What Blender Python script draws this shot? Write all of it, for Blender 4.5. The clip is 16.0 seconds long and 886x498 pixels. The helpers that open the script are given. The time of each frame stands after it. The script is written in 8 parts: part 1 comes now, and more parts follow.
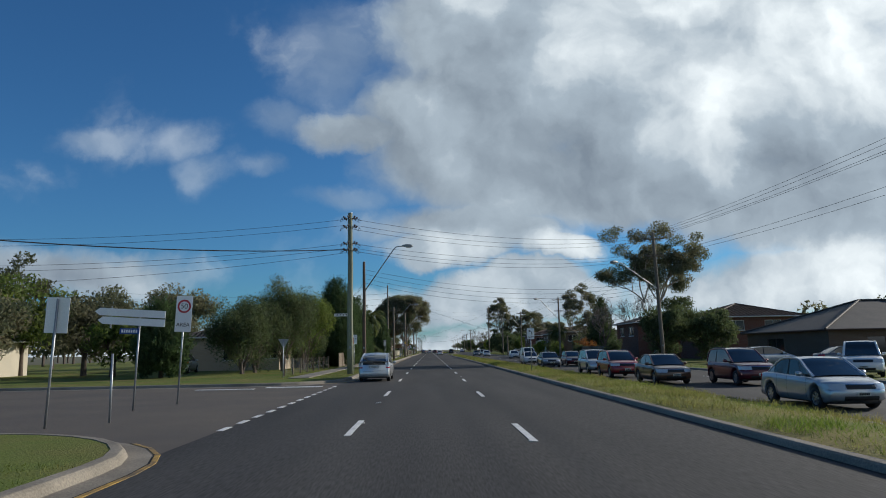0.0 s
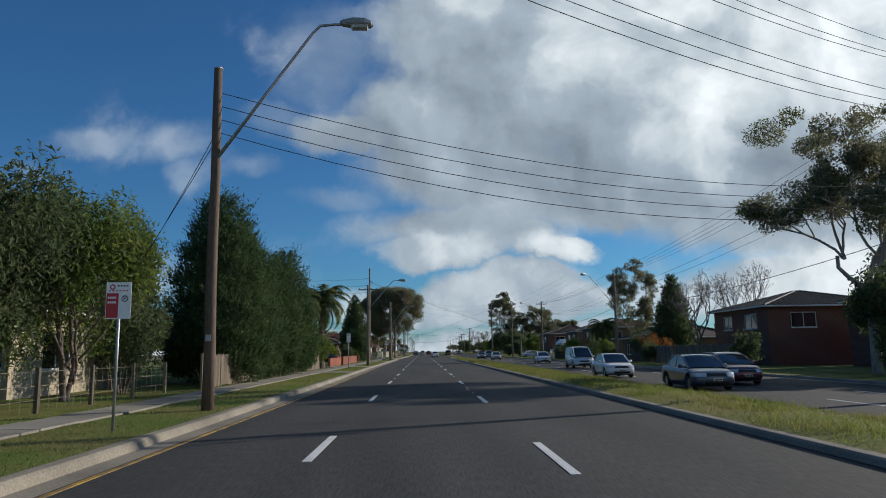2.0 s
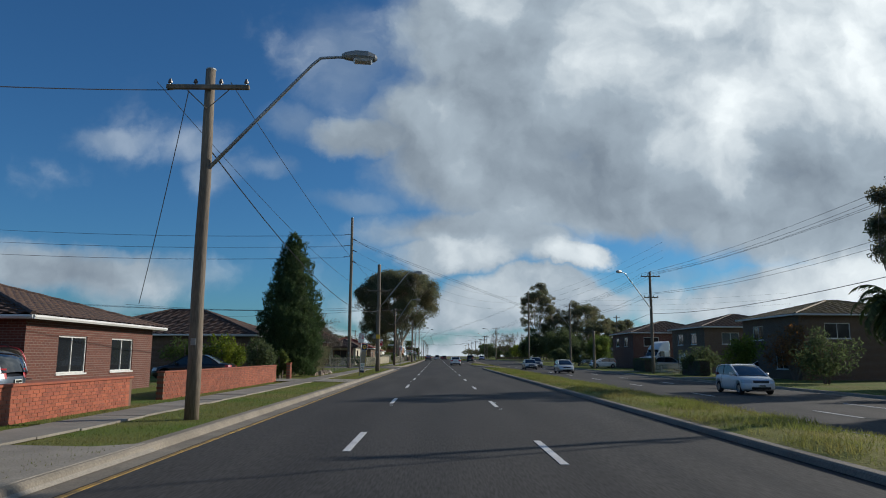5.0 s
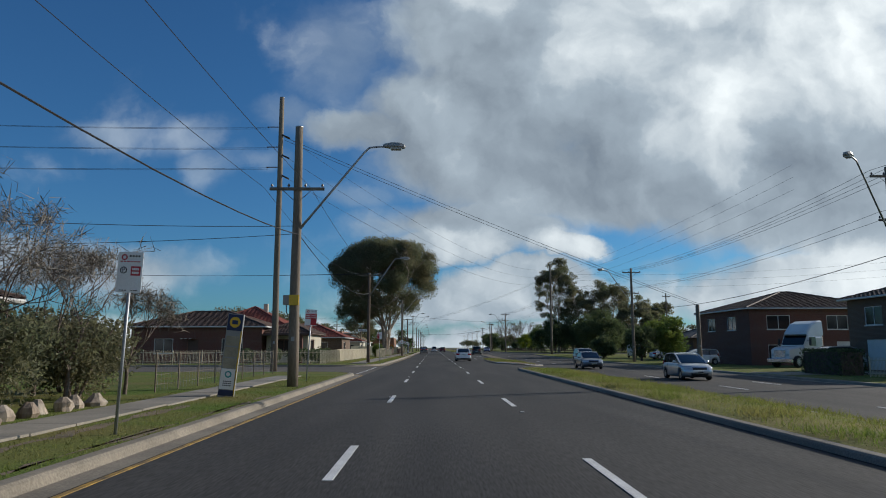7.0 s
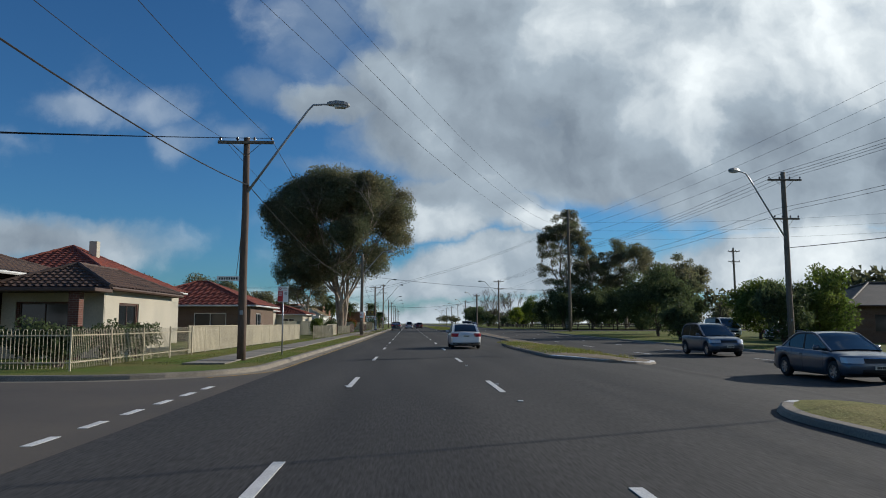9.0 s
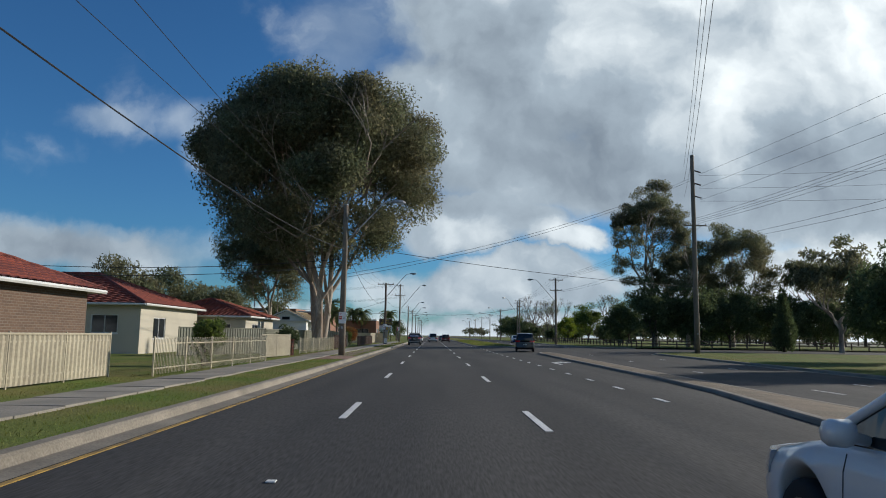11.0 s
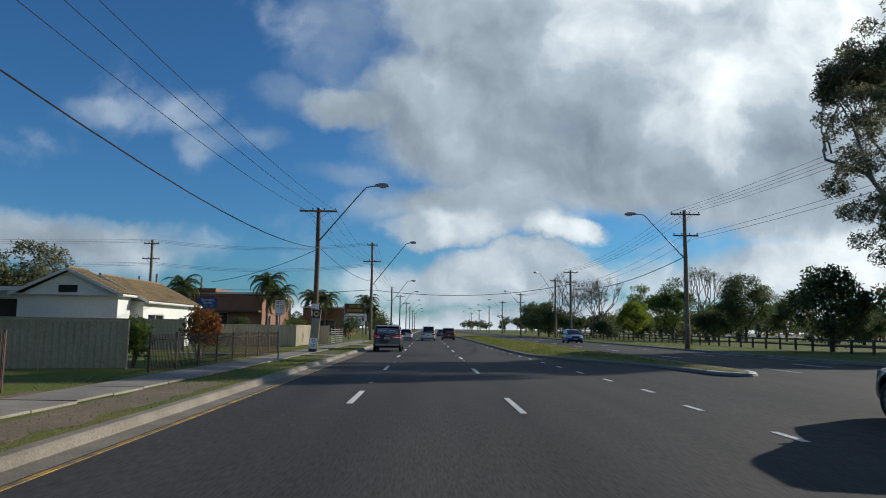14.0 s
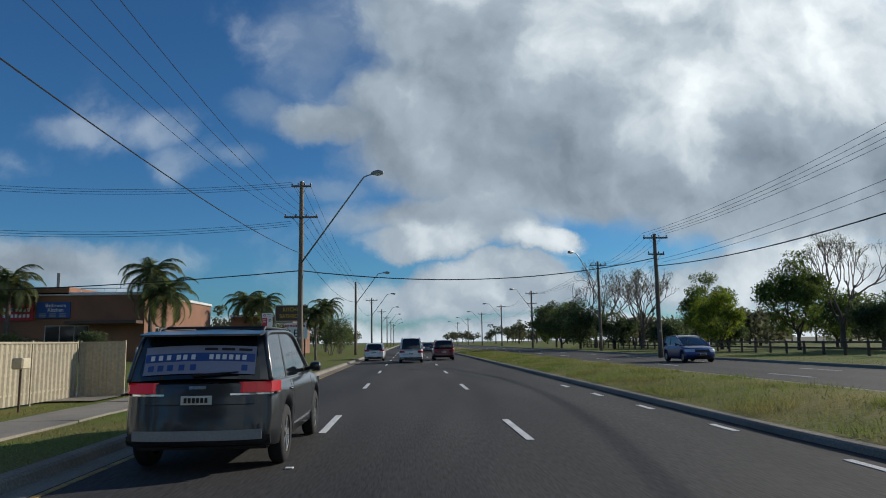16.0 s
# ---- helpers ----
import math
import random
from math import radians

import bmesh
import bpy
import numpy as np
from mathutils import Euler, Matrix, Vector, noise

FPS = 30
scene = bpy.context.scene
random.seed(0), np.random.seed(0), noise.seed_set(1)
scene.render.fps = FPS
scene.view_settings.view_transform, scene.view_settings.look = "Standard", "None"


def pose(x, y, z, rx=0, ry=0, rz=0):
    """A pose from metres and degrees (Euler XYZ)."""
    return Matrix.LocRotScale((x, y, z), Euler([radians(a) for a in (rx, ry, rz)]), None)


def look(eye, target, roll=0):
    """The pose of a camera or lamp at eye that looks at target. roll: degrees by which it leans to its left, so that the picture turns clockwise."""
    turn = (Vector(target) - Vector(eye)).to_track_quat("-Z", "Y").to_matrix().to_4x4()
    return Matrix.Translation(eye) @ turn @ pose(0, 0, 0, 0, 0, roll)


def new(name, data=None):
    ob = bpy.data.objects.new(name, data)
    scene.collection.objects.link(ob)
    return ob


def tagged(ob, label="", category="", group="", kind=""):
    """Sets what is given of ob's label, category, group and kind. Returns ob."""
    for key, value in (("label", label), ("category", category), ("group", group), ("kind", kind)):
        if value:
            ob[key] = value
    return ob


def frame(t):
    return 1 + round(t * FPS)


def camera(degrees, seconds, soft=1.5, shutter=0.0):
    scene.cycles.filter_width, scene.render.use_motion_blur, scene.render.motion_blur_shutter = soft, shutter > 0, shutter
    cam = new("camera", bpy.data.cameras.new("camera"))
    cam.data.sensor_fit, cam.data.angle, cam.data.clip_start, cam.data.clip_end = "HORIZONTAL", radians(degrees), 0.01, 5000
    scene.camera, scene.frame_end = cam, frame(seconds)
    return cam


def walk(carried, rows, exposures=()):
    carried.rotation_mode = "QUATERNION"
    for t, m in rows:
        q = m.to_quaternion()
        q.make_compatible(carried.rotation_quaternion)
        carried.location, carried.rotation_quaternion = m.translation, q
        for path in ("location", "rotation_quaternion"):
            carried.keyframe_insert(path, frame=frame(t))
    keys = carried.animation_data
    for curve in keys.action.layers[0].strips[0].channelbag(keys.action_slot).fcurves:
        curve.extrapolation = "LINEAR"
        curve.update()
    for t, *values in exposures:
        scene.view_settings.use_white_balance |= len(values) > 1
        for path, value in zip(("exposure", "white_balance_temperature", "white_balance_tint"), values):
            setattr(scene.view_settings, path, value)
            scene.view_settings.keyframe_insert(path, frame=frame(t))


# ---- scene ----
cam = camera(64.44, 16.0, soft=1.0)
PATH = [
    (0.0, pose(0.090, -2.250, 1.630, 98.153, 1.031, -1.094)),
    (0.5, pose(0.116, 8.287, 1.597, 98.258, 1.424, -1.308)),
    (1.0, pose(0.132, 18.262, 1.535, 98.045, 1.279, -1.511)),
    (1.5, pose(0.089, 27.988, 1.497, 97.745, 1.145, -1.416)),
    (2.0, pose(0.085, 37.735, 1.494, 98.277, 0.796, -1.646)),
    (2.5, pose(0.131, 47.503, 1.496, 98.292, 0.724, -1.777)),
    (3.0, pose(0.191, 57.057, 1.537, 97.896, 0.508, -1.607)),
    (3.5, pose(0.219, 66.522, 1.574, 98.285, -0.125, -1.731)),
    (6.0, pose(-0.256, 115.071, 1.613, 98.683, -0.201, -0.050)),
    (6.5, pose(-0.315, 124.904, 1.595, 98.702, 0.201, -0.628)),
    (7.0, pose(-0.279, 135.124, 1.580, 97.969, 0.053, -0.827)),
    (7.5, pose(-0.259, 145.043, 1.568, 97.308, 0.093, -1.326)),
    (8.0, pose(-0.178, 155.039, 1.557, 96.601, 0.354, -1.970)),
    (8.5, pose(-0.152, 164.930, 1.523, 96.365, -0.019, -2.674)),
    (9.0, pose(-0.153, 174.957, 1.498, 96.022, 0.099, -2.837)),
    (11.5, pose(0.098, 224.936, 1.491, 97.121, -0.844, -0.488)),
    (12.0, pose(0.131, 234.680, 1.548, 96.955, -0.330, -0.703)),
    (12.5, pose(0.080, 244.319, 1.534, 96.823, -0.279, -1.186)),
    (13.0, pose(0.088, 253.931, 1.525, 97.049, -0.614, -0.960)),
    (13.5, pose(0.056, 263.406, 1.536, 96.906, -0.557, -1.163)),
    (14.0, pose(0.068, 272.895, 1.578, 96.483, -0.803, -1.256)),
    (14.5, pose(0.078, 282.250, 1.586, 96.143, -0.642, -1.231)),
    (15.0, pose(0.015, 291.593, 1.515, 97.957, -0.031, -0.885)),
    (15.5, pose(-0.032, 301.357, 1.533, 97.919, 0.310, -1.968)),
    (16.0, pose(-0.012, 311.060, 1.574, 97.500, 0.803, -2.809)),
]
walk(cam, PATH, [(0.0, 0.14), (3.5, 0.06), (9.0, 0.08), (11.5, 0.20), (14.5, 0.22), (15.0, 0.17), (15.5, 0.04), (16.0, 0.07)])

# ---- sky, sun ----
SUN_EL, SUN_AZ = radians(21), radians(64)      # azimuth from straight ahead towards the right
world = bpy.data.worlds.new("sky")
scene.world = world
world.use_nodes = True
W = world.node_tree
W.nodes.clear()


def wn(kind, **sets):
    n = W.nodes.new(kind)
    for k, v in sets.items():
        if k == "op":
            n.operation = v
        elif k == "ins":
            for i, x in v.items():
                if hasattr(x, "links"):
                    W.links.new(x, n.inputs[i])
                else:
                    n.inputs[i].default_value = x
    return n


def wmath(op, a, b=0.0, c=0.0):
    return wn("ShaderNodeMath", op=op, ins={0: a, 1: b, 2: c}).outputs[0]


def wmix(fac, a, b):
    n = W.nodes.new("ShaderNodeMix")
    n.data_type = "RGBA"
    for i, x in ((0, fac), (6, a), (7, b)):
        if hasattr(x, "links"):
            W.links.new(x, n.inputs[i])
        else:
            n.inputs[i].default_value = x
    return n.outputs[2]


def wramp(x, lo, hi, a=0.0, b=1.0):
    n = wn("ShaderNodeMapRange", ins={0: x, 1: lo, 2: hi, 3: a, 4: b})
    n.interpolation_type = "SMOOTHSTEP"
    return n.outputs[0]


sky = W.nodes.new("ShaderNodeTexSky")
sky.sky_type = "NISHITA"
sky.sun_disc = False
sky.sun_elevation, sky.sun_rotation = SUN_EL, SUN_AZ
sky.air_density, sky.dust_density, sky.ozone_density = 1.0, 0.4, 2.5
coord = W.nodes.new("ShaderNodeTexCoord")
split = wn("ShaderNodeSeparateXYZ", ins={0: coord.outputs["Generated"]})
ahead = wmath("MAXIMUM", wmath("ABSOLUTE", split.outputs[1]), 0.12)
flat = wn("ShaderNodeCombineXYZ", ins={0: wmath("DIVIDE", split.outputs[0], ahead), 1: wmath("DIVIDE", split.outputs[2], ahead)})
# warp the flat sky a little, so that the clouds' edges billow
warp1 = wn("ShaderNodeTexNoise", ins={"Vector": flat.outputs[0], "Scale": 7.0, "Detail": 8.0, "Roughness": 0.62})
warp2 = wn("ShaderNodeTexNoise", ins={"Vector": flat.outputs[0], "Scale": 2.6, "Detail": 3.0, "Roughness": 0.5})
off1 = wn("ShaderNodeVectorMath", op="SUBTRACT", ins={0: warp1.outputs["Color"], 1: (0.5, 0.5, 0.5)})
off1 = wn("ShaderNodeVectorMath", op="MULTIPLY", ins={0: off1.outputs[0], 1: (0.11, 0.08, 0)})
off2 = wn("ShaderNodeVectorMath", op="SUBTRACT", ins={0: warp2.outputs["Color"], 1: (0.5, 0.5, 0.5)})
off2 = wn("ShaderNodeVectorMath", op="MULTIPLY", ins={0: off2.outputs[0], 1: (0.14, 0.09, 0)})
place = wn("ShaderNodeVectorMath", op="ADD", ins={0: flat.outputs[0], 1: off1.outputs[0]})
place = wn("ShaderNodeVectorMath", op="ADD", ins={0: place.outputs[0], 1: off2.outputs[0]})


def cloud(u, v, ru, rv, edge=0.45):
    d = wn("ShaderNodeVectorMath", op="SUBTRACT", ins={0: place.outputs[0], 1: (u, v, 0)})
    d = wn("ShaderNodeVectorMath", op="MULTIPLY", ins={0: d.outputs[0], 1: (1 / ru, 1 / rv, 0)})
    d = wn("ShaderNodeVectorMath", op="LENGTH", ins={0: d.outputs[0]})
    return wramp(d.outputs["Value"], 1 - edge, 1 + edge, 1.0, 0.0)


def gather(items):
    total = items[0]
    for it in items[1:]:
        total = wmath("MAXIMUM", total, it)
    return total


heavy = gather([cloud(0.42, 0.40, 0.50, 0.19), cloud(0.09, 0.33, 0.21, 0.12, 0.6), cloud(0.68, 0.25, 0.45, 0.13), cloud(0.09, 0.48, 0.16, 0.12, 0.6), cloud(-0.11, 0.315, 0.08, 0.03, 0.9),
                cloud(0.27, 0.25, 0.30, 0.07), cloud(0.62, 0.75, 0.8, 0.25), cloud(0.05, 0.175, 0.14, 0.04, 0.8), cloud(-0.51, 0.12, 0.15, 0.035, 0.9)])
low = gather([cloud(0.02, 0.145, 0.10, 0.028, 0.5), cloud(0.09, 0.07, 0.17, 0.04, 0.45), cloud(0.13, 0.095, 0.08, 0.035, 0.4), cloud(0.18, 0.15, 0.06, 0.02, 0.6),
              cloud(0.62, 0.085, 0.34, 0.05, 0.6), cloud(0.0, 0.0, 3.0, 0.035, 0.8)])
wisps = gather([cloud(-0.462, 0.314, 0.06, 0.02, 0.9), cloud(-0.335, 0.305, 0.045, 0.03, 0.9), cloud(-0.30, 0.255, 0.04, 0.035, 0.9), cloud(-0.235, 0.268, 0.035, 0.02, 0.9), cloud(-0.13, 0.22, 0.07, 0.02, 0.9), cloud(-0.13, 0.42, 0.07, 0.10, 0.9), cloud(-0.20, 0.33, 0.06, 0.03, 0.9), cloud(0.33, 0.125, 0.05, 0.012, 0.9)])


def noise(where, scale, fine, rough):
    return wn("ShaderNodeTexNoise", ins={"Vector": where, "Scale": scale, "Detail": fine, "Roughness": rough}).outputs["Fac"]


detail = noise(place.outputs[0], 5.5, 6.0, 0.5)
broad = noise(place.outputs[0], 2.6, 4.0, 0.5)
nearer_sun = wn("ShaderNodeVectorMath", op="ADD", ins={0: place.outputs[0], 1: (0.022, 0.016, 0)})
relief = wmath("SUBTRACT", detail, noise(nearer_sun.outputs[0], 5.5, 6.0, 0.5))
grain = wmath("MULTIPLY", wmath("SUBTRACT", detail, 0.5), 1.7)
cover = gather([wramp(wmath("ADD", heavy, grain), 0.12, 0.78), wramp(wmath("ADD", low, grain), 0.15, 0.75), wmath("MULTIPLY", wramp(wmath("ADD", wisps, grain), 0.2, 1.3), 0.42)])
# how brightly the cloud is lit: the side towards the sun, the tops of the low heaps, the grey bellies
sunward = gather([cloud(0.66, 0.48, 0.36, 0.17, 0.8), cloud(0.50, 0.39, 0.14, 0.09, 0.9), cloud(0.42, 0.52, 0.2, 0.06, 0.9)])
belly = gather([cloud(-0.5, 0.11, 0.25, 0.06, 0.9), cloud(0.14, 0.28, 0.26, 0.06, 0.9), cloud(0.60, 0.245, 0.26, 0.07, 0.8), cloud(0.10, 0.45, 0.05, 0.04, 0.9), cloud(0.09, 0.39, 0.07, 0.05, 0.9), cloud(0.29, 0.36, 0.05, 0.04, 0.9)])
lit = wmath("ADD", wmath("MULTIPLY", wramp(detail, 0.3, 0.7), 0.20), wmath("MULTIPLY", wramp(broad, 0.35, 0.65), 0.26))
lit = wmath("ADD", lit, wmath("MULTIPLY", relief, 1.1))
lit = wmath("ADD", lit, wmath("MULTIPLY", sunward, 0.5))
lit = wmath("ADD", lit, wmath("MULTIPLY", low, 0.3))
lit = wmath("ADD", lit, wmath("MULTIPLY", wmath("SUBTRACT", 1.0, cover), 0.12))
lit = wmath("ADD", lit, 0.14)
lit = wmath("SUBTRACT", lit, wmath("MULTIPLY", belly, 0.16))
lit = wn("ShaderNodeClamp", ins={0: lit}).outputs[0]
shade = W.nodes.new("ShaderNodeValToRGB")
W.links.new(lit, shade.inputs[0])
shade.color_ramp.elements[0].position, shade.color_ramp.elements[0].color = 0.0, (0.192, 0.24, 0.297, 1)
shade.color_ramp.elements[1].position, shade.color_ramp.elements[1].color = 1.0, (0.89, 0.955, 0.98, 1)
mid = shade.color_ramp.elements.new(0.45)
mid.color = (0.355, 0.43, 0.50, 1)
blue = wn("ShaderNodeVectorMath", op="MULTIPLY", ins={0: sky.outputs[0], 1: (0.026, 0.0555, 0.082)})
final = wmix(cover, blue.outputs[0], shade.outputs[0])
back = wn("ShaderNodeBackground", ins={0: final, 1: 1.0})
outw = wn("ShaderNodeOutputWorld", ins={0: back.outputs[0]})

sun_data = bpy.data.lights.new("sun", "SUN")
sun_data.energy, sun_data.angle, sun_data.color = 3.9, radians(0.6), (1.0, 0.93, 0.82)
sun = new("sun", sun_data)
to_sun = Vector((math.cos(SUN_EL) * math.sin(SUN_AZ), math.cos(SUN_EL) * math.cos(SUN_AZ), math.sin(SUN_EL)))
sun.matrix_world = look(to_sun * 100, (0, 0, 0))

# ---- materials ----
def mat(name, a, b=None, rough=0.7, metal=0.0, fine=40.0, coarse=0.7, grain=0.25, bump=0.15, depth=0.01, rnd=0.0, island=0.0, coat=0.0, stretch=None, lean=0.5, leafy=0.0, spec=0.5):
    """A surface that wanders between two colours at a coarse scale and has a fine grain, in metres of the world."""
    m = bpy.data.materials.new(name)
    m.use_nodes = True
    t = m.node_tree
    n, l = t.nodes, t.links
    p = n["Principled BSDF"]
    p.inputs["Roughness"].default_value, p.inputs["Metallic"].default_value = rough, metal
    p.inputs["Specular IOR Level"].default_value = spec
    p.inputs["Coat Weight"].default_value = coat
    p.inputs["Coat Roughness"].default_value = 0.08
    at = n.new("ShaderNodeNewGeometry").outputs["Position"]
    if stretch:
        mp = n.new("ShaderNodeMapping")
        mp.inputs["Scale"].default_value = stretch
        l.new(at, mp.inputs[0])
        at = mp.outputs[0]
    big, small = n.new("ShaderNodeTexNoise"), n.new("ShaderNodeTexNoise")
    for x, s, d in ((big, coarse, 4.0), (small, fine, 5.0)):
        l.new(at, x.inputs["Vector"])
        x.inputs["Scale"].default_value, x.inputs["Detail"].default_value = s, d
    ramp = n.new("ShaderNodeMapRange")
    ramp.inputs[1].default_value, ramp.inputs[2].default_value = lean - 0.17, lean + 0.17
    l.new(big.outputs["Fac"], ramp.inputs[0])
    mix = n.new("ShaderNodeMix")
    mix.data_type = "RGBA"
    mix.inputs[6].default_value, mix.inputs[7].default_value = (*a, 1), (*(b or [c * 0.8 for c in a]), 1)
    l.new(ramp.outputs[0], mix.inputs[0])
    val = n.new("ShaderNodeMapRange")
    l.new(small.outputs["Fac"], val.inputs[0])
    val.inputs[1].default_value, val.inputs[2].default_value = 0.3, 0.7
    val.inputs[3].default_value, val.inputs[4].default_value = 1 - grain, 1 + grain
    value = val.outputs[0]
    for amount, kind, out in ((rnd, "ShaderNodeObjectInfo", "Random"), (island, "ShaderNodeNewGeometry", "Random Per Island")):
        if amount:
            r = n.new("ShaderNodeMapRange")
            l.new(n.new(kind).outputs[out], r.inputs[0])
            r.inputs[3].default_value, r.inputs[4].default_value = 1 - amount, 1 + amount
            x = n.new("ShaderNodeMath")
            x.operation = "MULTIPLY"
            l.new(value, x.inputs[0]), l.new(r.outputs[0], x.inputs[1])
            value = x.outputs[0]
    hsv = n.new("ShaderNodeHueSaturation")
    l.new(mix.outputs[2], hsv.inputs["Color"]), l.new(value, hsv.inputs["Value"])
    l.new(hsv.outputs[0], p.inputs["Base Color"])
    if bump:
        bp = n.new("ShaderNodeBump")
        bp.inputs["Strength"].default_value, bp.inputs["Distance"].default_value = bump, depth
        l.new(small.outputs["Fac"], bp.inputs["Height"]), l.new(bp.outputs[0], p.inputs["Normal"])
    if leafy:
        # thin leaves let part of the light through
        tr, ms = n.new("ShaderNodeBsdfTranslucent"), n.new("ShaderNodeMixShader")
        glow = n.new("ShaderNodeHueSaturation")
        glow.inputs["Value"].default_value, glow.inputs["Saturation"].default_value = 1.5, 1.15
        l.new(hsv.outputs[0], glow.inputs["Color"]), l.new(glow.outputs[0], tr.inputs["Color"])
        ms.inputs[0].default_value = leafy
        l.new(p.outputs[0], ms.inputs[1]), l.new(tr.outputs[0], ms.inputs[2])
        l.new(ms.outputs[0], n["Material Output"].inputs["Surface"])
    return m


def brick_mat(name, a, b, mortar, size=0.24):
    m = mat(name, a, b, 0.85, bump=0.0)
    t = m.node_tree
    n, l = t.nodes, t.links
    p = n["Principled BSDF"]
    at = n.new("ShaderNodeNewGeometry")
    sp = n.new("ShaderNodeSeparateXYZ")
    l.new(at.outputs["Position"], sp.inputs[0])
    add = n.new("ShaderNodeMath")
    l.new(sp.outputs[0], add.inputs[0]), l.new(sp.outputs[1], add.inputs[1])
    cb = n.new("ShaderNodeCombineXYZ")
    l.new(add.outputs[0], cb.inputs[0]), l.new(sp.outputs[2], cb.inputs[1])
    br = n.new("ShaderNodeTexBrick")
    l.new(cb.outputs[0], br.inputs["Vector"])
    br.inputs["Scale"].default_value = 1.0
    br.inputs["Brick Width"].default_value, br.inputs["Row Height"].default_value, br.inputs["Mortar Size"].default_value = size, size * 0.36, 0.008
    br.inputs["Color1"].default_value, br.inputs["Color2"].default_value, br.inputs["Mortar"].default_value = (*a, 1), (*b, 1), (*mortar, 1)
    mul = n.new("ShaderNodeMix")
    mul.data_type, mul.blend_type = "RGBA", "MULTIPLY"
    mul.inputs[0].default_value = 0.5
    old = p.inputs["Base Color"].links[0].from_socket
    l.new(br.outputs["Color"], mul.inputs[6])
    hv = n.new("ShaderNodeHueSaturation")
    hv.inputs["Saturation"].default_value, hv.inputs["Value"].default_value = 0.2, 2.0
    l.new(old, hv.inputs["Color"]), l.new(hv.outputs[0], mul.inputs[7])
    l.new(mul.outputs[2], p.inputs["Base Color"])
    bp = n.new("ShaderNodeBump")
    bp.inputs["Strength"].default_value, bp.inputs["Distance"].default_value, bp.invert = 0.5, 0.008, True
    l.new(br.outputs["Fac"], bp.inputs["Height"]), l.new(bp.outputs[0], p.inputs["Normal"])
    return m


ASPHALT = mat("asphalt", (0.036, 0.0352, 0.0352), (0.058, 0.0555, 0.053), 0.88, fine=34, coarse=0.62, grain=0.4, bump=0.35, depth=0.006, spec=0.25, stretch=(1.0, 0.1, 1.0))
OLD_ASPHALT = mat("worn_asphalt", (0.10, 0.082, 0.063), (0.072, 0.06, 0.05), 0.85, fine=80, coarse=0.3, grain=0.35, bump=0.35, depth=0.006)
CONCRETE = mat("concrete", (0.28, 0.25, 0.205), (0.20, 0.18, 0.148), 0.85, fine=35, coarse=0.9, grain=0.22, rnd=0.1)
KERB = mat("kerb_concrete", (0.26, 0.225, 0.175), (0.165, 0.142, 0.11), 0.85, fine=30, coarse=0.8, grain=0.25)
DARK_KERB = mat("weathered_kerb", (0.17, 0.145, 0.115), (0.25, 0.215, 0.17), 0.85, fine=30, coarse=0.5, grain=0.25)
PAINT = mat("road_paint", (0.72, 0.72, 0.70), (0.55, 0.54, 0.52), 0.6, fine=60, coarse=1.5, grain=0.2)
YELLOW = mat("yellow_line", (0.46, 0.27, 0.045), (0.13, 0.095, 0.05), 0.7, fine=30, coarse=2.6, grain=0.35)
GRASS = mat("grass", (0.105, 0.155, 0.032), (0.17, 0.155, 0.055), 0.95, fine=22, coarse=0.35, grain=0.35, bump=0.6, depth=0.04, spec=0.1)
DRY_GRASS = mat("dry_grass", (0.24, 0.20, 0.075), (0.15, 0.17, 0.045), 0.95, fine=20, coarse=0.4, grain=0.35, bump=0.6, depth=0.04, spec=0.1)
BLADE = mat("grass_blade", (0.122, 0.168, 0.044), (0.21, 0.188, 0.082), 0.8, coarse=0.35, grain=0.2, bump=0, island=0.3, leafy=0.4, spec=0.1)
GROUND = mat("far_ground", (0.09, 0.10, 0.04), (0.12, 0.10, 0.06), 0.95, fine=4, coarse=0.04, grain=0.3)
DIRT = mat("bare_earth", (0.20, 0.145, 0.095), (0.14, 0.11, 0.07), 0.95, fine=25, coarse=0.8, grain=0.35, bump=0.5, depth=0.03)
PAVER = mat("brick_pavers", (0.22, 0.12, 0.085), (0.27, 0.17, 0.12), 0.85, fine=20, coarse=1.2, rnd=0.25)
TIMBER = mat("grey_timber", (0.21, 0.17, 0.125), (0.13, 0.105, 0.08), 0.85, fine=18, coarse=1.0, grain=0.35, bump=0.5, stretch=(3, 3, 0.25))
GREEN_TIMBER = mat("treated_timber", (0.24, 0.25, 0.17), (0.17, 0.18, 0.12), 0.85, fine=18, coarse=1.0, grain=0.3, bump=0.5, stretch=(3, 3, 0.25))
BROWN_TIMBER = mat("brown_timber", (0.14, 0.092, 0.065), (0.085, 0.06, 0.045), 0.85, fine=18, coarse=1.0, grain=0.35, bump=0.5, stretch=(3, 3, 0.25))
PALING = mat("weathered_paling", (0.20, 0.155, 0.11), (0.12, 0.095, 0.07), 0.9, fine=20, coarse=1.0, grain=0.35, bump=0.4, rnd=0.3, stretch=(3, 3, 0.3))
GALV = mat("galvanised_steel", (0.36, 0.38, 0.39), (0.28, 0.29, 0.30), 0.45, 0.6, fine=30, coarse=1.5, grain=0.15)
DARK_STEEL = mat("dark_steel", (0.05, 0.05, 0.055), None, 0.5, 0.3, grain=0.15)
BROWN_STEEL = mat("brown_painted_steel", (0.10, 0.055, 0.035), (0.07, 0.04, 0.03), 0.55, 0.1, grain=0.15)
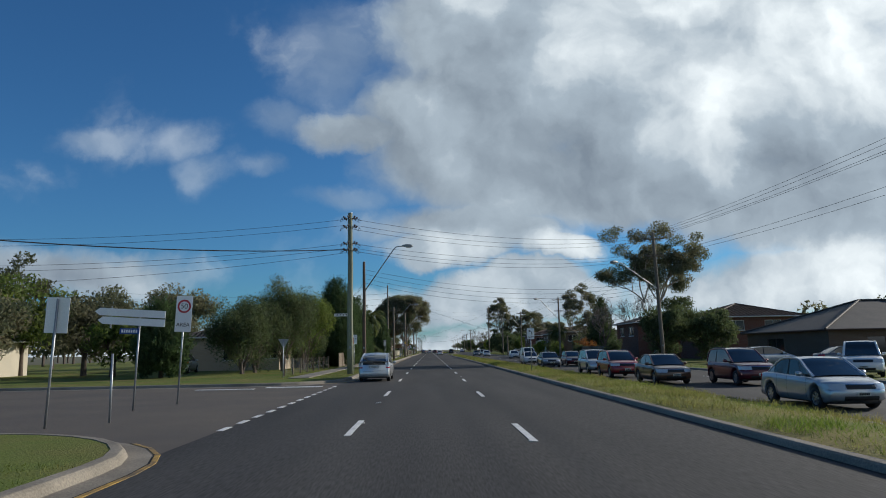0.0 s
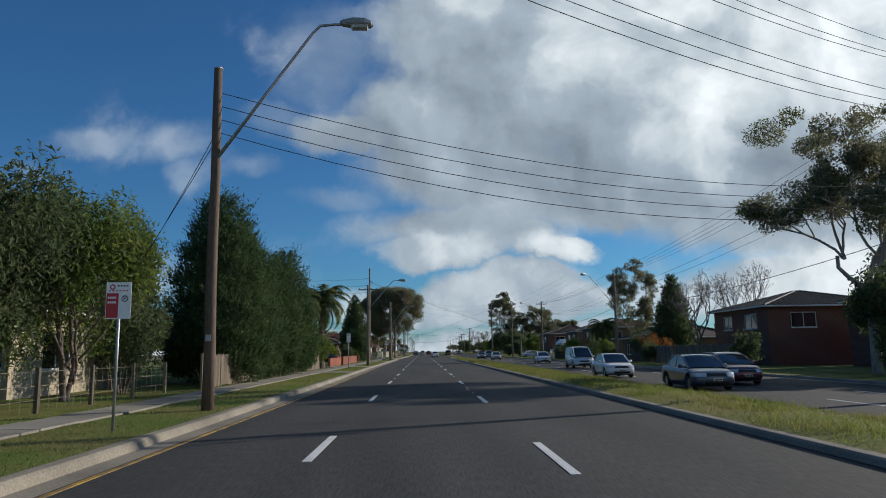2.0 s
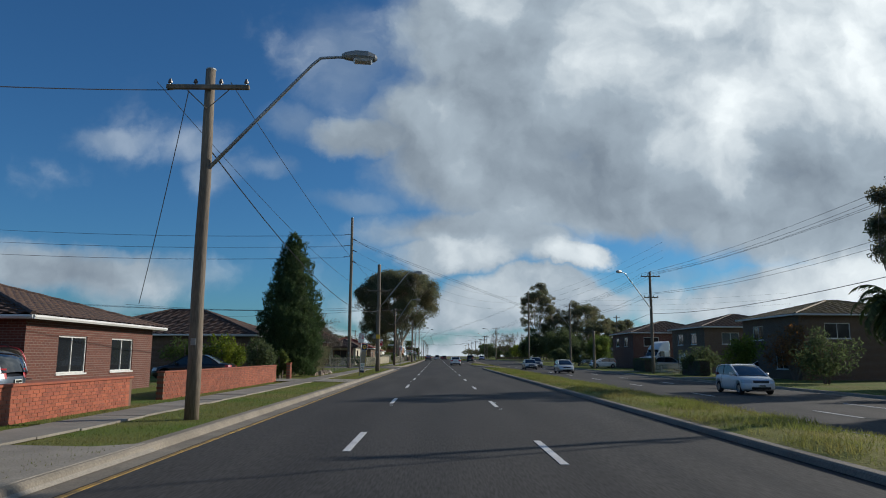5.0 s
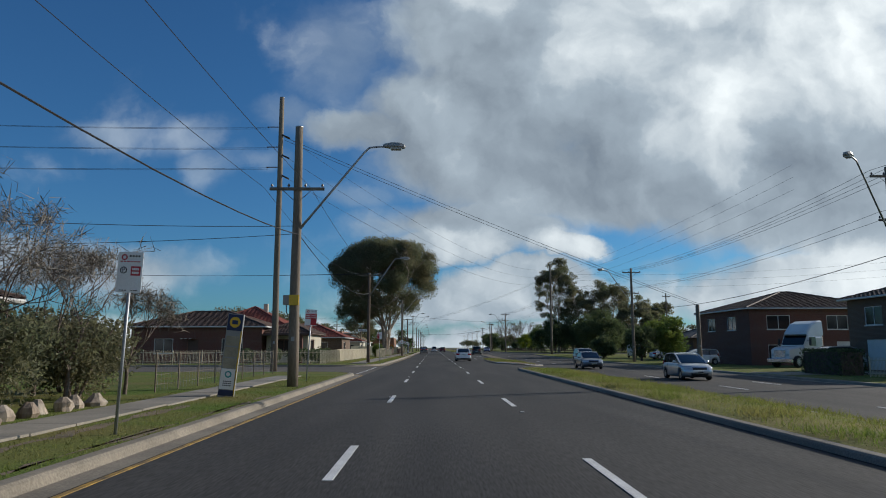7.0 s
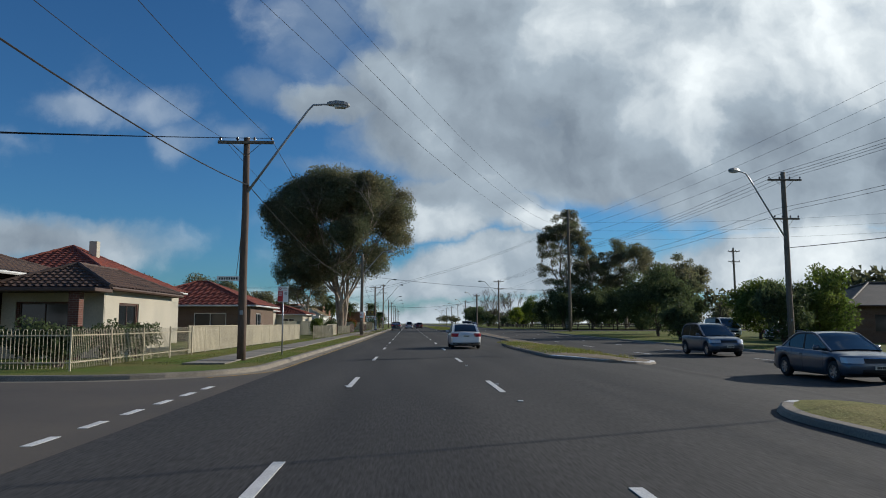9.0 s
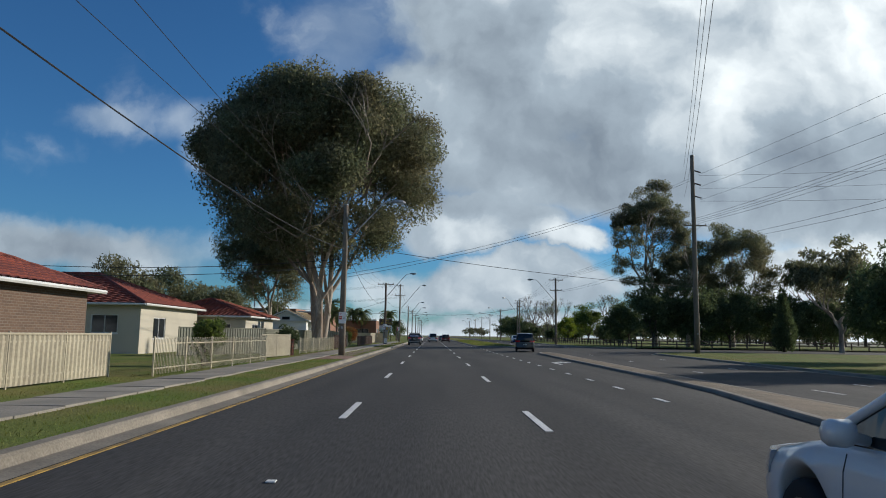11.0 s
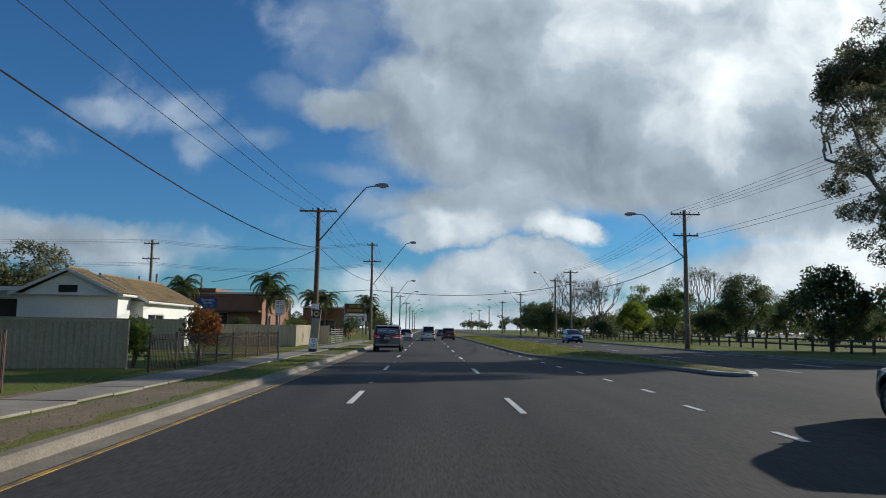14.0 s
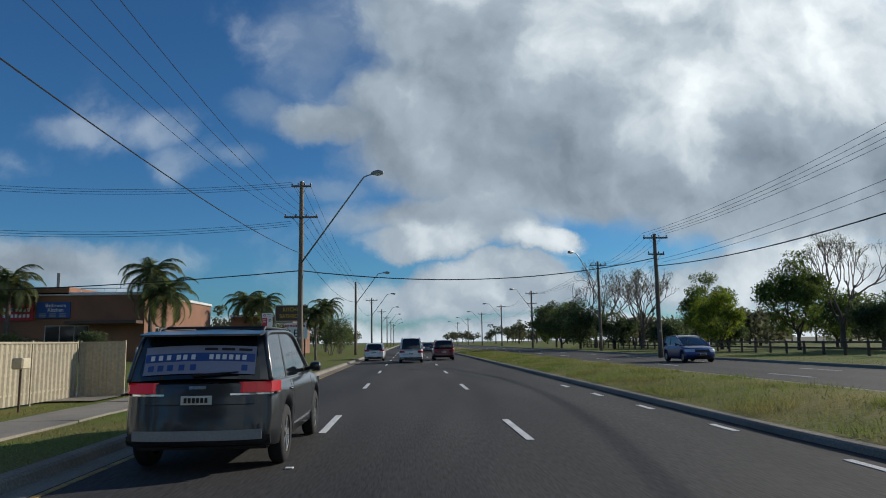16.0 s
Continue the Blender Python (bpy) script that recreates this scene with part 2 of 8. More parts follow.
CREAM_STEEL = mat("cream_painted_steel", (0.60, 0.52, 0.37), (0.46, 0.40, 0.28), 0.5, 0.0, fine=20, grain=0.12, rnd=0.05)
CREAM_SHEET = mat("cream_sheet_steel", (0.43, 0.375, 0.265), (0.34, 0.295, 0.21), 0.55, 0.0, fine=12, grain=0.14, rnd=0.08)
OLIVE_SHEET = mat("olive_sheet_steel", (0.22, 0.215, 0.15), (0.17, 0.165, 0.115), 0.6, 0.0, fine=12, grain=0.14, rnd=0.08)
PORCELAIN = mat("insulator", (0.10, 0.06, 0.045), None, 0.25, grain=0.1)
WIRE = mat("cable", (0.03, 0.03, 0.033), None, 0.6, grain=0.1, bump=0)
LENS = mat("lamp_glass", (0.55, 0.57, 0.58), None, 0.2, grain=0.05, bump=0)
WHITE_SIGN = mat("white_sign", (0.88, 0.88, 0.87), (0.78, 0.78, 0.77), 0.5, grain=0.06, bump=0)
RED_SIGN = mat("red_sign", (0.55, 0.035, 0.045), None, 0.5, grain=0.06, bump=0)
TIMETABLE = mat("faded_timetable", (0.36, 0.33, 0.25), (0.26, 0.24, 0.18), 0.45, fine=30, coarse=3.0, grain=0.2, bump=0)
BLACK_SIGN = mat("black_sign", (0.015, 0.015, 0.015), None, 0.5, grain=0.06, bump=0)
BLUE_SIGN = mat("blue_sign", (0.03, 0.09, 0.32), None, 0.5, grain=0.06, bump=0)
NAVY = mat("navy_panel", (0.018, 0.035, 0.10), None, 0.5, grain=0.06, bump=0)
YELLOW_SIGN = mat("yellow_sign", (0.75, 0.48, 0.04), None, 0.5, grain=0.06, bump=0)
TEAL = mat("teal_mark", (0.05, 0.35, 0.35), None, 0.5, grain=0.06, bump=0)
GREY_PANEL = mat("grey_panel", (0.30, 0.31, 0.31), (0.24, 0.25, 0.25), 0.5, grain=0.1, bump=0)
RED_BRICK = brick_mat("red_brick", (0.20, 0.065, 0.04), (0.15, 0.05, 0.035), (0.28, 0.22, 0.18))
BROWN_BRICK = brick_mat("brown_brick", (0.20, 0.12, 0.075), (0.15, 0.09, 0.06), (0.26, 0.22, 0.18))
CREAM_BRICK = brick_mat("cream_brick", (0.48, 0.40, 0.29), (0.42, 0.35, 0.25), (0.45, 0.41, 0.36))
RED_PIECE = mat("garden_brick", (0.30, 0.085, 0.042), (0.22, 0.062, 0.036), 0.85, fine=40, coarse=3, grain=0.25, rnd=0.22, island=0.2)
MORTAR = mat("mortar", (0.20, 0.12, 0.085), None, 0.95, fine=40, grain=0.2)
CREAM_WALL = mat("cream_render", (0.50, 0.455, 0.36), (0.42, 0.385, 0.31), 0.85, fine=20, coarse=0.5, grain=0.1)
WHITE_WALL = mat("white_weatherboard", (0.74, 0.74, 0.71), (0.64, 0.64, 0.61), 0.7, fine=12, coarse=0.5, grain=0.08)
ORANGE_WALL = mat("terracotta_render", (0.27, 0.13, 0.078), (0.20, 0.10, 0.062), 0.85, fine=12, coarse=0.4, grain=0.12)
RED_TILE = mat("red_roof_tile", (0.25, 0.058, 0.034), (0.16, 0.042, 0.03), 0.75, fine=10, coarse=0.8, grain=0.3, island=0.2)
BROWN_TILE = mat("brown_roof_tile", (0.10, 0.058, 0.042), (0.07, 0.045, 0.036), 0.75, fine=10, coarse=0.8, grain=0.3, island=0.2)
GREY_TILE = mat("grey_roof_tile", (0.075, 0.066, 0.058), (0.055, 0.05, 0.046), 0.75, fine=10, coarse=0.8, grain=0.3, island=0.2)
TAN_TILE = mat("tan_roof_tile", (0.23, 0.165, 0.075), (0.15, 0.105, 0.055), 0.75, fine=10, coarse=0.8, grain=0.3, island=0.2)
TRIM_WHITE = mat("white_trim", (0.70, 0.69, 0.66), None, 0.6, grain=0.08)
TRIM_BROWN = mat("brown_trim", (0.09, 0.05, 0.035), None, 0.6, grain=0.12)
DARK_GLASS = mat("window_glass", (0.02, 0.024, 0.028), None, 0.06, grain=0.05, bump=0)
BARK = mat("pale_bark", (0.44, 0.375, 0.30), (0.19, 0.135, 0.095), 0.85, fine=9, coarse=0.9, grain=0.3, bump=0.5, depth=0.03, stretch=(1.5, 1.5, 0.35))
DARK_BARK = mat("dark_bark", (0.10, 0.075, 0.055), (0.06, 0.045, 0.035), 0.9, fine=12, coarse=1.2, grain=0.4, bump=0.6, depth=0.03, stretch=(1.5, 1.5, 0.4))
TWIG = mat("pale_twig", (0.21, 0.18, 0.14), (0.15, 0.125, 0.10), 0.9, fine=14, coarse=1.2, grain=0.25, bump=0, island=0.3)
GREY_BARK = mat("grey_bark", (0.17, 0.13, 0.105), (0.11, 0.085, 0.07), 0.9, fine=14, coarse=1.2, grain=0.35, bump=0.4)
EUC = mat("gum_leaf", (0.118, 0.135, 0.08), (0.16, 0.145, 0.09), 0.75, fine=3, coarse=0.25, grain=0.2, bump=0, island=0.4, leafy=0.45, spec=0.2)
LEAF = mat("green_leaf", (0.085, 0.125, 0.036), (0.125, 0.15, 0.048), 0.75, fine=3, coarse=0.5, grain=0.2, bump=0, island=0.4, leafy=0.45, spec=0.2)
DARK_LEAF = mat("dark_leaf", (0.068, 0.09, 0.045), (0.092, 0.112, 0.055), 0.75, fine=3, coarse=0.5, grain=0.2, bump=0, island=0.4, leafy=0.45, spec=0.2)
BRIGHT_LEAF = mat("bright_leaf", (0.17, 0.20, 0.04), (0.12, 0.16, 0.035), 0.75, fine=3, coarse=0.5, grain=0.2, bump=0, island=0.4, leafy=0.45, spec=0.2)
CYPRESS = mat("cypress_leaf", (0.045, 0.072, 0.034), (0.062, 0.09, 0.04), 0.75, fine=3, coarse=0.6, grain=0.2, bump=0, island=0.4, leafy=0.45, spec=0.2)
RUST_LEAF = mat("rust_leaf", (0.20, 0.085, 0.04), (0.15, 0.09, 0.04), 0.75, fine=3, coarse=0.5, grain=0.2, bump=0, island=0.4, leafy=0.45, spec=0.2)
PALM_LEAF = mat("palm_leaf", (0.08, 0.105, 0.042), (0.12, 0.13, 0.055), 0.75, fine=3, coarse=0.6, grain=0.2, bump=0, island=0.4, leafy=0.45, spec=0.2)
FAR_LEAF = mat("far_leaf", (0.085, 0.095, 0.055), (0.11, 0.105, 0.065), 0.75, fine=1, coarse=0.12, grain=0.2, bump=0, island=0.4, leafy=0.45, spec=0.2)
RUBBER = mat("tyre_rubber", (0.014, 0.014, 0.015), None, 0.8, grain=0.2)
RIM = mat("alloy_rim", (0.50, 0.51, 0.52), None, 0.32, 0.85, grain=0.08, bump=0)
TRIM_BLACK = mat("black_plastic", (0.012, 0.012, 0.013), None, 0.55, grain=0.15)
CAR_GLASS = mat("tinted_car_glass", (0.012, 0.015, 0.018), None, 0.04, grain=0.04, bump=0, coat=0.5)
TAIL = mat("tail_light", (0.42, 0.012, 0.02), None, 0.25, grain=0.05, bump=0, coat=0.1)
BRAKE = mat("lit_brake_light", (0.5, 0.012, 0.02), None, 0.25, grain=0.05, bump=0)
BRAKE.node_tree.nodes["Principled BSDF"].inputs["Emission Color"].default_value = (1.0, 0.03, 0.04, 1)
BRAKE.node_tree.nodes["Principled BSDF"].inputs["Emission Strength"].default_value = 0.08
FILM = mat("printed_window_film", (0.30, 0.32, 0.42), (0.24, 0.26, 0.36), 0.4, grain=0.06, bump=0)
CLEAR_LIGHT = mat("clear_light", (0.62, 0.63, 0.64), None, 0.12, 0.2, grain=0.05, bump=0, coat=0.6)
CHROME = mat("chrome", (0.7, 0.7, 0.71), None, 0.12, 1.0, grain=0.03, bump=0)
PLATE = mat("plate", (0.70, 0.70, 0.62), None, 0.5, grain=0.05, bump=0)


def car_paint(name, c, metal=0.5, rough=0.32):
    return mat(name, c, [v * 0.9 for v in c], rough, metal, fine=200, coarse=1.0, grain=0.05, bump=0, coat=0.7)


SILVER = car_paint("silver_paint", (0.52, 0.53, 0.54), 0.65)
GRAPHITE = car_paint("graphite_paint", (0.035, 0.038, 0.043), 0.4)
WHITE_P = car_paint("white_paint", (0.72, 0.72, 0.71), 0.0, 0.35)
MAROON = car_paint("maroon_paint", (0.11, 0.012, 0.02), 0.3)
RED_P = car_paint("red_paint", (0.28, 0.018, 0.02), 0.2)
BLUE_P = car_paint("blue_paint", (0.025, 0.05, 0.20), 0.3)
SLATE = car_paint("slate_blue_paint", (0.09, 0.11, 0.14), 0.5)
BLACK_P = car_paint("black_paint", (0.012, 0.012, 0.014), 0.2)
BRONZE = car_paint("bronze_paint", (0.14, 0.075, 0.045), 0.4)


# ---- shape tools ----
class Shape:
    def __init__(self):
        self.v, self.f, self.m = [], [], []

    def add(self, verts, faces, mi=0):
        k = len(self.v)
        self.v.extend(tuple(float(c) for c in p) for p in verts)
        self.f.extend(tuple(i + k for i in f) for f in faces)
        self.m.extend([mi] * len(faces))
        return self

    def box(self, x0, x1, y0, y1, z0, z1, mi=0, c=0.0):
        if c <= 0:
            v = [(x, y, z) for z in (z0, z1) for y in (y0, y1) for x in (x0, x1)]
            return self.add(v, [(0, 2, 3, 1), (4, 5, 7, 6), (0, 1, 5, 4), (2, 6, 7, 3), (0, 4, 6, 2), (1, 3, 7, 5)], mi)
        ring = [(x0 + c, y0), (x1 - c, y0), (x1, y0 + c), (x1, y1 - c), (x1 - c, y1), (x0 + c, y1), (x0, y1 - c), (x0, y0 + c)]
        inner = [(x0 + c, y0 + c), (x1 - c, y0 + c), (x1 - c, y0 + c), (x1 - c, y1 - c), (x1 - c, y1 - c), (x0 + c, y1 - c), (x0 + c, y1 - c), (x0 + c, y0 + c)]
        v = [(*p, z0) for p in inner] + [(*p, z0 + c) for p in ring] + [(*p, z1 - c) for p in ring] + [(*p, z1) for p in inner]
        f = [tuple(reversed(range(8))), tuple(range(24, 32))]
        for k in range(3):
            f += [(8 * k + i, 8 * k + (i + 1) % 8, 8 * k + 8 + (i + 1) % 8, 8 * k + 8 + i) for i in range(8)]
        return self.add(v, f, mi)

    def rings(self, rings, cap=True, mi=0, closed=True):
        n, v, f = len(rings[0]), [p for r in rings for p in r], []
        for k in range(len(rings) - 1):
            for i in range(n if closed else n - 1):
                j = (i + 1) % n
                f.append((k * n + i, k * n + j, (k + 1) * n + j, (k + 1) * n + i))
        if cap:
            f += [tuple(reversed(range(n))), tuple(range((len(rings) - 1) * n, len(rings) * n))]
        return self.add(v, f, mi)

    def tube(self, pts, radii, n=8, mi=0, cap=True):
        pts = [Vector(p) for p in pts]
        if not hasattr(radii, "__len__"):
            radii = [radii] * len(pts)
        rings, side = [], None
        for i, p in enumerate(pts):
            d = (pts[min(i + 1, len(pts) - 1)] - pts[max(i - 1, 0)]).normalized()
            if side is None:
                side = d.cross(Vector((0, 0, 1)) if abs(d.z) < 0.9 else Vector((1, 0, 0))).normalized()
            side = (side - d * side.dot(d)).normalized()
            up = d.cross(side)
            rings.append([p + (side * math.cos(a) + up * math.sin(a)) * radii[i] for a in (2 * math.pi * k / n for k in range(n))])
        return self.rings(rings, cap, mi)

    def cyl(self, x, y, z0, z1, r, n=12, mi=0, r1=None):
        return self.tube([(x, y, z0), (x, y, z1)], [r, r if r1 is None else r1], n, mi)


def mesh_of(name, s, mats, smooth=False):
    me = bpy.data.meshes.new(name)
    me.from_pydata(s.v, [], s.f)
    for m in mats if isinstance(mats, (list, tuple)) else [mats]:
        me.materials.append(m)
    if any(s.m):
        me.polygons.foreach_set("material_index", s.m)
    if smooth:
        me.polygons.foreach_set("use_smooth", [True] * len(me.polygons))
    me.update()
    return me


def part(name, s, material, parent=None, label="", smooth=False, at=None, category="", group="", kind=""):
    me = s if isinstance(s, bpy.types.Mesh) else mesh_of(name, s, material, smooth)
    ob = new(name, me)
    if parent:
        ob.parent = parent
    if at is not None:
        ob.matrix_basis = at
    return tagged(ob, label, category, group, kind)


def thing(name, at, label, category, group="", kind=""):
    ob = new(name)
    ob.empty_display_size = 0.3
    ob.matrix_basis = at
    return tagged(ob, label, category, group, kind)


def letters(text, size, material, name, parent, at, depth=0.004, wide=1.0):
    cu = bpy.data.curves.new("text", "FONT")
    cu.body, cu.size, cu.extrude, cu.align_x, cu.align_y = text, size, depth, "CENTER", "CENTER"
    tmp = bpy.data.objects.new("text", cu)
    scene.collection.objects.link(tmp)
    bpy.context.view_layer.update()
    me = bpy.data.meshes.new_from_object(tmp.evaluated_get(bpy.context.evaluated_depsgraph_get()))
    bpy.data.objects.remove(tmp)
    me.materials.clear()
    me.materials.append(material)
    me.transform(Matrix.Diagonal((wide, 1, 1, 1)))
    return part(name, me, None, parent, "", at=at)


FACING = pose(0, 0, 0, 90, 0, 0)      # turns flat letters to face against the traffic


def lerp(a, b, t):
    return a + (b - a) * t


def smooth01(t):
    t = min(1, max(0, t))
    return t * t * (3 - 2 * t)

# ---- lie of the land ----
def rise(x, y):
    """The far carriageway lies a little lower at first and a little higher further on."""
    return lerp(-0.25, 0.22, smooth01((y - 225) / 85)) * min(1, max(0, (x - 6.5) / 3.5))


def left_edge(y):
    return lerp(-4.45, -4.72, smooth01((y - 60) / 50)) + 0.32 * smooth01((y - 195) / 45)


def right_edge(y):
    return lerp(20.4, 19.0, smooth01((y - 230) / 80))


def sheet(name, xs, ys, z, material, label, category, kind="structure"):
    s = Shape()
    v = [(x(y) if callable(x) else x, y, 0) for y in ys for x in xs]
    v = [(x, y, z(x, y)) for x, y, _ in v]
    n = len(xs)
    s.add(v, [(j * n + i, j * n + i + 1, (j + 1) * n + i + 1, (j + 1) * n + i) for j in range(len(ys) - 1) for i in range(n - 1)])
    return part(name, s, material, None, label, category=category, kind=kind)


def steps(a, b, d):
    n = max(1, round((b - a) / d))
    return [a + (b - a) * i / n for i in range(n + 1)]


sheet("ground", [-3000, -400, -80, -4, 6, 10, 21, 80, 400, 3000], [-300] + steps(-60, 600, 15) + [900, 4000],
      lambda x, y: rise(x, y) - 0.06, GROUND, "flat green and brown ground reaching to the horizon", "ground")
sheet("road", [lambda y: left_edge(y) - 0.1, -1.5, 2.0, 5.9, 7, 8.5, 10.2, 13, 17, lambda y: right_edge(y) + 0.1], steps(-80, 900, 10),
      lambda x, y: rise(x, y), ASPHALT, "dark grey asphalt dual carriageway with worn wheel tracks", "road")
for y0, y1, x0, x1, who in ((12.3, 33.2, -70, -4.4, 1), (176.3, 194.2, -70, -4.2, 2), (282.5, 301.5, 19.0, 130, 3)):
    sheet("road_side_street_%d" % who, steps(x0, x1, 12), [y0 - 5, (y0 + y1) / 2, y1 + 5], lambda x, y: rise(x, y) + 0.004 - (0.02 if x in (-4.4, -4.2, 19.0) else 0),
          OLD_ASPHALT if who < 3 else ASPHALT, "worn grey asphalt side street joining the main road", "road")


def run(pts, profile, closed=False):
    """A profile of (offset to the right, height) drawn along points on the ground."""
    s, rings, n = Shape(), [], len(pts)
    for i, p in enumerate(pts):
        a = Vector(pts[(i - 1) % n if closed else max(0, i - 1)])
        b = Vector(pts[(i + 1) % n if closed else min(n - 1, i + 1)])
        d = (b - a).normalized()
        r = Vector((d.y, -d.x))
        rings.append([(p[0] + r.x * o, p[1] + r.y * o, rise(p[0], p[1]) + z) for o, z in profile])
    if closed:
        rings.append(rings[0])
    return s.rings(rings, False, closed=False)


def arc(cx, cy, r, a0, a1, n=8):
    return [(cx + r * math.cos(radians(lerp(a0, a1, i / n))), cy + r * math.sin(radians(lerp(a0, a1, i / n)))) for i in range(n + 1)]


KERB_SHAPE = [(0.36, 0.006), (0.0, 0.012), (-0.04, 0.11), (-0.08, 0.145), (-0.12, 0.15), (-0.26, 0.15), (-0.27, 0.10)]
R = 4.6


def left_line(y0, y1, corner0, corner1, turn=R):
    e0, e1 = left_edge(y0), left_edge(y1)
    pts = []
    if corner0:
        pts += [(-60, y0), (-30, y0)] + arc(e0 - R, y0 + R, R, -90, 0)
    else:
        pts += [(e0, y0)]
    pts += [(left_edge(y), y) for y in steps(y0 + R + 2, y1 - R - 2, 6)]
    if corner1:
        pts += arc(e1 - turn, y1 - turn, turn, 0, 90) + [(-30, y1), (-60, y1)]
    else:
        pts += [(e1, y1)]
    return pts


def flat_fill(name, pts, z, material, label, category):
    bm = bmesh.new()
    f = bm.faces.new([bm.verts.new((x, y, z)) for x, y in pts])
    if f.normal.z < 0 or (f.normal_update() or f.normal.z < 0):
        f.normal_flip()
    bmesh.ops.triangulate(bm, faces=[f])
    me = bpy.data.meshes.new(name)
    bm.to_mesh(me)
    bm.free()
    me.materials.append(material)
    return part(name, me, None, None, label, category=category, kind="structure")


for k, (y0, y1, c0, c1, turn) in enumerate(((-70, 12.4, False, True, R), (33.0, 178.4, True, True, 3.0), (194.0, 880, True, False, R))):
    line = left_line(y0, y1, c0, c1, turn)
    part("kerb_left_%d" % (k + 1), run(line, KERB_SHAPE), KERB, None, "pale concrete kerb and gutter along the verge", category="kerb", kind="structure")
    inner = []
    n = len(line)
    for i, p in enumerate(line):
        d = (Vector(line[min(n - 1, i + 1)]) - Vector(line[max(0, i - 1)])).normalized()
        inner.append((p[0] - d.y * 0.25, p[1] + d.x * 0.25))
    flat_fill("verge_left_%d" % (k + 1), inner + [(-75, inner[-1][1]), (-75, inner[0][1])], 0.14, GRASS, "mown green grass verge beside the kerb", "grass verge")
    # faded yellow line along the gutter and round the corners
    near = [p for p in line if p[0] > left_edge(p[1]) - 1.6 and p[1] < 460]
    part("yellow_edge_line_%d" % (k + 1), run(near, [(0.39, 0.004), (0.40, 0.011), (0.48, 0.011), (0.49, 0.004)]), YELLOW, None, "faded yellow line painted beside the gutter", category="road marking", kind="structure")


# ---- medians: grass islands with kerbs, left and right edge as functions of y ----
def island(name, y0, y1, lx, rx, top, label, nose=3.0):
    ys = [y0 + nose * (1 - math.cos(a * math.pi / 16)) for a in range(9)] + steps(y0 + nose + 4, y1 - nose - 4, 7) + [y1 - nose * (1 - math.cos(a * math.pi / 16)) for a in range(8, -1, -1)]

    def half(y):
        e = min(y - y0, y1 - y)
        return 1.0 if e >= nose else math.sqrt(max(0, 1 - (1 - e / nose) ** 2))
    left, right = [], []
    for y in ys:
        m, h = (lx(y) + rx(y)) / 2, (rx(y) - lx(y)) / 2 * max(0.02, half(y))
        left.append((m - h, y)), right.append((m + h, y))
    part("kerb_" + name, run((left + right[::-1])[::-1], [(o, zz * 0.78) for o, zz in KERB_SHAPE[1:]], True), DARK_KERB, None, "weathered grey concrete kerb round the median", category="kerb", kind="structure")
    # white paint on the kerb round both ends
    for end, pts in (("south", [p for p in left if p[1] < y0 + nose * 0.9][::-1] + [p for p in right if p[1] < y0 + nose * 0.9]), ("north", [p for p in right if p[1] > y1 - nose * 0.4] + [p for p in left if p[1] > y1 - nose * 0.4][::-1])):
        part("kerb_paint_%s_%s" % (name, end), run(pts, [(-0.045, 0.094), (-0.078, 0.117), (-0.12, 0.121), (-0.25, 0.121)]), PAINT, None, "white painted kerb at the end of the median", category="road marking", kind="structure")
    s, rings = Shape(), []
    for (a, y), (b, _) in zip(left, right):
        k = min(0.25, (b - a) * 0.45)
        rings.append([(lerp(a + k, b - k, t), y, rise(lerp(a, b, t), y) + 0.112 + 0.10 * math.sin(math.pi * t) * min(1, (b - a) / 4)) for t in (0, 0.15, 0.3, 0.5, 0.7, 0.85, 1)])
    s.rings(rings, False, closed=False)
    s.f = [tuple(reversed(f)) for f in s.f]
    part("median_" + name, s, top, None, label, category="median strip", kind="structure")


island("south", -70, 188.1, lambda y: 5.7, lambda y: 10.1, DRY_GRASS, "median strip of patchy green and dry grass")
island("middle", 203.5, 277, lambda y: lerp(5.95, 9.0, smooth01((y - 218) / 24)), lambda y: 10.7, DIRT, "narrow worn median of bare earth and paving", 2.5)
island("north", 295.5, 880, lambda y: lerp(9.6, 5.95, smooth01((y - 297) / 22)), lambda y: lerp(11.2, 10.7, smooth01((y - 300) / 30)), DRY_GRASS, "median strip of patchy green and dry grass", 2.0)

for k, (y0, y1) in enumerate(((-70, 282.0), (302.0, 880))):
    s, rings, line = Shape(), [], []
    ys = steps(y0, y1 - 6, 8) + [y1 - 6 + 6 * math.sin(a * math.pi / 16) for a in range(1, 9)] if k == 0 else [y0 + 6 - 6 * math.sin(a * math.pi / 16) for a in range(8, 0, -1)] + steps(y0 + 6, y1, 8)
    for y in ys:
        e = (y1 - y) if k == 0 else (y - y0)
        x = right_edge(y) + (6 - math.sqrt(max(0, 36 - (6 - e) ** 2)) if e < 6 else 0)
        line.append((x, y))
        rings.append([(x + 0.25, y, rise(x, y) + 0.14), (x + 2, y, rise(x, y) + 0.17), (x + 6, y, rise(x, y) + 0.16), (90, y, rise(90, y) + 0.15)])
    s.rings(rings, False, closed=False)
    s.f = [tuple(reversed(f)) for f in s.f]
    part("verge_right_%d" % (k + 1), s, GRASS, None, "grass verge beside the far carriageway", category="grass verge", kind="structure")
    part("kerb_right_%d" % (k + 1), run(line[::-1], KERB_SHAPE), KERB, None, "concrete kerb and gutter of the far carriageway", category="kerb", kind="structure")

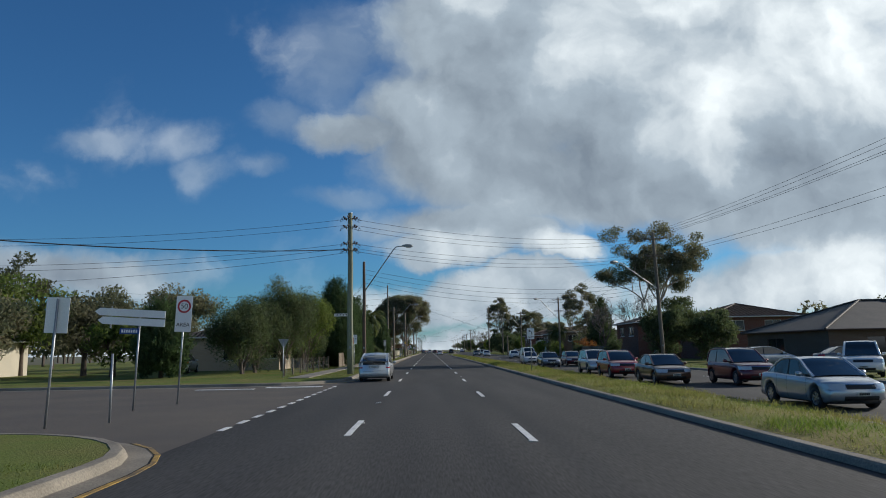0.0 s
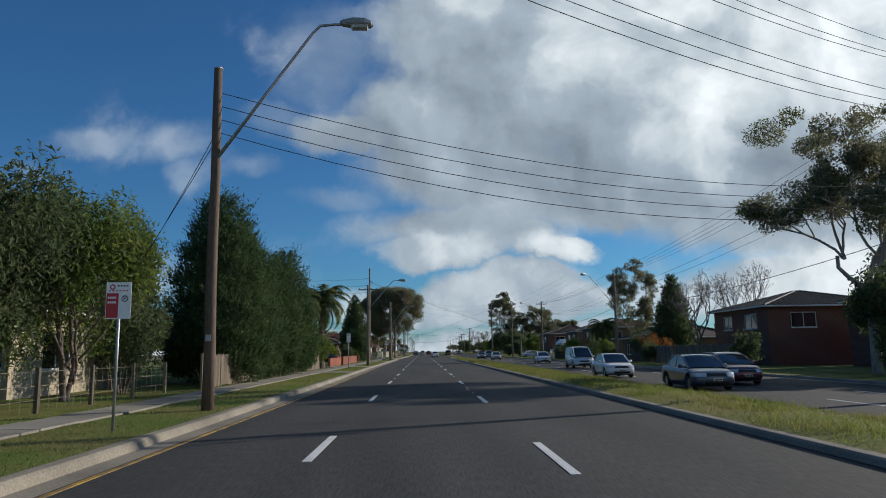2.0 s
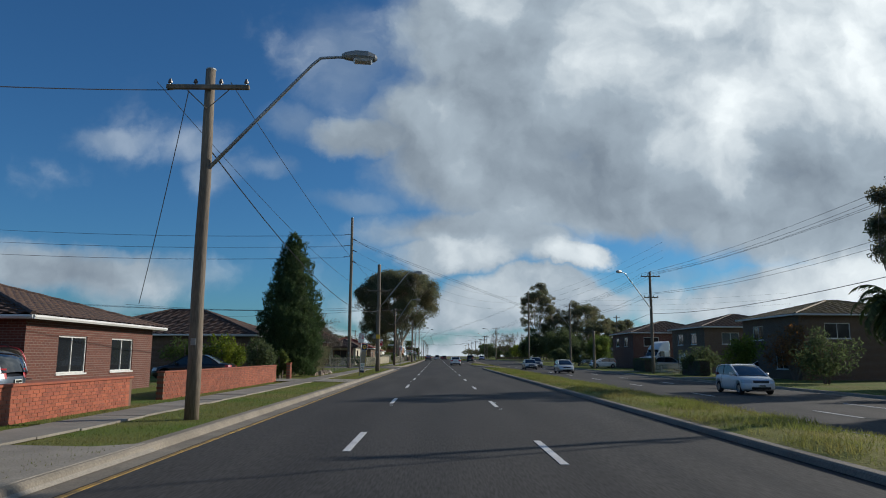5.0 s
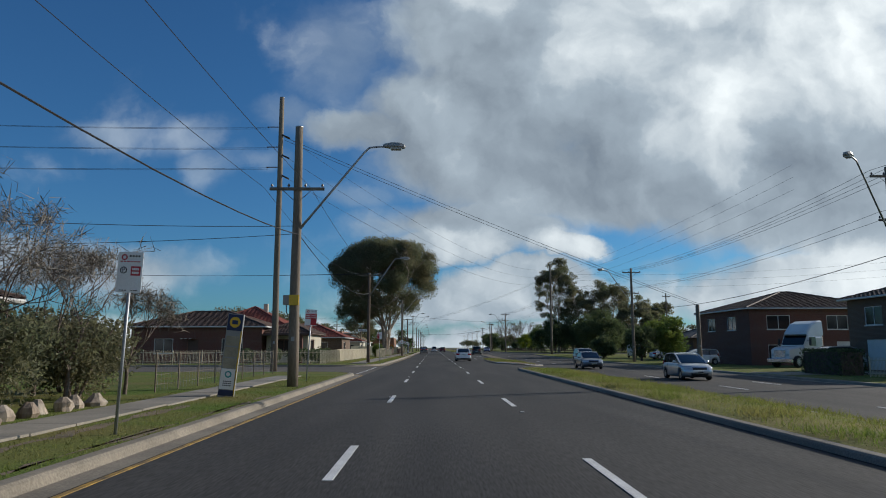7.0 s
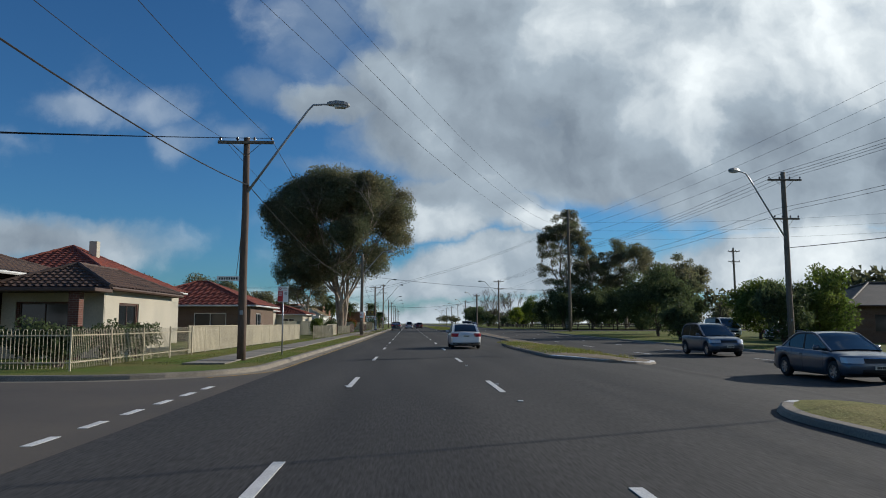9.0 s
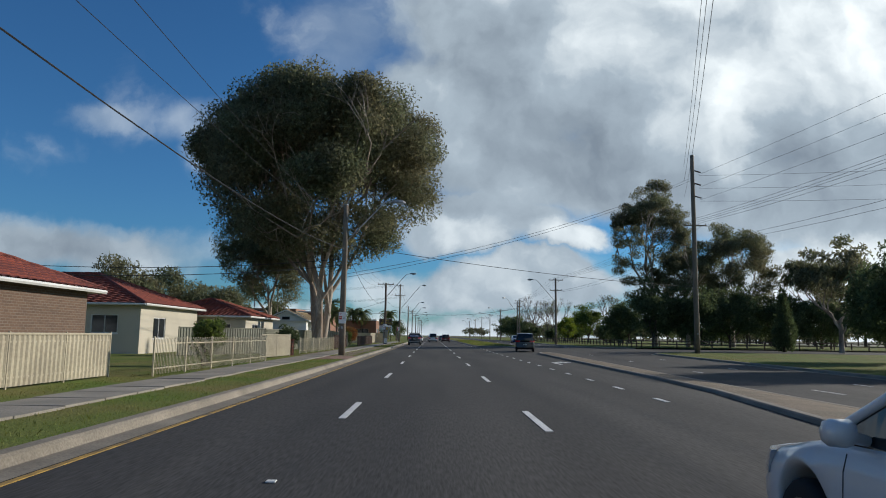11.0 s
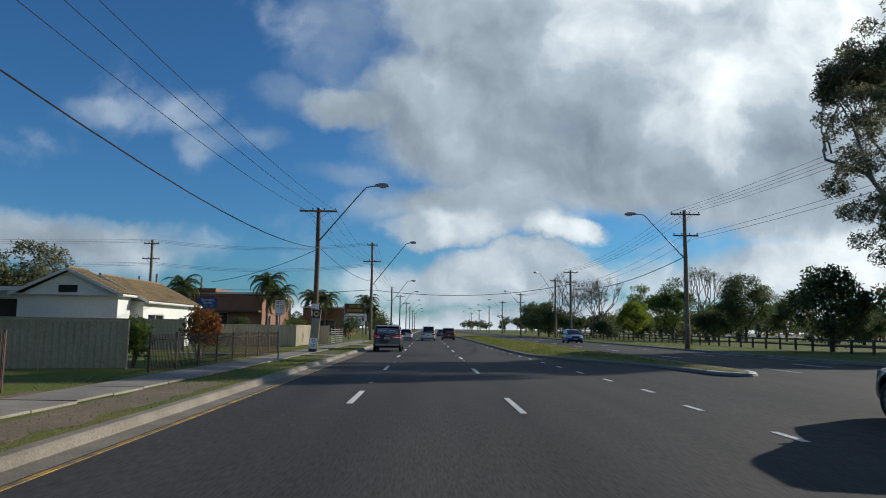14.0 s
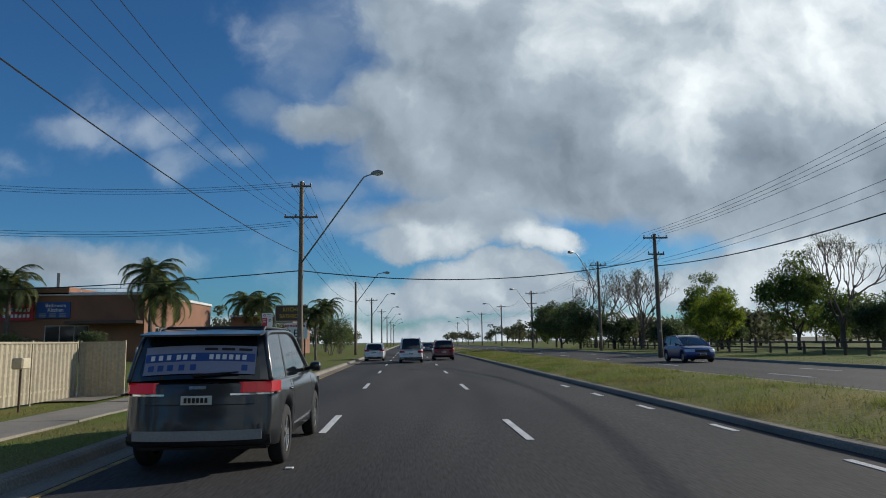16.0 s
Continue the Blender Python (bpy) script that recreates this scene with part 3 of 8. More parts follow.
# ---- painted markings ----
def dashes(name, x, first, period, length, count, width, label, skip=()):
    s = Shape()
    for i in range(count):
        y = first + period * i
        if not any(a < y < b for a, b in skip):
            xx = x(y) if callable(x) else x
            z = rise(xx, y)
            s.box(xx - width / 2, xx + width / 2, y, y + length, z + 0.002, z + 0.009)
    part(name, s, PAINT, None, label, category="road marking", kind="structure")


dashes("lane_line_near", -1.54, 11.85 - 60, 12, 3, 45, 0.13, "broken white lane line")
dashes("lane_line_far", 1.92, 10.45 - 60, 12, 3, 45, 0.13, "broken white lane line")
dashes("lane_line_oncoming", 13.4, -50, 12, 3, 45, 0.12, "broken white lane line of the far carriageway", skip=((184, 206), (276, 298)))
dashes("lane_line_oncoming_outer", 16.8, -46, 12, 3, 45, 0.12, "broken white lane line of the far carriageway", skip=((184, 206), (276, 298)))
dashes("turn_bay_line", 5.66, 232.0, 3.95, 1.0, 15, 0.13, "short white dashes beside the turning bay")
dashes("turn_bay_taper_line", lambda y: lerp(6.0, 5.55, (y - 291) / 30), 291.4, 3.95, 1.0, 12, 0.13, "short white dashes beside the turning bay")
dashes("side_street_line", lambda y: left_edge(y) + 0.05, 13.2, 1.5, 0.75, 13, 0.14, "short white dashes across the side street")
dashes("side_street_line_north", lambda y: left_edge(y) - 0.1, 178.0, 1.5, 0.75, 10, 0.14, "short white dashes across the side street")
s = Shape()
z = rise(7.3, 258) + 0.004
s.add([(7.15, 254.5, z), (7.35, 254.5, z), (7.35, 257.0, z), (7.9, 257.6, z), (7.9, 257.1, z), (8.5, 258.1, z), (7.9, 259.0, z), (7.9, 258.4, z), (7.15, 257.5, z)], [(0, 1, 2, 8), (2, 3, 7, 8), (4, 5, 6)])
part("turn_arrow", s, PAINT, None, "white painted arrow bending to one side", category="road marking", kind="structure")
s = Shape()
s.box(-7.6, -5.0, 31.2, 31.9, 0.008, 0.02)
s.box(-10.5, -7.9, 30.2, 30.6, 0.008, 0.02)
part("give_way_marks", s, PAINT, None, "white holding line across the side street", category="road marking", kind="structure")
s = Shape()
random.seed(4)
for _ in range(46):
    y = random.uniform(0, 330)
    x = random.choice((-1.54, 1.92)) + random.uniform(-0.1, 0.1)
    s.box(x - 0.05, x + 0.05, y, y + 0.1, 0.002, 0.018, 0, 0.004)
s.v = [(x, y, zz) for x, y, zz in s.v]
part("road_studs", s, PAINT, None, "small pale reflector studs on the lane lines", category="road stud", kind="stuff")

# ---- plants ----
def leaf_mesh(name, pts, size, material, rng, wide=0.45, droop=0.0, out=None):
    """One mesh of many small folded leaves at the given points."""
    pts = np.asarray(pts, float)
    n = len(pts)
    a = rng.normal(size=(n, 3))
    if out is not None:
        a = a * 0.5 + out
    a[:, 2] -= droop
    a /= np.linalg.norm(a, axis=1)[:, None] + 1e-9
    b = np.cross(a, rng.normal(size=(n, 3)))
    b /= np.linalg.norm(b, axis=1)[:, None] + 1e-9
    L = (size * rng.uniform(0.6, 1.35, n))[:, None]
    v = np.empty((n, 3, 3))
    v[:, 0] = pts - a * L * 0.5 + b * L * wide * 0.5
    v[:, 1] = pts + a * L * 0.5
    v[:, 2] = pts - a * L * 0.4 - b * L * wide * 0.5
    me = bpy.data.meshes.new(name)
    me.vertices.add(n * 3)
    me.vertices.foreach_set("co", v.ravel())
    me.loops.add(n * 3)
    me.loops.foreach_set("vertex_index", np.arange(n * 3, dtype=np.int32))
    me.polygons.add(n)
    me.polygons.foreach_set("loop_start", np.arange(0, n * 3, 3, dtype=np.int32))
    me.polygons.foreach_set("loop_total", np.full(n, 3, dtype=np.int32))
    me.materials.append(material)
    me.update()
    return me


def blob_points(rng, centres, radii, each, squash=0.75, shell=0.45):
    """Points in and mostly near the skin of many round clumps."""
    out = []
    for c, r in zip(centres, radii):
        n = max(4, int(each * (r ** 2)))
        d = rng.normal(size=(n, 3))
        d /= np.linalg.norm(d, axis=1)[:, None]
        d *= (rng.uniform(shell, 1.05, n)[:, None]) * r
        d[:, 2] *= squash
        out.append(np.asarray(c) + d)
    return np.concatenate(out)


def grow(rng, s, start, heading, length, radius, depth, tips, spread=0.6, lift=0.25, kids=(2, 3), shrink=0.72, bend=0.18, n=6, limit=None):
    p, d, pts = Vector(start), Vector(heading).normalized(), [Vector(start)]
    for _ in range(3):
        d = (d + Vector(rng.normal(size=3)) * bend + Vector((0, 0, lift * 0.3))).normalized()
        p = p + d * length / 3
        if limit:
            p = limit(p)
        pts.append(p.copy())
    s.tube(pts, [radius, radius * 0.88, radius * 0.78, radius * 0.66], n, cap=False)
    if depth == 0:
        tips.append((p, d))
        return
    for _ in range(rng.integers(kids[0], kids[1] + 1)):
        side = Vector(rng.normal(size=3))
        side = (side - d * side.dot(d)).normalized()
        grow(rng, s, p - d * rng.uniform(0, 0.25) * length, d + side * spread * rng.uniform(0.6, 1.3) + Vector((0, 0, lift)), length * shrink * rng.uniform(0.8, 1.15),
             radius * 0.62, depth - 1, tips, spread, lift, kids, shrink, bend, max(4, n - 1), limit)


def leafy_tree(x, y, h, crown, label, seed, leaf=EUC, bark=BARK, trunk=0.3, fork=0.35, size=0.2, each=260, clump=0.16, depth=3, lean=(0, 0), stems=1, name="gum_tree", z=None, low=0.3, wide=0.4, droop=0.5, fill=0, squash=0.7, lift=0.2, lobes=0, pull=0.42):
    rng = np.random.default_rng(seed)
    base = rise(x, y) + 0.1 if z is None else z
    t = thing(name, pose(x, y, base), label, "tree")
    s, tips = Shape(), []

    def inside(p):
        """Keep the twigs within the crown's outline."""
        zn = (p.z - h * (1 + low) / 2) / (h * (1 - low) / 2)
        most = crown * 0.86 * math.sqrt(max(0.06, 1 - min(1, zn * zn)))
        f = min(1, most / max(1e-6, math.hypot(p.x, p.y)))
        return Vector((p.x * f, p.y * f, min(p.z, h * 0.95)))
    for k in range(stems):
        a = 2 * math.pi * k / max(1, stems) + 0.6
        ox, oy = (0.95 * trunk * math.cos(a), 0.95 * trunk * math.sin(a)) if stems > 1 else (0, 0)
        top = Vector((ox * 3 + lean[0], oy * 3 + lean[1], h * fork * rng.uniform(0.85, 1.1)))
        s.tube([(ox, oy, -0.3), (ox, oy, 0.25), Vector((ox, oy, 0)).lerp(top, 0.5), top], [trunk * 1.5, trunk * 1.1, trunk * 0.95, trunk * 0.8], 10, cap=False)
        if stems > 1:
            grow(rng, s, top - Vector((0, 0, 0.1)), top - Vector((ox, oy, 0)), h * (1 - fork) * 0.36, trunk * 0.79, depth, tips, 0.55, lift, limit=inside, n=9)
        for j in range(4 if stems == 1 else 3):
            b = a + 2 * math.pi * j / (4 if stems == 1 else 3) + rng.uniform(-0.4, 0.4)
            grow(rng, s, top - Vector((0, 0, h * 0.04 * j)), (math.cos(b) * 0.62, math.sin(b) * 0.62, 0.8), h * (1 - fork) * 0.36, trunk * 0.55, depth, tips, 0.62, lift, limit=inside)
    part("trunk", s, bark, t, smooth=True)
    # draw the twigs' ends into the crown's outline
    cen, rad = [], []
    for p, d in tips:
        q = Vector((p.x / crown, p.y / crown, (p.z - h * (1 + low) / 2) / (h * (1 - low) / 2)))
        if q.length > 0.92:
            q *= 0.92 / q.length
        cen.append((q.x * crown, q.y * crown, q.z * h * (1 - low) / 2 + h * (1 + low) / 2))
        rad.append(clump * crown * rng.uniform(0.7, 1.5))
    for _ in range(fill):
        d = rng.normal(size=3)
        d /= np.linalg.norm(d)
        d *= rng.uniform(0.55, 0.9)
        cen.append((d[0] * crown, d[1] * crown, d[2] * h * (1 - low) / 2 + h * (1 + low) / 2))
        rad.append(clump * crown * rng.uniform(0.7, 1.5))
    if lobes:
        # gather the foliage into rounded masses with gaps between
        zc, hz = h * (1 + low) / 2, h * (1 - low) / 2
        d = rng.normal(size=(lobes * 3, 3))
        d /= np.linalg.norm(d, axis=1)[:, None]
        spots = [d[0]]
        for q in d[1:]:
            if len(spots) < lobes and min(np.linalg.norm(q - o) for o in spots) > 1.9 / lobes ** 0.5:
                spots.append(q)
        hub = np.array(spots) * rng.uniform(0.6, 0.8, (len(spots), 1)) * np.array((crown, crown, hz)) + np.array((0, 0, zc))
        moved = []
        for c in cen:
            c = np.asarray(c, float)
            o = hub[np.argmin(np.linalg.norm(hub - c, axis=1))]
            moved.append(c + (o - c) * pull)
        cen = moved
    pts = blob_points(rng, cen, rad, each, squash, 0.42)
    part("crown", leaf_mesh("crown", pts, size, leaf, rng, wide, droop), None, t)
    return t


def cypress(x, y, h, r, label, seed, leaf=CYPRESS, name="cypress_tree", n=15000, size=0.24, belly=0.25, point=1.0, lumps=22, spray=1.0):
    rng = np.random.default_rng(seed)
    t = thing(name, pose(x, y, 0.1), label, "tree")
    s = Shape()
    s.tube([(0, 0, -0.2), (0, 0, h * 0.5), (0, 0, h * 0.9)], [0.16, 0.1, 0.03], 7)
    part("trunk", s, DARK_BARK, t, smooth=True)
    twig = 7
    zz = 1 - np.sqrt(rng.uniform(0.0, 1.0, n // twig))
    n = len(zz)
    # dense inner foliage
    core, m = Shape(), 12
    lev = [0.05 + 0.88 * i / 13 for i in range(14)]
    core.rings([[(r * f * math.cos(2 * math.pi * q / m), r * f * math.sin(2 * math.pi * q / m), 0.3 + zc * (h - 0.4))
                 for q in range(m) for f in (0.70 * (0.74 + 0.26 * zc / belly if zc < belly else max(0.0, (1 - zc) / (1 - belly)) ** (0.85 * point)) * rng.uniform(0.88, 1.08),)] for zc in lev])
    part("inner_foliage", core, leaf, t)
    zz = np.where(rng.uniform(size=n) < 0.25, rng.uniform(0, 1, n), zz)
    prof = np.where(zz < belly, 0.78 + 0.22 * zz / belly, np.clip((1 - zz) / (1 - belly), 0, 1) ** (0.85 * point))
    a = rng.uniform(0, 2 * np.pi, n)
    k = rng.uniform(0, 2 * np.pi, (lumps, 2))
    bump = sum(np.sin(a * (2 + i % 5) + k[i, 0] + zz * h * (0.8 + 0.25 * i)) for i in range(lumps)) / lumps ** 0.5
    rr = r * prof * (1 + 0.13 * bump) * np.sqrt(rng.uniform(0.45, 1.0, n)) + 0.05
    pts = np.stack([rr * np.cos(a), rr * np.sin(a), 0.25 + zz * (h - 0.25) + 0.25 * bump * (zz < 0.9)], 1)
    # every point carries a short feathery spray that reaches up and out
    out = np.stack([np.cos(a) * 0.7, np.sin(a) * 0.7, np.full(n, 0.9)], 1) + rng.normal(0, 0.25, (n, 3))
    reach = rng.uniform(0.3, 0.75, n) * spray
    pts = np.concatenate([pts + out * (reach * j / twig)[:, None] + rng.normal(0, 0.045, (n, 3)) for j in range(twig)])
    part("crown", leaf_mesh("crown", pts, size, leaf, rng, 0.42, 0, np.concatenate([out] * twig)), None, t)
    return t


def shrub(x, y, h, r, label, seed, leaf=LEAF, name="shrub", n=3500, size=0.16, stems=4, z=None, bark=GREY_BARK):
    rng = np.random.default_rng(seed)
    t = thing(name, pose(x, y, rise(x, y) + 0.12 if z is None else z), label, "shrub")
    cen, rad = [], []
    for k in range(stems):
        s = Shape()
        a = 2 * math.pi * k / stems + rng.uniform(-0.3, 0.3)
        s.tube([(0.1 * math.cos(a), 0.1 * math.sin(a), -0.1), (r * 0.3 * math.cos(a), r * 0.3 * math.sin(a), h * 0.45), (r * 0.5 * math.cos(a), r * 0.5 * math.sin(a), h * 0.75)], [0.05, 0.04, 0.02], 5)
        part("stem", s, bark, t)
    for _ in range(26):
        d = rng.normal(size=3)
        d /= np.linalg.norm(d)
        d *= rng.uniform(0.35, 0.85)
        cen.append((d[0] * r, d[1] * r, h * 0.55 + d[2] * h * 0.42))
        rad.append(r * rng.uniform(0.22, 0.42))
    pts = blob_points(rng, cen, rad, n / 26 / (r * 0.32) ** 2, min(1.3, 0.8 * h / (2 * r) + 0.3), 0.4)
    pts = pts[pts[:, 2] > 0.03]
    part("crown", leaf_mesh("crown", pts, size, leaf, rng, 0.5), None, t)
    return t


def bare_tree(x, y, h, label, seed, depth=5, name="bare_tree", trunk=0.16, haze=0, spread=0.5, z=None):
    rng = np.random.default_rng(seed)
    t = thing(name, pose(x, y, rise(x, y) + 0.1 if z is None else z), label, "tree")
    s, tips = Shape(), []
    s.tube([(0, 0, -0.2), (0.03, 0.02, h * 0.12), (0.06, -0.05, h * 0.24)], [trunk * 1.3, trunk, trunk * 0.9], 8, cap=False)
    for j in range(4):
        b = 2 * math.pi * j / 4 + rng.uniform(-0.4, 0.4)
        grow(rng, s, (0.06, -0.05, h * (0.24 - 0.02 * j)), (math.cos(b) * 0.55, math.sin(b) * 0.55, 0.85), h * 0.27, trunk * 0.6, depth, tips, spread, 0.16, (2, 3), 0.74, 0.12, 5)
    part("trunk", s, GREY_BARK, t, smooth=True)
    ends = [p for p, d in tips]
    fine = blob_points(rng, ends, [0.42] * len(ends), 60 * 90 / max(90, len(ends) * 0.5), 0.9, 0.0)
    part("twig_spray", leaf_mesh("twig_spray", fine, 0.45, TWIG, rng, 0.045, -0.5), None, t)
    if haze:
        part("crown", leaf_mesh("crown", blob_points(rng, ends, [0.3] * len(ends), haze, 0.8, 0.1), 0.10, BRIGHT_LEAF, rng, 0.5), None, t)
    return t


def palm(x, y, h, frond, label, seed, count=22, name="palm_tree", trunk=0.2, z=None, skirt=True, leaf=PALM_LEAF):
    rng = np.random.default_rng(seed)
    t = thing(name, pose(x, y, rise(x, y) + 0.1 if z is None else z), label, "tree")
    s = Shape()
    pts = [(0, 0, -0.2)] + [(0.02 * math.sin(k * 1.7), 0.02 * math.cos(k * 2.1), h * k / 14) for k in range(1, 15)]
    s.tube(pts, [trunk * (1.25 if k < 2 else 0.95 + 0.09 * (k % 2)) for k in range(15)], 9)
    part("trunk", s, GREY_BARK, t)
    for k in range(count):
        f = Shape()
        a = 2.4 * k + rng.uniform(-0.2, 0.2)
        up = lerp(1.25, -0.55, k / (count - 1)) + rng.uniform(-0.1, 0.1)
        pts, p, e = [], Vector((0, 0, h)), up
        for j in range(9):
            pts.append(p.copy())
            p = p + Vector((math.cos(a) * math.cos(e), math.sin(a) * math.cos(e), math.sin(e))) * frond / 8
            e -= 0.2 + 0.03 * j
        f.tube(pts, [0.035 * (1 - 0.09 * j) for j in range(9)], 4)
        side = Vector((-math.sin(a), math.cos(a), 0))
        for j in range(1, 9):
            for m in range(5):
                q = pts[j - 1].lerp(pts[j], m / 5)
                d = (pts[j] - pts[j - 1]).normalized()
                ln = frond * 0.24 * math.sin(math.pi * min(1, (j + m / 5) / 9.3) ** 0.7) + 0.12
                for sgn in (-1, 1):
                    w = side * sgn * 0.8 + d * 0.55 + Vector((0, 0, -0.15 - 0.55 * rng.uniform()))
                    w.normalize()
                    g = d * 0.06
                    f.add([q - g, q + g, q + w * ln], [(0, 1, 2)])
        part("frond", f, leaf, t)
    return t


def woods(name, spots, label, seed, leaf=FAR_LEAF, size=0.85, each=16):
    """Distant trees that nobody could count."""
    rng = np.random.default_rng(seed)
    cen, rad, s = [], [], Shape()
    for x, y, h, r in spots:
        s.tube([(x, y, -0.3), (x, y, h * 0.6)], [0.25, 0.12], 5)
        for _ in range(9):
            d = rng.normal(size=3)
            d /= np.linalg.norm(d)
            d *= rng.uniform(0.3, 0.8)
            cen.append((x + d[0] * r, y + d[1] * r, h * 0.6 + d[2] * h * 0.36))
            rad.append(r * rng.uniform(0.3, 0.5))
    t = thing(name, pose(0, 0, 0), label, "trees", kind="stuff")
    part("trunks", s, DARK_BARK, t, kind="stuff")
    part("crowns", leaf_mesh("crowns", blob_points(rng, cen, rad, each, 0.8, 0.35), size, leaf, rng, 0.6), None, t, kind="stuff")


# kerbside row on the near side, going north
for k, (x, y, h, r) in enumerate(((-13.4, 53.0, 6.0, 2.0), (-12.0, 56.5, 7.9, 2.1), (-10.9, 60.0, 7.6, 1.9), (-13.6, 50.0, 5.5, 2.0))):
    leafy_tree(x, y, h, r * 1.25, "bushy green bottlebrush tree with pale bare stems", 20 + k, (DARK_LEAF, DARK_LEAF, LEAF)[k % 3], GREY_BARK, 0.08, 0.16, 0.21, 420, 0.26, 2, stems=3, name="bottlebrush_tree", z=0.12, low=0.12, droop=-0.6, fill=30, squash=1.35, wide=0.3)
for k, (x, y, h, r) in enumerate(((-9.6, 71.8, 10.0, 3.0), (-9.6, 76.2, 8.3, 2.3), (-9.2, 79.8, 7.4, 2.0), (-9.0, 84.6, 8.3, 1.9), (-9.6, 89.0, 6.4, 1.6))):
    cypress(x, y, h - (1.1, 0.6, 0.2, 0.3, 0.3)[k], r * (0.84, 0.92, 1.0, 1.1, 1.1)[k], "dense dark green conifer over a paling fence", 40 + k, n=(60000, 46000, 36000, 34000, 24000)[k], size=0.15, belly=0.2, point=0.66)
shrub(-10.9, 64.2, 4.0, 1.9, "dense dark shrub behind a low fence", 48, DARK_LEAF, n=5200)
shrub(-12.4, 67.0, 4.4, 2.0, "dense dark shrub behind a low fence", 47, DARK_LEAF, n=5200)
cypress(-17.4, 44.5, 4.8, 1.6, "bushy dark green conifer on a lawn", 49, n=16000, size=0.2, belly=0.35, point=0.7)
cypress(-10.1, 144.6, 9.9, 2.2, "tall tapering dark green cypress by a driveway", 50, n=56000, size=0.14, belly=0.34, point=0.85, spray=0.35)
palm(-8.9, 101.0, 6.0, 3.5, "palm with drooping grey-green fronds beside a driveway", 51, 36, trunk=0.24)
palm(-10.6, 97.0, 5.2, 3.0, "palm with drooping grey-green fronds beside a driveway", 52, 32, trunk=0.24)
shrub(-8.9, 97.8, 3.2, 1.5, "leafy green shrub under the palms", 59, LEAF, n=4500)
shrub(-9.2, 94.0, 2.8, 1.5, "rounded green shrub at the end of a fence", 53)
shrub(-10.0, 103.6, 2.6, 1.3, "rounded green shrub by a brick wall", 54, LEAF)
shrub(-13.2, 140.0, 3.0, 1.5, "leafy green shrub behind a brick wall", 55, BRIGHT_LEAF, n=4500)
shrub(-15.4, 139.5, 2.6, 1.6, "leafy grey-green shrub behind a brick wall", 56)
shrub(-10.5, 137.8, 2.7, 1.1, "dark shrub with red flowers beside a gateway", 57, DARK_LEAF)
shrub(-9.7, 139.8, 1.9, 0.6, "narrow green shrub beside a brick pier", 58, LEAF)
for k, (x, y, h) in enumerate(((-10.6, 149.0, 5.0), (-11.4, 152.0, 5.6), (-10.2, 154.6, 4.6), (-12.4, 157.0, 5.4), (-9.9, 157.6, 3.8))):
    bare_tree(x, y, h, "leafless twiggy grey-brown shrub behind the footpath", 60 + k, 4, "bare_shrub", 0.06, 0, 0.7, 0.12)
shrub(-10.2, 151.0, 2.6, 1.7, "straggly olive-green shrub behind the footpath", 65, EUC, n=6500, size=0.12)
shrub(-10.4, 155.4, 2.7, 1.9, "straggly olive-green shrub behind the footpath", 66, EUC, n=8000, size=0.12)
shrub(-12.4, 158.8, 2.8, 2.2, "straggly olive-green shrub behind a wire fence", 67, EUC, n=8000, size=0.14)
for k, (x, y) in enumerate(((-11.2, 198.0), (-12.6, 199.0), (-14.5, 199.4), (-17.0, 199.2), (-10.9, 201.0), (-11.0, 204.0))):
    shrub(x, y, 1.5, 0.9, "clipped dark green shrub behind a cream picket fence", 70 + k, DARK_LEAF, n=1800)
shrub(-9.0, 243.6, 2.1, 0.75, "green hedge shrub growing through a picket fence", 75, LEAF, n=2600)
shrub(-9.7, 262.6, 2.0, 1.0, "dark green clipped bush behind a gate", 76, DARK_LEAF, n=2600)
shrub(-9.8, 287.0, 1.2, 0.7, "small grey-green shrub on the lawn", 77, EUC, n=1500)
shrub(-10.6, 306.5, 2.4, 1.3, "round dark shrub beside a fence", 78, RUST_LEAF, n=3600)
shrub(-9.9, 297.0, 1.8, 0.9, "cream-flowering shrub behind a paling fence", 79, LEAF, n=2000)

# the great gum on the near side
leafy_tree(-9.5, 275.0, 25.0, 12.1, "huge spreading gum tree with several pale trunks", 90, EUC, BARK, 0.30, 0.2, 0.235, 175, 0.125, 4, stems=3, low=0.25, fill=230, z=0.12, droop=0.25, wide=0.55, lobes=30, pull=0.34)
leafy_tree(-15.0, 280.5, 14.5, 5.0, "smaller dark gum growing under a larger one", 91, EUC, BARK, 0.2, 0.3, 0.22, 360, 0.2, 3, low=0.22, fill=70, z=0.12)

# behind the near-side houses
for k, (x, y, h, r) in enumerate(((-40.5, 68, 12.6, 2.6), (-30, 82, 10, 4.5), (-45, 60, 9, 5), (-36, 50, 6.5, 3.4), (-29, 45, 6, 2.8), (-33, 56, 8, 4), (-26, 52, 6.0, 2.8), (-41, 47, 6.5, 3.6), (-22.5, 49, 4.8, 2.2), (-50, 52, 8, 4.5), (-16.0, 73, 6.5, 2.6), (-19.5, 82, 7.5, 3.2), (-14.5, 92, 6.0, 2.6), (-30, 66, 8, 4), (-24.0, 92, 8, 3))):
    leafy_tree(x, y, h, r, "leafy tree behind the houses", 100 + k, (FAR_LEAF, EUC, LEAF)[k % 3], DARK_BARK, 0.2, 0.3, 0.4, 90, 0.3, 2, low=0.2, fill=25, name="garden_tree", z=0.1)
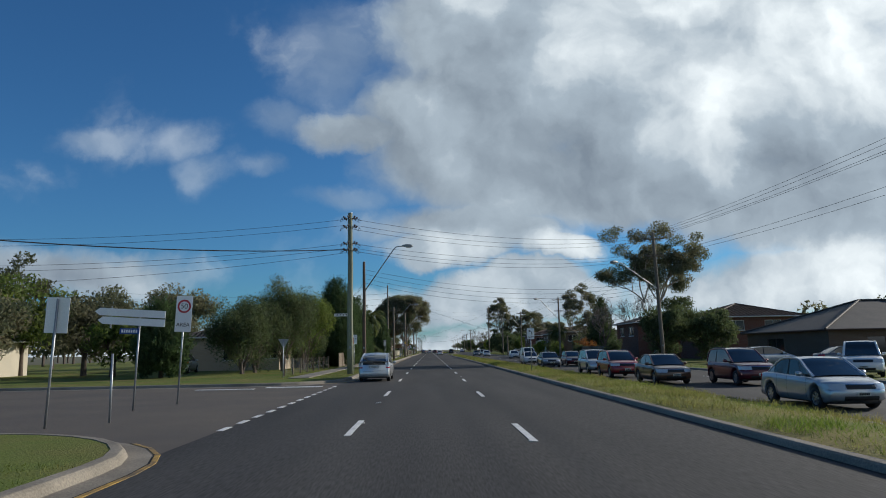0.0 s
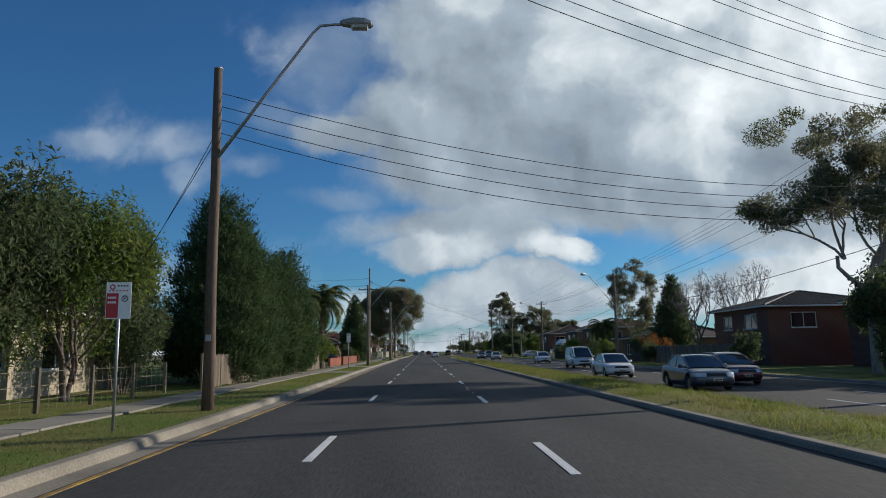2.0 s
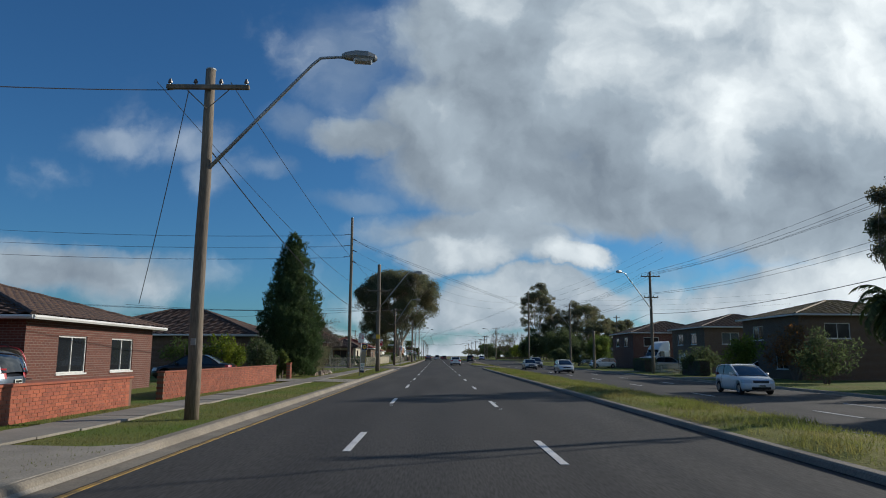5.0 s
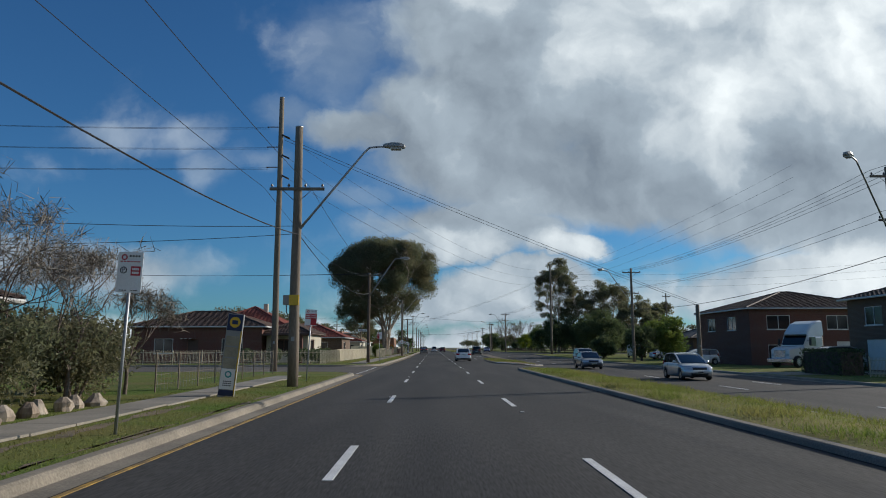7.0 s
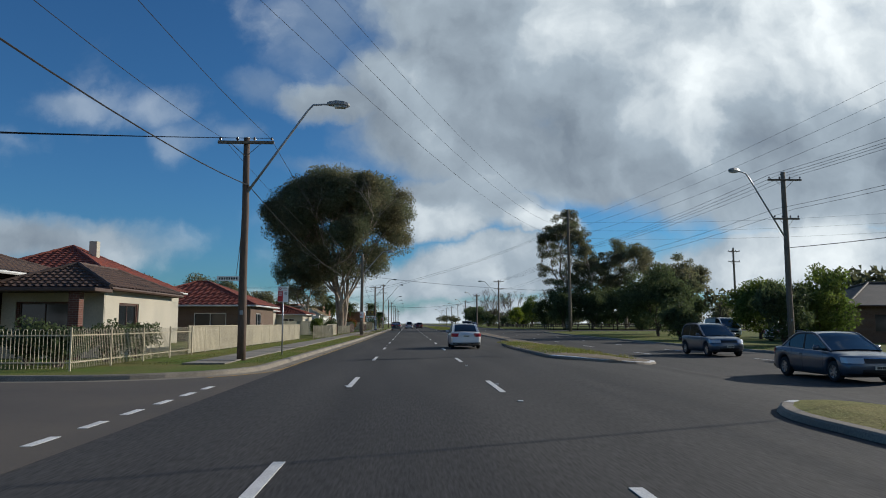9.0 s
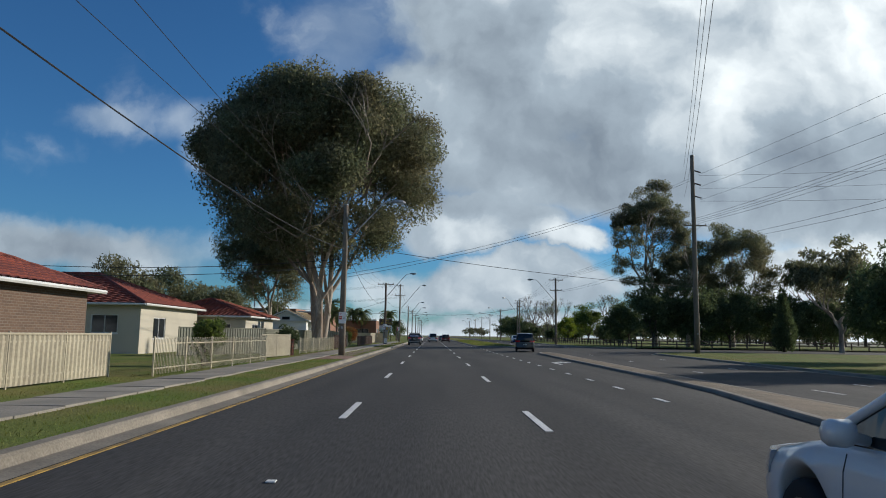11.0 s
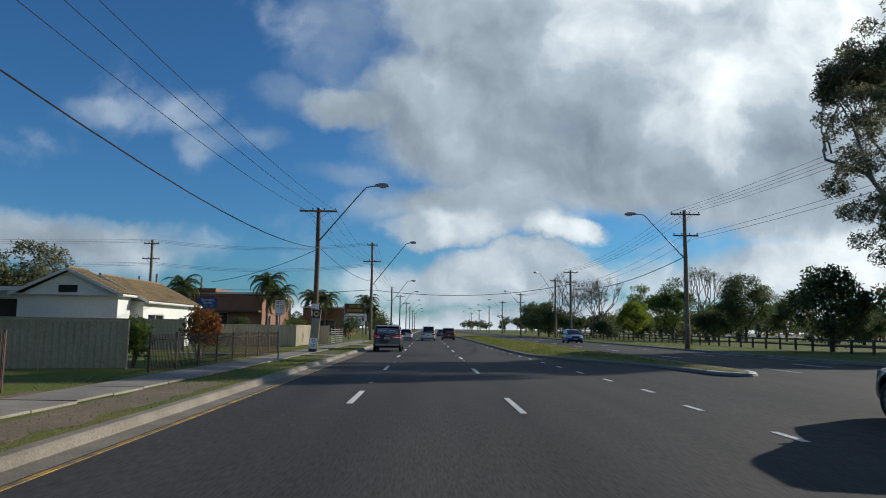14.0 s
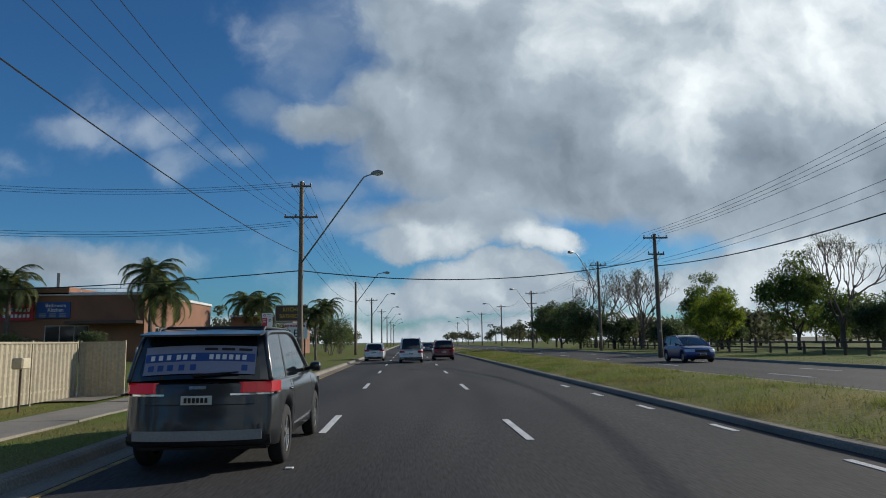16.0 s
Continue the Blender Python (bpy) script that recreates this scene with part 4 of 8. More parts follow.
for k, (x, y, h, r) in enumerate(((-28, 244, 7.5, 3), (-33, 250, 8, 3.5), (-34, 292, 9.5, 4.2), (-33, 304, 9.4, 4.0), (-27.5, 307, 8.2, 2.6), (-37, 327, 9.4, 4.0), (-33, 332, 8.4, 3.2), (-45, 318, 9, 4))):
    leafy_tree(x, y, h, r, "grey-green gum behind the houses", 110 + k, EUC, DARK_BARK, 0.2, 0.35, 0.4, 100, 0.3, 2, low=0.3, fill=25, z=0.1)
for k, (x, y, h) in enumerate(((-23.4, 376.5, 8.4), (-21.5, 374.5, 6.4), (-21.4, 405.0, 7.4), (-18.8, 403.0, 7.0), (-35.5, 375.5, 7.6), (-13.0, 424.0, 7.5))):
    palm(x, y, h - 0.4, 3.8, "tall palm beside a shop building", 120 + k, 26)
shrub(-9.6, 360.0, 3.4, 1.9, "leafy shrub beside the footpath", 126, DARK_LEAF, n=3000)
shrub(-18.5, 372.0, 3.2, 2.0, "leafy shrub in front of a shop", 127, LEAF, n=2500)
palm(-7.9, 372.0, 3.9, 1.8, "small slender palm beside a signboard", 128, 22, trunk=0.1)
for k, (x, y, h, r, lf) in enumerate(((-9.0, 394.0, 4.8, 2.6, DARK_LEAF), (-8.8, 403.0, 5.6, 2.8, DARK_LEAF), (-9.6, 412.0, 5.0, 2.8, LEAF), (-25.6, 370.0, 2.8, 2.0, DARK_LEAF), (-30.5, 369.0, 2.6, 2.0, DARK_LEAF), (-34.0, 371.5, 3.0, 1.8, LEAF))):
    shrub(x, y, h, r, "dense dark shrub beside the shops", 129 + k, lf, n=2800, size=0.2)

# far side, going north
leafy_tree(25.6, 77.0, 16.4, 7.3, "tall open-crowned gum over a house", 130, EUC, BARK, 0.28, 0.34, 0.22, 480, 0.12, 3, low=0.44, fill=44, droop=0.8)
for k, (x, y, h, r) in enumerate(((25.2, 73.5, 7.0, 2.4), (28.2, 77.5, 8.0, 2.7), (29.5, 71.0, 6.0, 2.4))):
    leafy_tree(x, y, h, r, "dense dark-leaved tree beside the far pavement", 131 + k, DARK_LEAF, DARK_BARK, 0.12, 0.2, 0.28, 260, 0.3, 2, low=0.05, fill=40, name="garden_tree")
bare_tree(27.0, 106.0, 8.6, "leafless pale-branched tree behind a fence", 136, 5, trunk=0.17)
bare_tree(33.0, 110.0, 9.4, "leafless pale-branched tree behind a fence", 137, 5, trunk=0.17)
cypress(31.0, 124.0, 10.2, 2.4, "tall dark conifer behind the far houses", 138, DARK_LEAF, n=14000, size=0.3, name="conifer", belly=0.3)
leafy_tree(30.0, 137.0, 15.0, 3.4, "tall narrow gum behind the far houses", 139, EUC, BARK, 0.2, 0.3, 0.26, 340, 0.18, 3, low=0.25, fill=60)
palm(24.6, 133.0, 4.6, 2.9, "squat feathery palm in a front garden", 140, 30, trunk=0.32)
for k, (x, y, h, r, lf) in enumerate(((26.5, 118, 3.8, 2.2, RUST_LEAF), (23.8, 128, 3.0, 1.6, LEAF), (25.5, 142, 3.6, 2.0, DARK_LEAF), (24.5, 152, 3.6, 1.8, BRIGHT_LEAF), (27.0, 149, 4.2, 2.4, RUST_LEAF), (25.0, 163, 3.0, 1.9, DARK_LEAF),
                                      (24.3, 113, 2.6, 1.5, DARK_LEAF), (28, 126, 4.2, 2.4, DARK_LEAF), (23.9, 90.0, 2.8, 1.6, DARK_LEAF))):
    shrub(x, y, h, r, "garden shrub in front of the far houses", 150 + k, lf, n=3000, size=0.2)
for k, (x, y, h, r, lf) in enumerate(((25.2, 221.5, 4.7, 2.0, DARK_LEAF), (29.5, 224.0, 6.2, 2.3, LEAF), (27.5, 252.0, 8.2, 3.9, DARK_LEAF), (31, 262, 7.2, 3.2, DARK_LEAF), (33.0, 240.0, 6.0, 2.8, LEAF), (24.5, 238.0, 3.4, 1.8, DARK_LEAF))):
    leafy_tree(x, y, h, r, "dense leafy tree on the far verge", 160 + k, lf, DARK_BARK, 0.14, 0.2, 0.3, 200, 0.3, 2, low=0.05, fill=42, name="garden_tree")
leafy_tree(32.2, 317.0, 25.0, 6.8, "very tall gum at the edge of a park", 170, EUC, BARK, 0.38, 0.3, 0.24, 350, 0.125, 4, low=0.14, fill=110, droop=0.4, lobes=30, pull=0.14)
leafy_tree(46.5, 324.0, 21.0, 8.2, "tall spreading gum in the park", 171, EUC, BARK, 0.34, 0.3, 0.30, 220, 0.13, 3, low=0.12, fill=130, droop=0.4, lobes=24, pull=0.1)
leafy_tree(38.5, 321.0, 17.6, 6.0, "tall spreading gum in the park", 172, EUC, BARK, 0.3, 0.3, 0.30, 220, 0.13, 3, low=0.08, fill=120, droop=0.4, lobes=24, pull=0.1)
leafy_tree(46.0, 294.0, 13.8, 4.6, "gum tree behind the side street", 173, EUC, BARK, 0.26, 0.3, 0.42, 120, 0.2, 3, low=0.3, fill=30, droop=0.8)
leafy_tree(57.0, 318.0, 15.0, 5.0, "gum tree in the park", 174, EUC, BARK, 0.26, 0.3, 0.42, 120, 0.2, 3, low=0.3, fill=30, droop=0.8)
for k, (x, y, h, r) in enumerate(((30.2, 311.5, 10.0, 3.6), (35.5, 310.5, 9.0, 3.8), (41.0, 312.0, 9.0, 4.0), (28.5, 322.0, 6.6, 2.6), (49.0, 313.0, 8.5, 4.2), (55.0, 312.0, 8.0, 4.0))):
    leafy_tree(x, y, h, r, "dark understorey tree below tall gums", 176 + k, DARK_LEAF, DARK_BARK, 0.12, 0.2, 0.36, 130, 0.3, 2, low=0.05, fill=34, name="garden_tree")
cypress(40.5, 296.0, 7.5, 1.15, "slim dark cypress on the corner lawn", 181, DARK_LEAF, n=9000, size=0.2, spray=0.5)
for k, (x, y, h, hz, tk) in enumerate(((27.0, 412.0, 12.2, 0, 0.25), (35.0, 415.0, 12.0, 50, 0.25), (30.5, 402.0, 10.0, 30, 0.2), (41.0, 376.0, 11.0, 8, 0.25))):
    bare_tree(x, y, h, "large leafless park tree with fine twigs", 185 + k, 5, trunk=tk, haze=hz)
for k, (x, y, h, r, lf) in enumerate(((35.0, 373.0, 9.0, 3.2, LEAF), (32.0, 382.0, 6.4, 2.6, BRIGHT_LEAF), (40.0, 404.0, 10.2, 3.4, LEAF), (37.5, 398.0, 6.6, 2.6, BRIGHT_LEAF), (22.3, 402.0, 6.2, 3.4, DARK_LEAF), (22.0, 412.0, 6.8, 3.6, DARK_LEAF), (25.0, 396.0, 4.6, 2.6, DARK_LEAF), (24.0, 425.0, 7.5, 4.0, LEAF),
                                      (41.5, 364.0, 9.4, 3.6, DARK_LEAF), (52.0, 356.0, 4.6, 3.0, DARK_LEAF), (55.0, 349.0, 4.4, 2.8, LEAF), (30.5, 392.0, 3.6, 2.4, DARK_LEAF), (34.5, 386.0, 3.4, 2.2, DARK_LEAF), (44.0, 372.0, 5.2, 3.0, DARK_LEAF), (38.0, 366.0, 4.6, 2.6, DARK_LEAF),
                                      (58.0, 352.0, 8.6, 4.0, DARK_LEAF), (63.0, 346.0, 9.6, 4.0, DARK_LEAF), (46.0, 385.0, 7.0, 3.4, LEAF), (55.0, 380.0, 8.0, 4.0, DARK_LEAF))):
    leafy_tree(x, y, h, r, "leafy park tree beyond a timber fence", 190 + k, lf, DARK_BARK, 0.16, 0.22, 0.3, 170, 0.28, 2, low=0.1, fill=34, name="park_tree")
rngw = np.random.default_rng(7)
spots = [(sx * rngw.uniform(30, 130), rngw.uniform(440, 900), rngw.uniform(6, 12), rngw.uniform(3, 6)) for sx in (-1, 1) for _ in range(70)]
spots += [(rngw.uniform(50, 110), rngw.uniform(20, 300), rngw.uniform(5, 9), rngw.uniform(3, 5)) for _ in range(26)]
spots += [(rngw.uniform(-100, -42), rngw.uniform(60, 440), rngw.uniform(5, 9.5), rngw.uniform(3, 5)) for _ in range(44)]
spots += [(rngw.uniform(60, 140), rngw.uniform(330, 440), rngw.uniform(6, 11), rngw.uniform(3, 5)) for _ in range(26)]
spots += [(rngw.uniform(36, 120), rngw.uniform(392, 470), rngw.uniform(4, 6.5), rngw.uniform(3, 4.5)) for _ in range(46)]
woods("distant_trees", spots, "hazy line of distant suburban trees", 8)

# ---- cars ----
def curve_through(pts, n):
    """A smooth line (Catmull-Rom) through (y, z) points."""
    out = []
    p = [Vector(q) for q in pts]
    for i in range(len(p) - 1):
        a, b, c, d = p[max(0, i - 1)], p[i], p[i + 1], p[min(len(p) - 1, i + 2)]
        for k in range(n):
            t = k / n
            out.append(0.5 * (2 * b + (c - a) * t + (2 * a - 5 * b + 4 * c - d) * t * t + (3 * b - a - 3 * c + d) * t ** 3))
    return out + [p[-1]]


def value_at(pts, y):
    for (a, u), (b, v) in zip(pts, pts[1:]):
        if y <= b:
            return lerp(u, v, smooth01((y - a) / (b - a)) if b > a else 0)
    return pts[-1][1]


def wheel(parent, x, y, r, w, style):
    s = 1 if x > 0 else -1
    tyre = Shape()
    prof = [(0.62 * r, -w / 2), (0.9 * r, -w / 2), (r * 0.985, -w * 0.36), (r, -w * 0.2), (r, w * 0.2), (r * 0.985, w * 0.36), (0.9 * r, w / 2), (0.62 * r, w / 2)]
    n = 24
    rings = [[(o, q * math.cos(2 * math.pi * k / n), q * math.sin(2 * math.pi * k / n)) for k in range(n)] for q, o in prof]
    tyre.rings(rings, False)
    wh = part("wheel", tyre, RUBBER, parent, smooth=True, at=pose(x, y, r))
    rim = Shape()
    rim.rings([[(s * o, q * r * math.cos(2 * math.pi * k / n), q * r * math.sin(2 * math.pi * k / n)) for k in range(n)] for q, o in ((0.66, w * 0.47), (0.60, w * 0.42), (0.57, w * 0.2))], False)
    for k in range(style):
        a = 2 * math.pi * k / style
        c, d = math.cos(a), math.sin(a)
        o = s * w * 0.42
        rim.add([(o, c * 0.1 * r - d * 0.07 * r, d * 0.1 * r + c * 0.07 * r), (o, c * 0.1 * r + d * 0.07 * r, d * 0.1 * r - c * 0.07 * r),
                 (o, c * 0.6 * r + d * 0.11 * r, d * 0.6 * r - c * 0.11 * r), (o, c * 0.6 * r - d * 0.11 * r, d * 0.6 * r + c * 0.11 * r),
                 (o - s * 0.03, c * 0.1 * r - d * 0.07 * r, d * 0.1 * r + c * 0.07 * r), (o - s * 0.03, c * 0.1 * r + d * 0.07 * r, d * 0.1 * r - c * 0.07 * r),
                 (o - s * 0.03, c * 0.6 * r + d * 0.11 * r, d * 0.6 * r - c * 0.11 * r), (o - s * 0.03, c * 0.6 * r - d * 0.11 * r, d * 0.6 * r + c * 0.11 * r)],
                [(0, 1, 2, 3), (4, 7, 6, 5), (0, 4, 5, 1), (1, 5, 6, 2), (2, 6, 7, 3), (3, 7, 4, 0)])
    rim.tube([(s * w * 0.2, 0, 0), (s * w * 0.45, 0, 0)], 0.14 * r, 10)
    part("rim", rim, RIM, wh)
    disc = Shape()
    disc.tube([(s * w * 0.05, 0, 0), (s * w * 0.12, 0, 0)], 0.57 * r, 18)
    part("brake_disc", disc, DARK_STEEL, wh)


def plan_pull(x, y, hw, amount=0.22):
    """How far the tail is drawn forward towards its corners, seen from above."""
    return y + amount * (abs(x) / hw) ** 3 * max(0.0, 1 - max(0.0, y) / 0.6) ** 1.5


def line_at(pts, z):
    for (a, u), (b, v) in zip(pts, pts[1:]):
        if z <= b:
            return lerp(u, v, min(1, max(0, (z - a) / (b - a))))
    return pts[-1][1]


def car(name, at, label, paint, L, Wd, H, belt, hood, cabin, wheels, r=0.31, sill=0.2, rear_glass=(1, 2), group="", glass_cut=None, style=7, tail=None, front_h=None, category="car", trunk_z=None, roof_w=0.76, tail_kind="wide", rails=False, tint=CAR_GLASS, rear=None, insert=TRIM_BLACK, braking=False):
    """Rear at y = 0, nose at y = L. belt: (y, height) of the shoulder and lids. cabin: (y, z) outline from the rear glass's foot over the roof to the windscreen's foot."""
    t = thing(name, at, label, category, group)
    hw = Wd / 2
    ya, yb = wheels
    R2 = r + 0.06
    top_z = max(b[1] for b in belt[:3])
    rear = rear or [(sill, 0.10), (sill + 0.10, 0.015), (sill + 0.30, 0.0), (sill + 0.36, 0.05), (top_z - 0.15, 0.07), (top_z, 0.11)]
    front = [(sill, 0.12), (sill + 0.14, 0.02), (sill + 0.32, 0.0), (sill + 0.46, 0.06), (sill + 0.62, 0.16)]

    def bend(x, y, z):
        y2 = plan_pull(x, y, hw)
        if y < 0.6:
            y2 += line_at(rear, z) * max(0, 1 - max(0, y) / 0.6) ** 1.5
        if y > L - 0.9:
            k = min(1, 1 - (L - y) / 0.9) ** 1.5
            y2 -= k * (0.34 * (abs(x) / hw) ** 2.5 + line_at(front, z))
        return (x, y2, z)

    def section(y):
        zb = value_at(belt, y)
        e = min(y, L - y)
        w = hw * (1.0 if e > 0.5 else 1 - 0.10 * (1 - e / 0.5) ** 2)
        z0 = sill + (0.08 * (1 - e / 0.3) if e < 0.3 else 0)
        for c in (ya, yb):
            if abs(y - c) < R2:
                z0 = max(z0, r + math.sqrt(max(0, R2 ** 2 - (y - c) ** 2)))
        top = zb
        return [(0.0, z0), (w * 0.86, z0), (w * 0.955, z0 + 0.02), (w * 0.985, max(z0 + 0.05, lerp(sill, top, 0.28))), (w, max(z0 + 0.07, lerp(sill, top, 0.55))), (w * 0.988, max(z0 + 0.09, lerp(sill, top, 0.78))),
                (w * 0.955, max(z0 + 0.1, top - 0.05)), (w * 0.90, max(z0 + 0.11, top - 0.008)), (w * 0.6, max(z0 + 0.115, top + 0.012)), (0.0, max(z0 + 0.12, top + 0.022))]

    def flank(y, z):
        p = section(y)[2:7]
        return line_at([(b, a) for a, b in p], z)
    stations = sorted(set([0, 0.04, 0.1, 0.18, 0.3, 0.42, 0.55, L - 0.55, L - 0.42, L - 0.3, L - 0.18, L - 0.1, L - 0.04, L] + steps(0.6, L - 0.6, 0.22) + [c + R2 * k / 7 for c in (ya, yb) for k in range(-7, 8)]))
    rings = []
    for y in stations:
        pts = section(y)
        rings.append([bend(x, y, z) for x, z in pts] + [bend(-x, y, z) for x, z in pts[-2:0:-1]])
    s = Shape()
    s.rings(rings, False)
    share = (-1, -0.94, -0.82, -0.6, -0.3, 0, 0.3, 0.6, 0.82, 0.94, 1)
    for y in (0, L):
        rows = [[bend(x * f, y, z) for f in share] for x, z in section(y)[1:9]]
        g = Shape()
        g.rings(rows, False, closed=False)
        s.add(g.v, g.f if y == 0 else [tuple(reversed(f)) for f in g.f])
    bm = bmesh.new()
    me = mesh_of("body", s, paint, True)
    bm.from_mesh(me)
    bmesh.ops.remove_doubles(bm, verts=bm.verts, dist=0.002)
    bmesh.ops.recalc_face_normals(bm, faces=bm.faces)
    bm.to_mesh(me)
    bm.free()
    part("body", me, None, t)

    def patch(x0, x1, z0, z1, off=0.006, thick=0.03, n=8, y=0.0, rows_n=2):
        """A shaped panel that hugs the tail (or the nose, with y = L)."""
        sg = -1 if y == 0 else 1
        q = Shape()
        xs, zs = [lerp(x0, x1, k / n) for k in range(n + 1)], [lerp(z0, z1, k / rows_n) for k in range(rows_n + 1)]
        o = [[(p[0], p[1] + sg * off, p[2]) for p in (bend(x, y, z) for x in xs)] for z in zs]
        b = [[(p[0], p[1] + sg * (off - thick), p[2]) for p in row] for row in o]
        q.rings([row + list(reversed(back)) for row, back in zip(o, b)])
        return q
    # cabin
    prof = curve_through(cabin, 5)
    zbelt = min(p[1] for p in prof) - 0.03
    n = len(prof)

    def half(z, y):
        return lerp(hw * 0.90, hw * roof_w, min(1, max(0, (z - zbelt) / (H - zbelt))) ** 1.15)

    def seat(x, y, z):
        return (x, plan_pull(x, y, hw), z)
    cuts = (0, 5 * rear_glass[0], 5 * (len(cabin) - 1 - rear_glass[1]), n - 1)
    for sg in (1, -1):
        side = Shape()
        top = [seat(sg * half(p[1], p[0]), p[0], p[1]) for p in prof]
        low = [seat(sg * half(zbelt, p[0]), p[0], zbelt) for p in prof]
        f = [(i, i + 1, n + i + 1, n + i) for i in range(n - 1)]
        side.add(low + top, f if sg > 0 else [tuple(reversed(q)) for q in f])
        part("side_window", side, tint, t, "dark tinted side glass")
    for nm, a, b, m, wide in (("rear_window", cuts[0], cuts[1], tint, 0.87), ("roof", cuts[1], cuts[2], paint, 1.0), ("windscreen", cuts[2], cuts[3], tint, 0.92)):
        q = Shape()
        row = []
        for i in range(a, b + 1):
            h = half(prof[i][1], prof[i][0]) * wide
            row.append([seat(f * h, prof[i][0], prof[i][1] + 0.04 * (1 - (f * wide) ** 2)) for f in (-1, -0.8, -0.5, 0, 0.5, 0.8, 1)])
        q.rings(row, False, closed=False)
        part(nm, q, m, t, smooth=True)
    for sg in (1, -1):
        # pillars in body colour
        q = Shape()
        edge = [seat(sg * (half(p[1], p[0]) + 0.002), p[0], p[1] - 0.005) for p in prof]
        q.tube(edge, 0.032, 6)
        part("roof_rim", q, paint, t, smooth=True)
        for nm, a, b, wide in (("rear_pillar", cuts[0], cuts[1], 0.86), ("front_pillar", cuts[2], cuts[3], 0.91)):
            q = Shape()
            row = []
            for i in range(a, b + 1):
                h = half(prof[i][1], prof[i][0])
                row.append([seat(sg * h * f, prof[i][0], prof[i][1] + 0.04 * (1 - f * f) + 0.006) for f in (wide, 0.95, 1.015)])
            q.rings(row, False, closed=False)
            part(nm, q, paint, t, smooth=True)
        for a in glass_cut or ():
            # solid quarter behind the side glass
            q = Shape()
            m = [i for i in range(n) if prof[i][0] <= a]
            q.rings([[seat(sg * (half(zbelt, 0) + 0.008), prof[i][0], zbelt - 0.02), seat(sg * (half(lerp(zbelt, prof[i][1], 0.5), 0) + 0.012), prof[i][0], lerp(zbelt, prof[i][1], 0.5)), seat(sg * (half(prof[i][1], 0) + 0.008), prof[i][0], prof[i][1])] for i in m], False, closed=False)
            part("quarter_panel", q, paint, t, smooth=True)
        a = lerp(prof[cuts[1]][0], prof[cuts[2]][0], 0.46)
        zt = value_at([(p[0], p[1]) for p in prof], a)
        b = Shape()
        b.add([(sg * (half(zbelt, a) + 0.005), a - 0.05, zbelt), (sg * (half(zbelt, a) + 0.005), a + 0.05, zbelt), (sg * (half(zt, a) + 0.005), a + 0.03, zt - 0.02), (sg * (half(zt, a) + 0.005), a - 0.03, zt - 0.02)], [(0, 1, 2, 3) if sg > 0 else (3, 2, 1, 0)])
        part("door_pillar", b, TRIM_BLACK, t)
        if rails:
            rl = Shape()
            ra, rb = prof[cuts[1]][0] + 0.15, prof[cuts[2]][0] - 0.1
            hx = sg * (hw * roof_w - 0.06)
            rl.tube([(hx, ra, H - 0.03), (hx, ra + 0.12, H + 0.05), (hx, rb - 0.12, H + 0.05), (hx, rb, H - 0.03)], 0.018, 6)
            part("roof_rail", rl, DARK_STEEL, t)
        mi = Shape()
        ym = prof[-1][0] - 0.42
        mi.tube([(sg * hw * 0.90, ym, zbelt + 0.06), (sg * (hw + 0.0), ym, zbelt + 0.08), (sg * (hw + 0.03), ym, zbelt + 0.10), (sg * (hw + 0.15), ym - 0.03, zbelt + 0.11), (sg * (hw + 0.17), ym - 0.03, zbelt + 0.11)], [0.03, 0.035, 0.08, 0.075, 0.03], 8)
        part("mirror", mi, paint, t, smooth=True)
        mid_roof = lerp(prof[cuts[1]][0], prof[cuts[2]][0], 0.40)
        for a in (mid_roof, mid_roof - 0.95):
            zz = value_at(belt, a) - 0.16
            x0 = flank(a, zz)
            hd = Shape()
            hd.tube([(sg * (x0 - 0.01), a - 0.1, zz), (sg * (x0 + 0.02), a - 0.08, zz), (sg * (x0 + 0.024), a, zz), (sg * (x0 + 0.02), a + 0.08, zz), (sg * (x0 - 0.01), a + 0.1, zz)], 0.015, 6)
            part("door_handle", hd, paint, t, smooth=True)
        for a in (ya + R2 + 0.10, mid_roof + 0.10, yb - R2 - 0.12):
            zt = value_at(belt, a) - 0.05
            zs = [lerp(sill + 0.06, zt, k / 6) for k in range(7)]
            ln = Shape()
            ln.rings([[(sg * (flank(a, z) + 0.0025), a - 0.005, z), (sg * (flank(a, z) + 0.0025), a + 0.005, z), (sg * (flank(a, z) - 0.01), a + 0.005, z), (sg * (flank(a, z) - 0.01), a - 0.005, z)] for z in zs])
            part("door_seam", ln, TRIM_BLACK, t)
    # under body, wheels
    u = Shape()
    u.box(-hw * 0.82, hw * 0.82, 0.35, L - 0.4, sill - 0.03, sill + 0.14)
    part("underbody", u, TRIM_BLACK, t)
    for y in wheels:
        for sg in (1, -1):
            wheel(t, sg * (hw - 0.115), y, r, 0.20, style)
    # lamps that wrap round the corners
    tz, fz = tail or (0.72, 0.95), front_h or (0.58, 0.74)

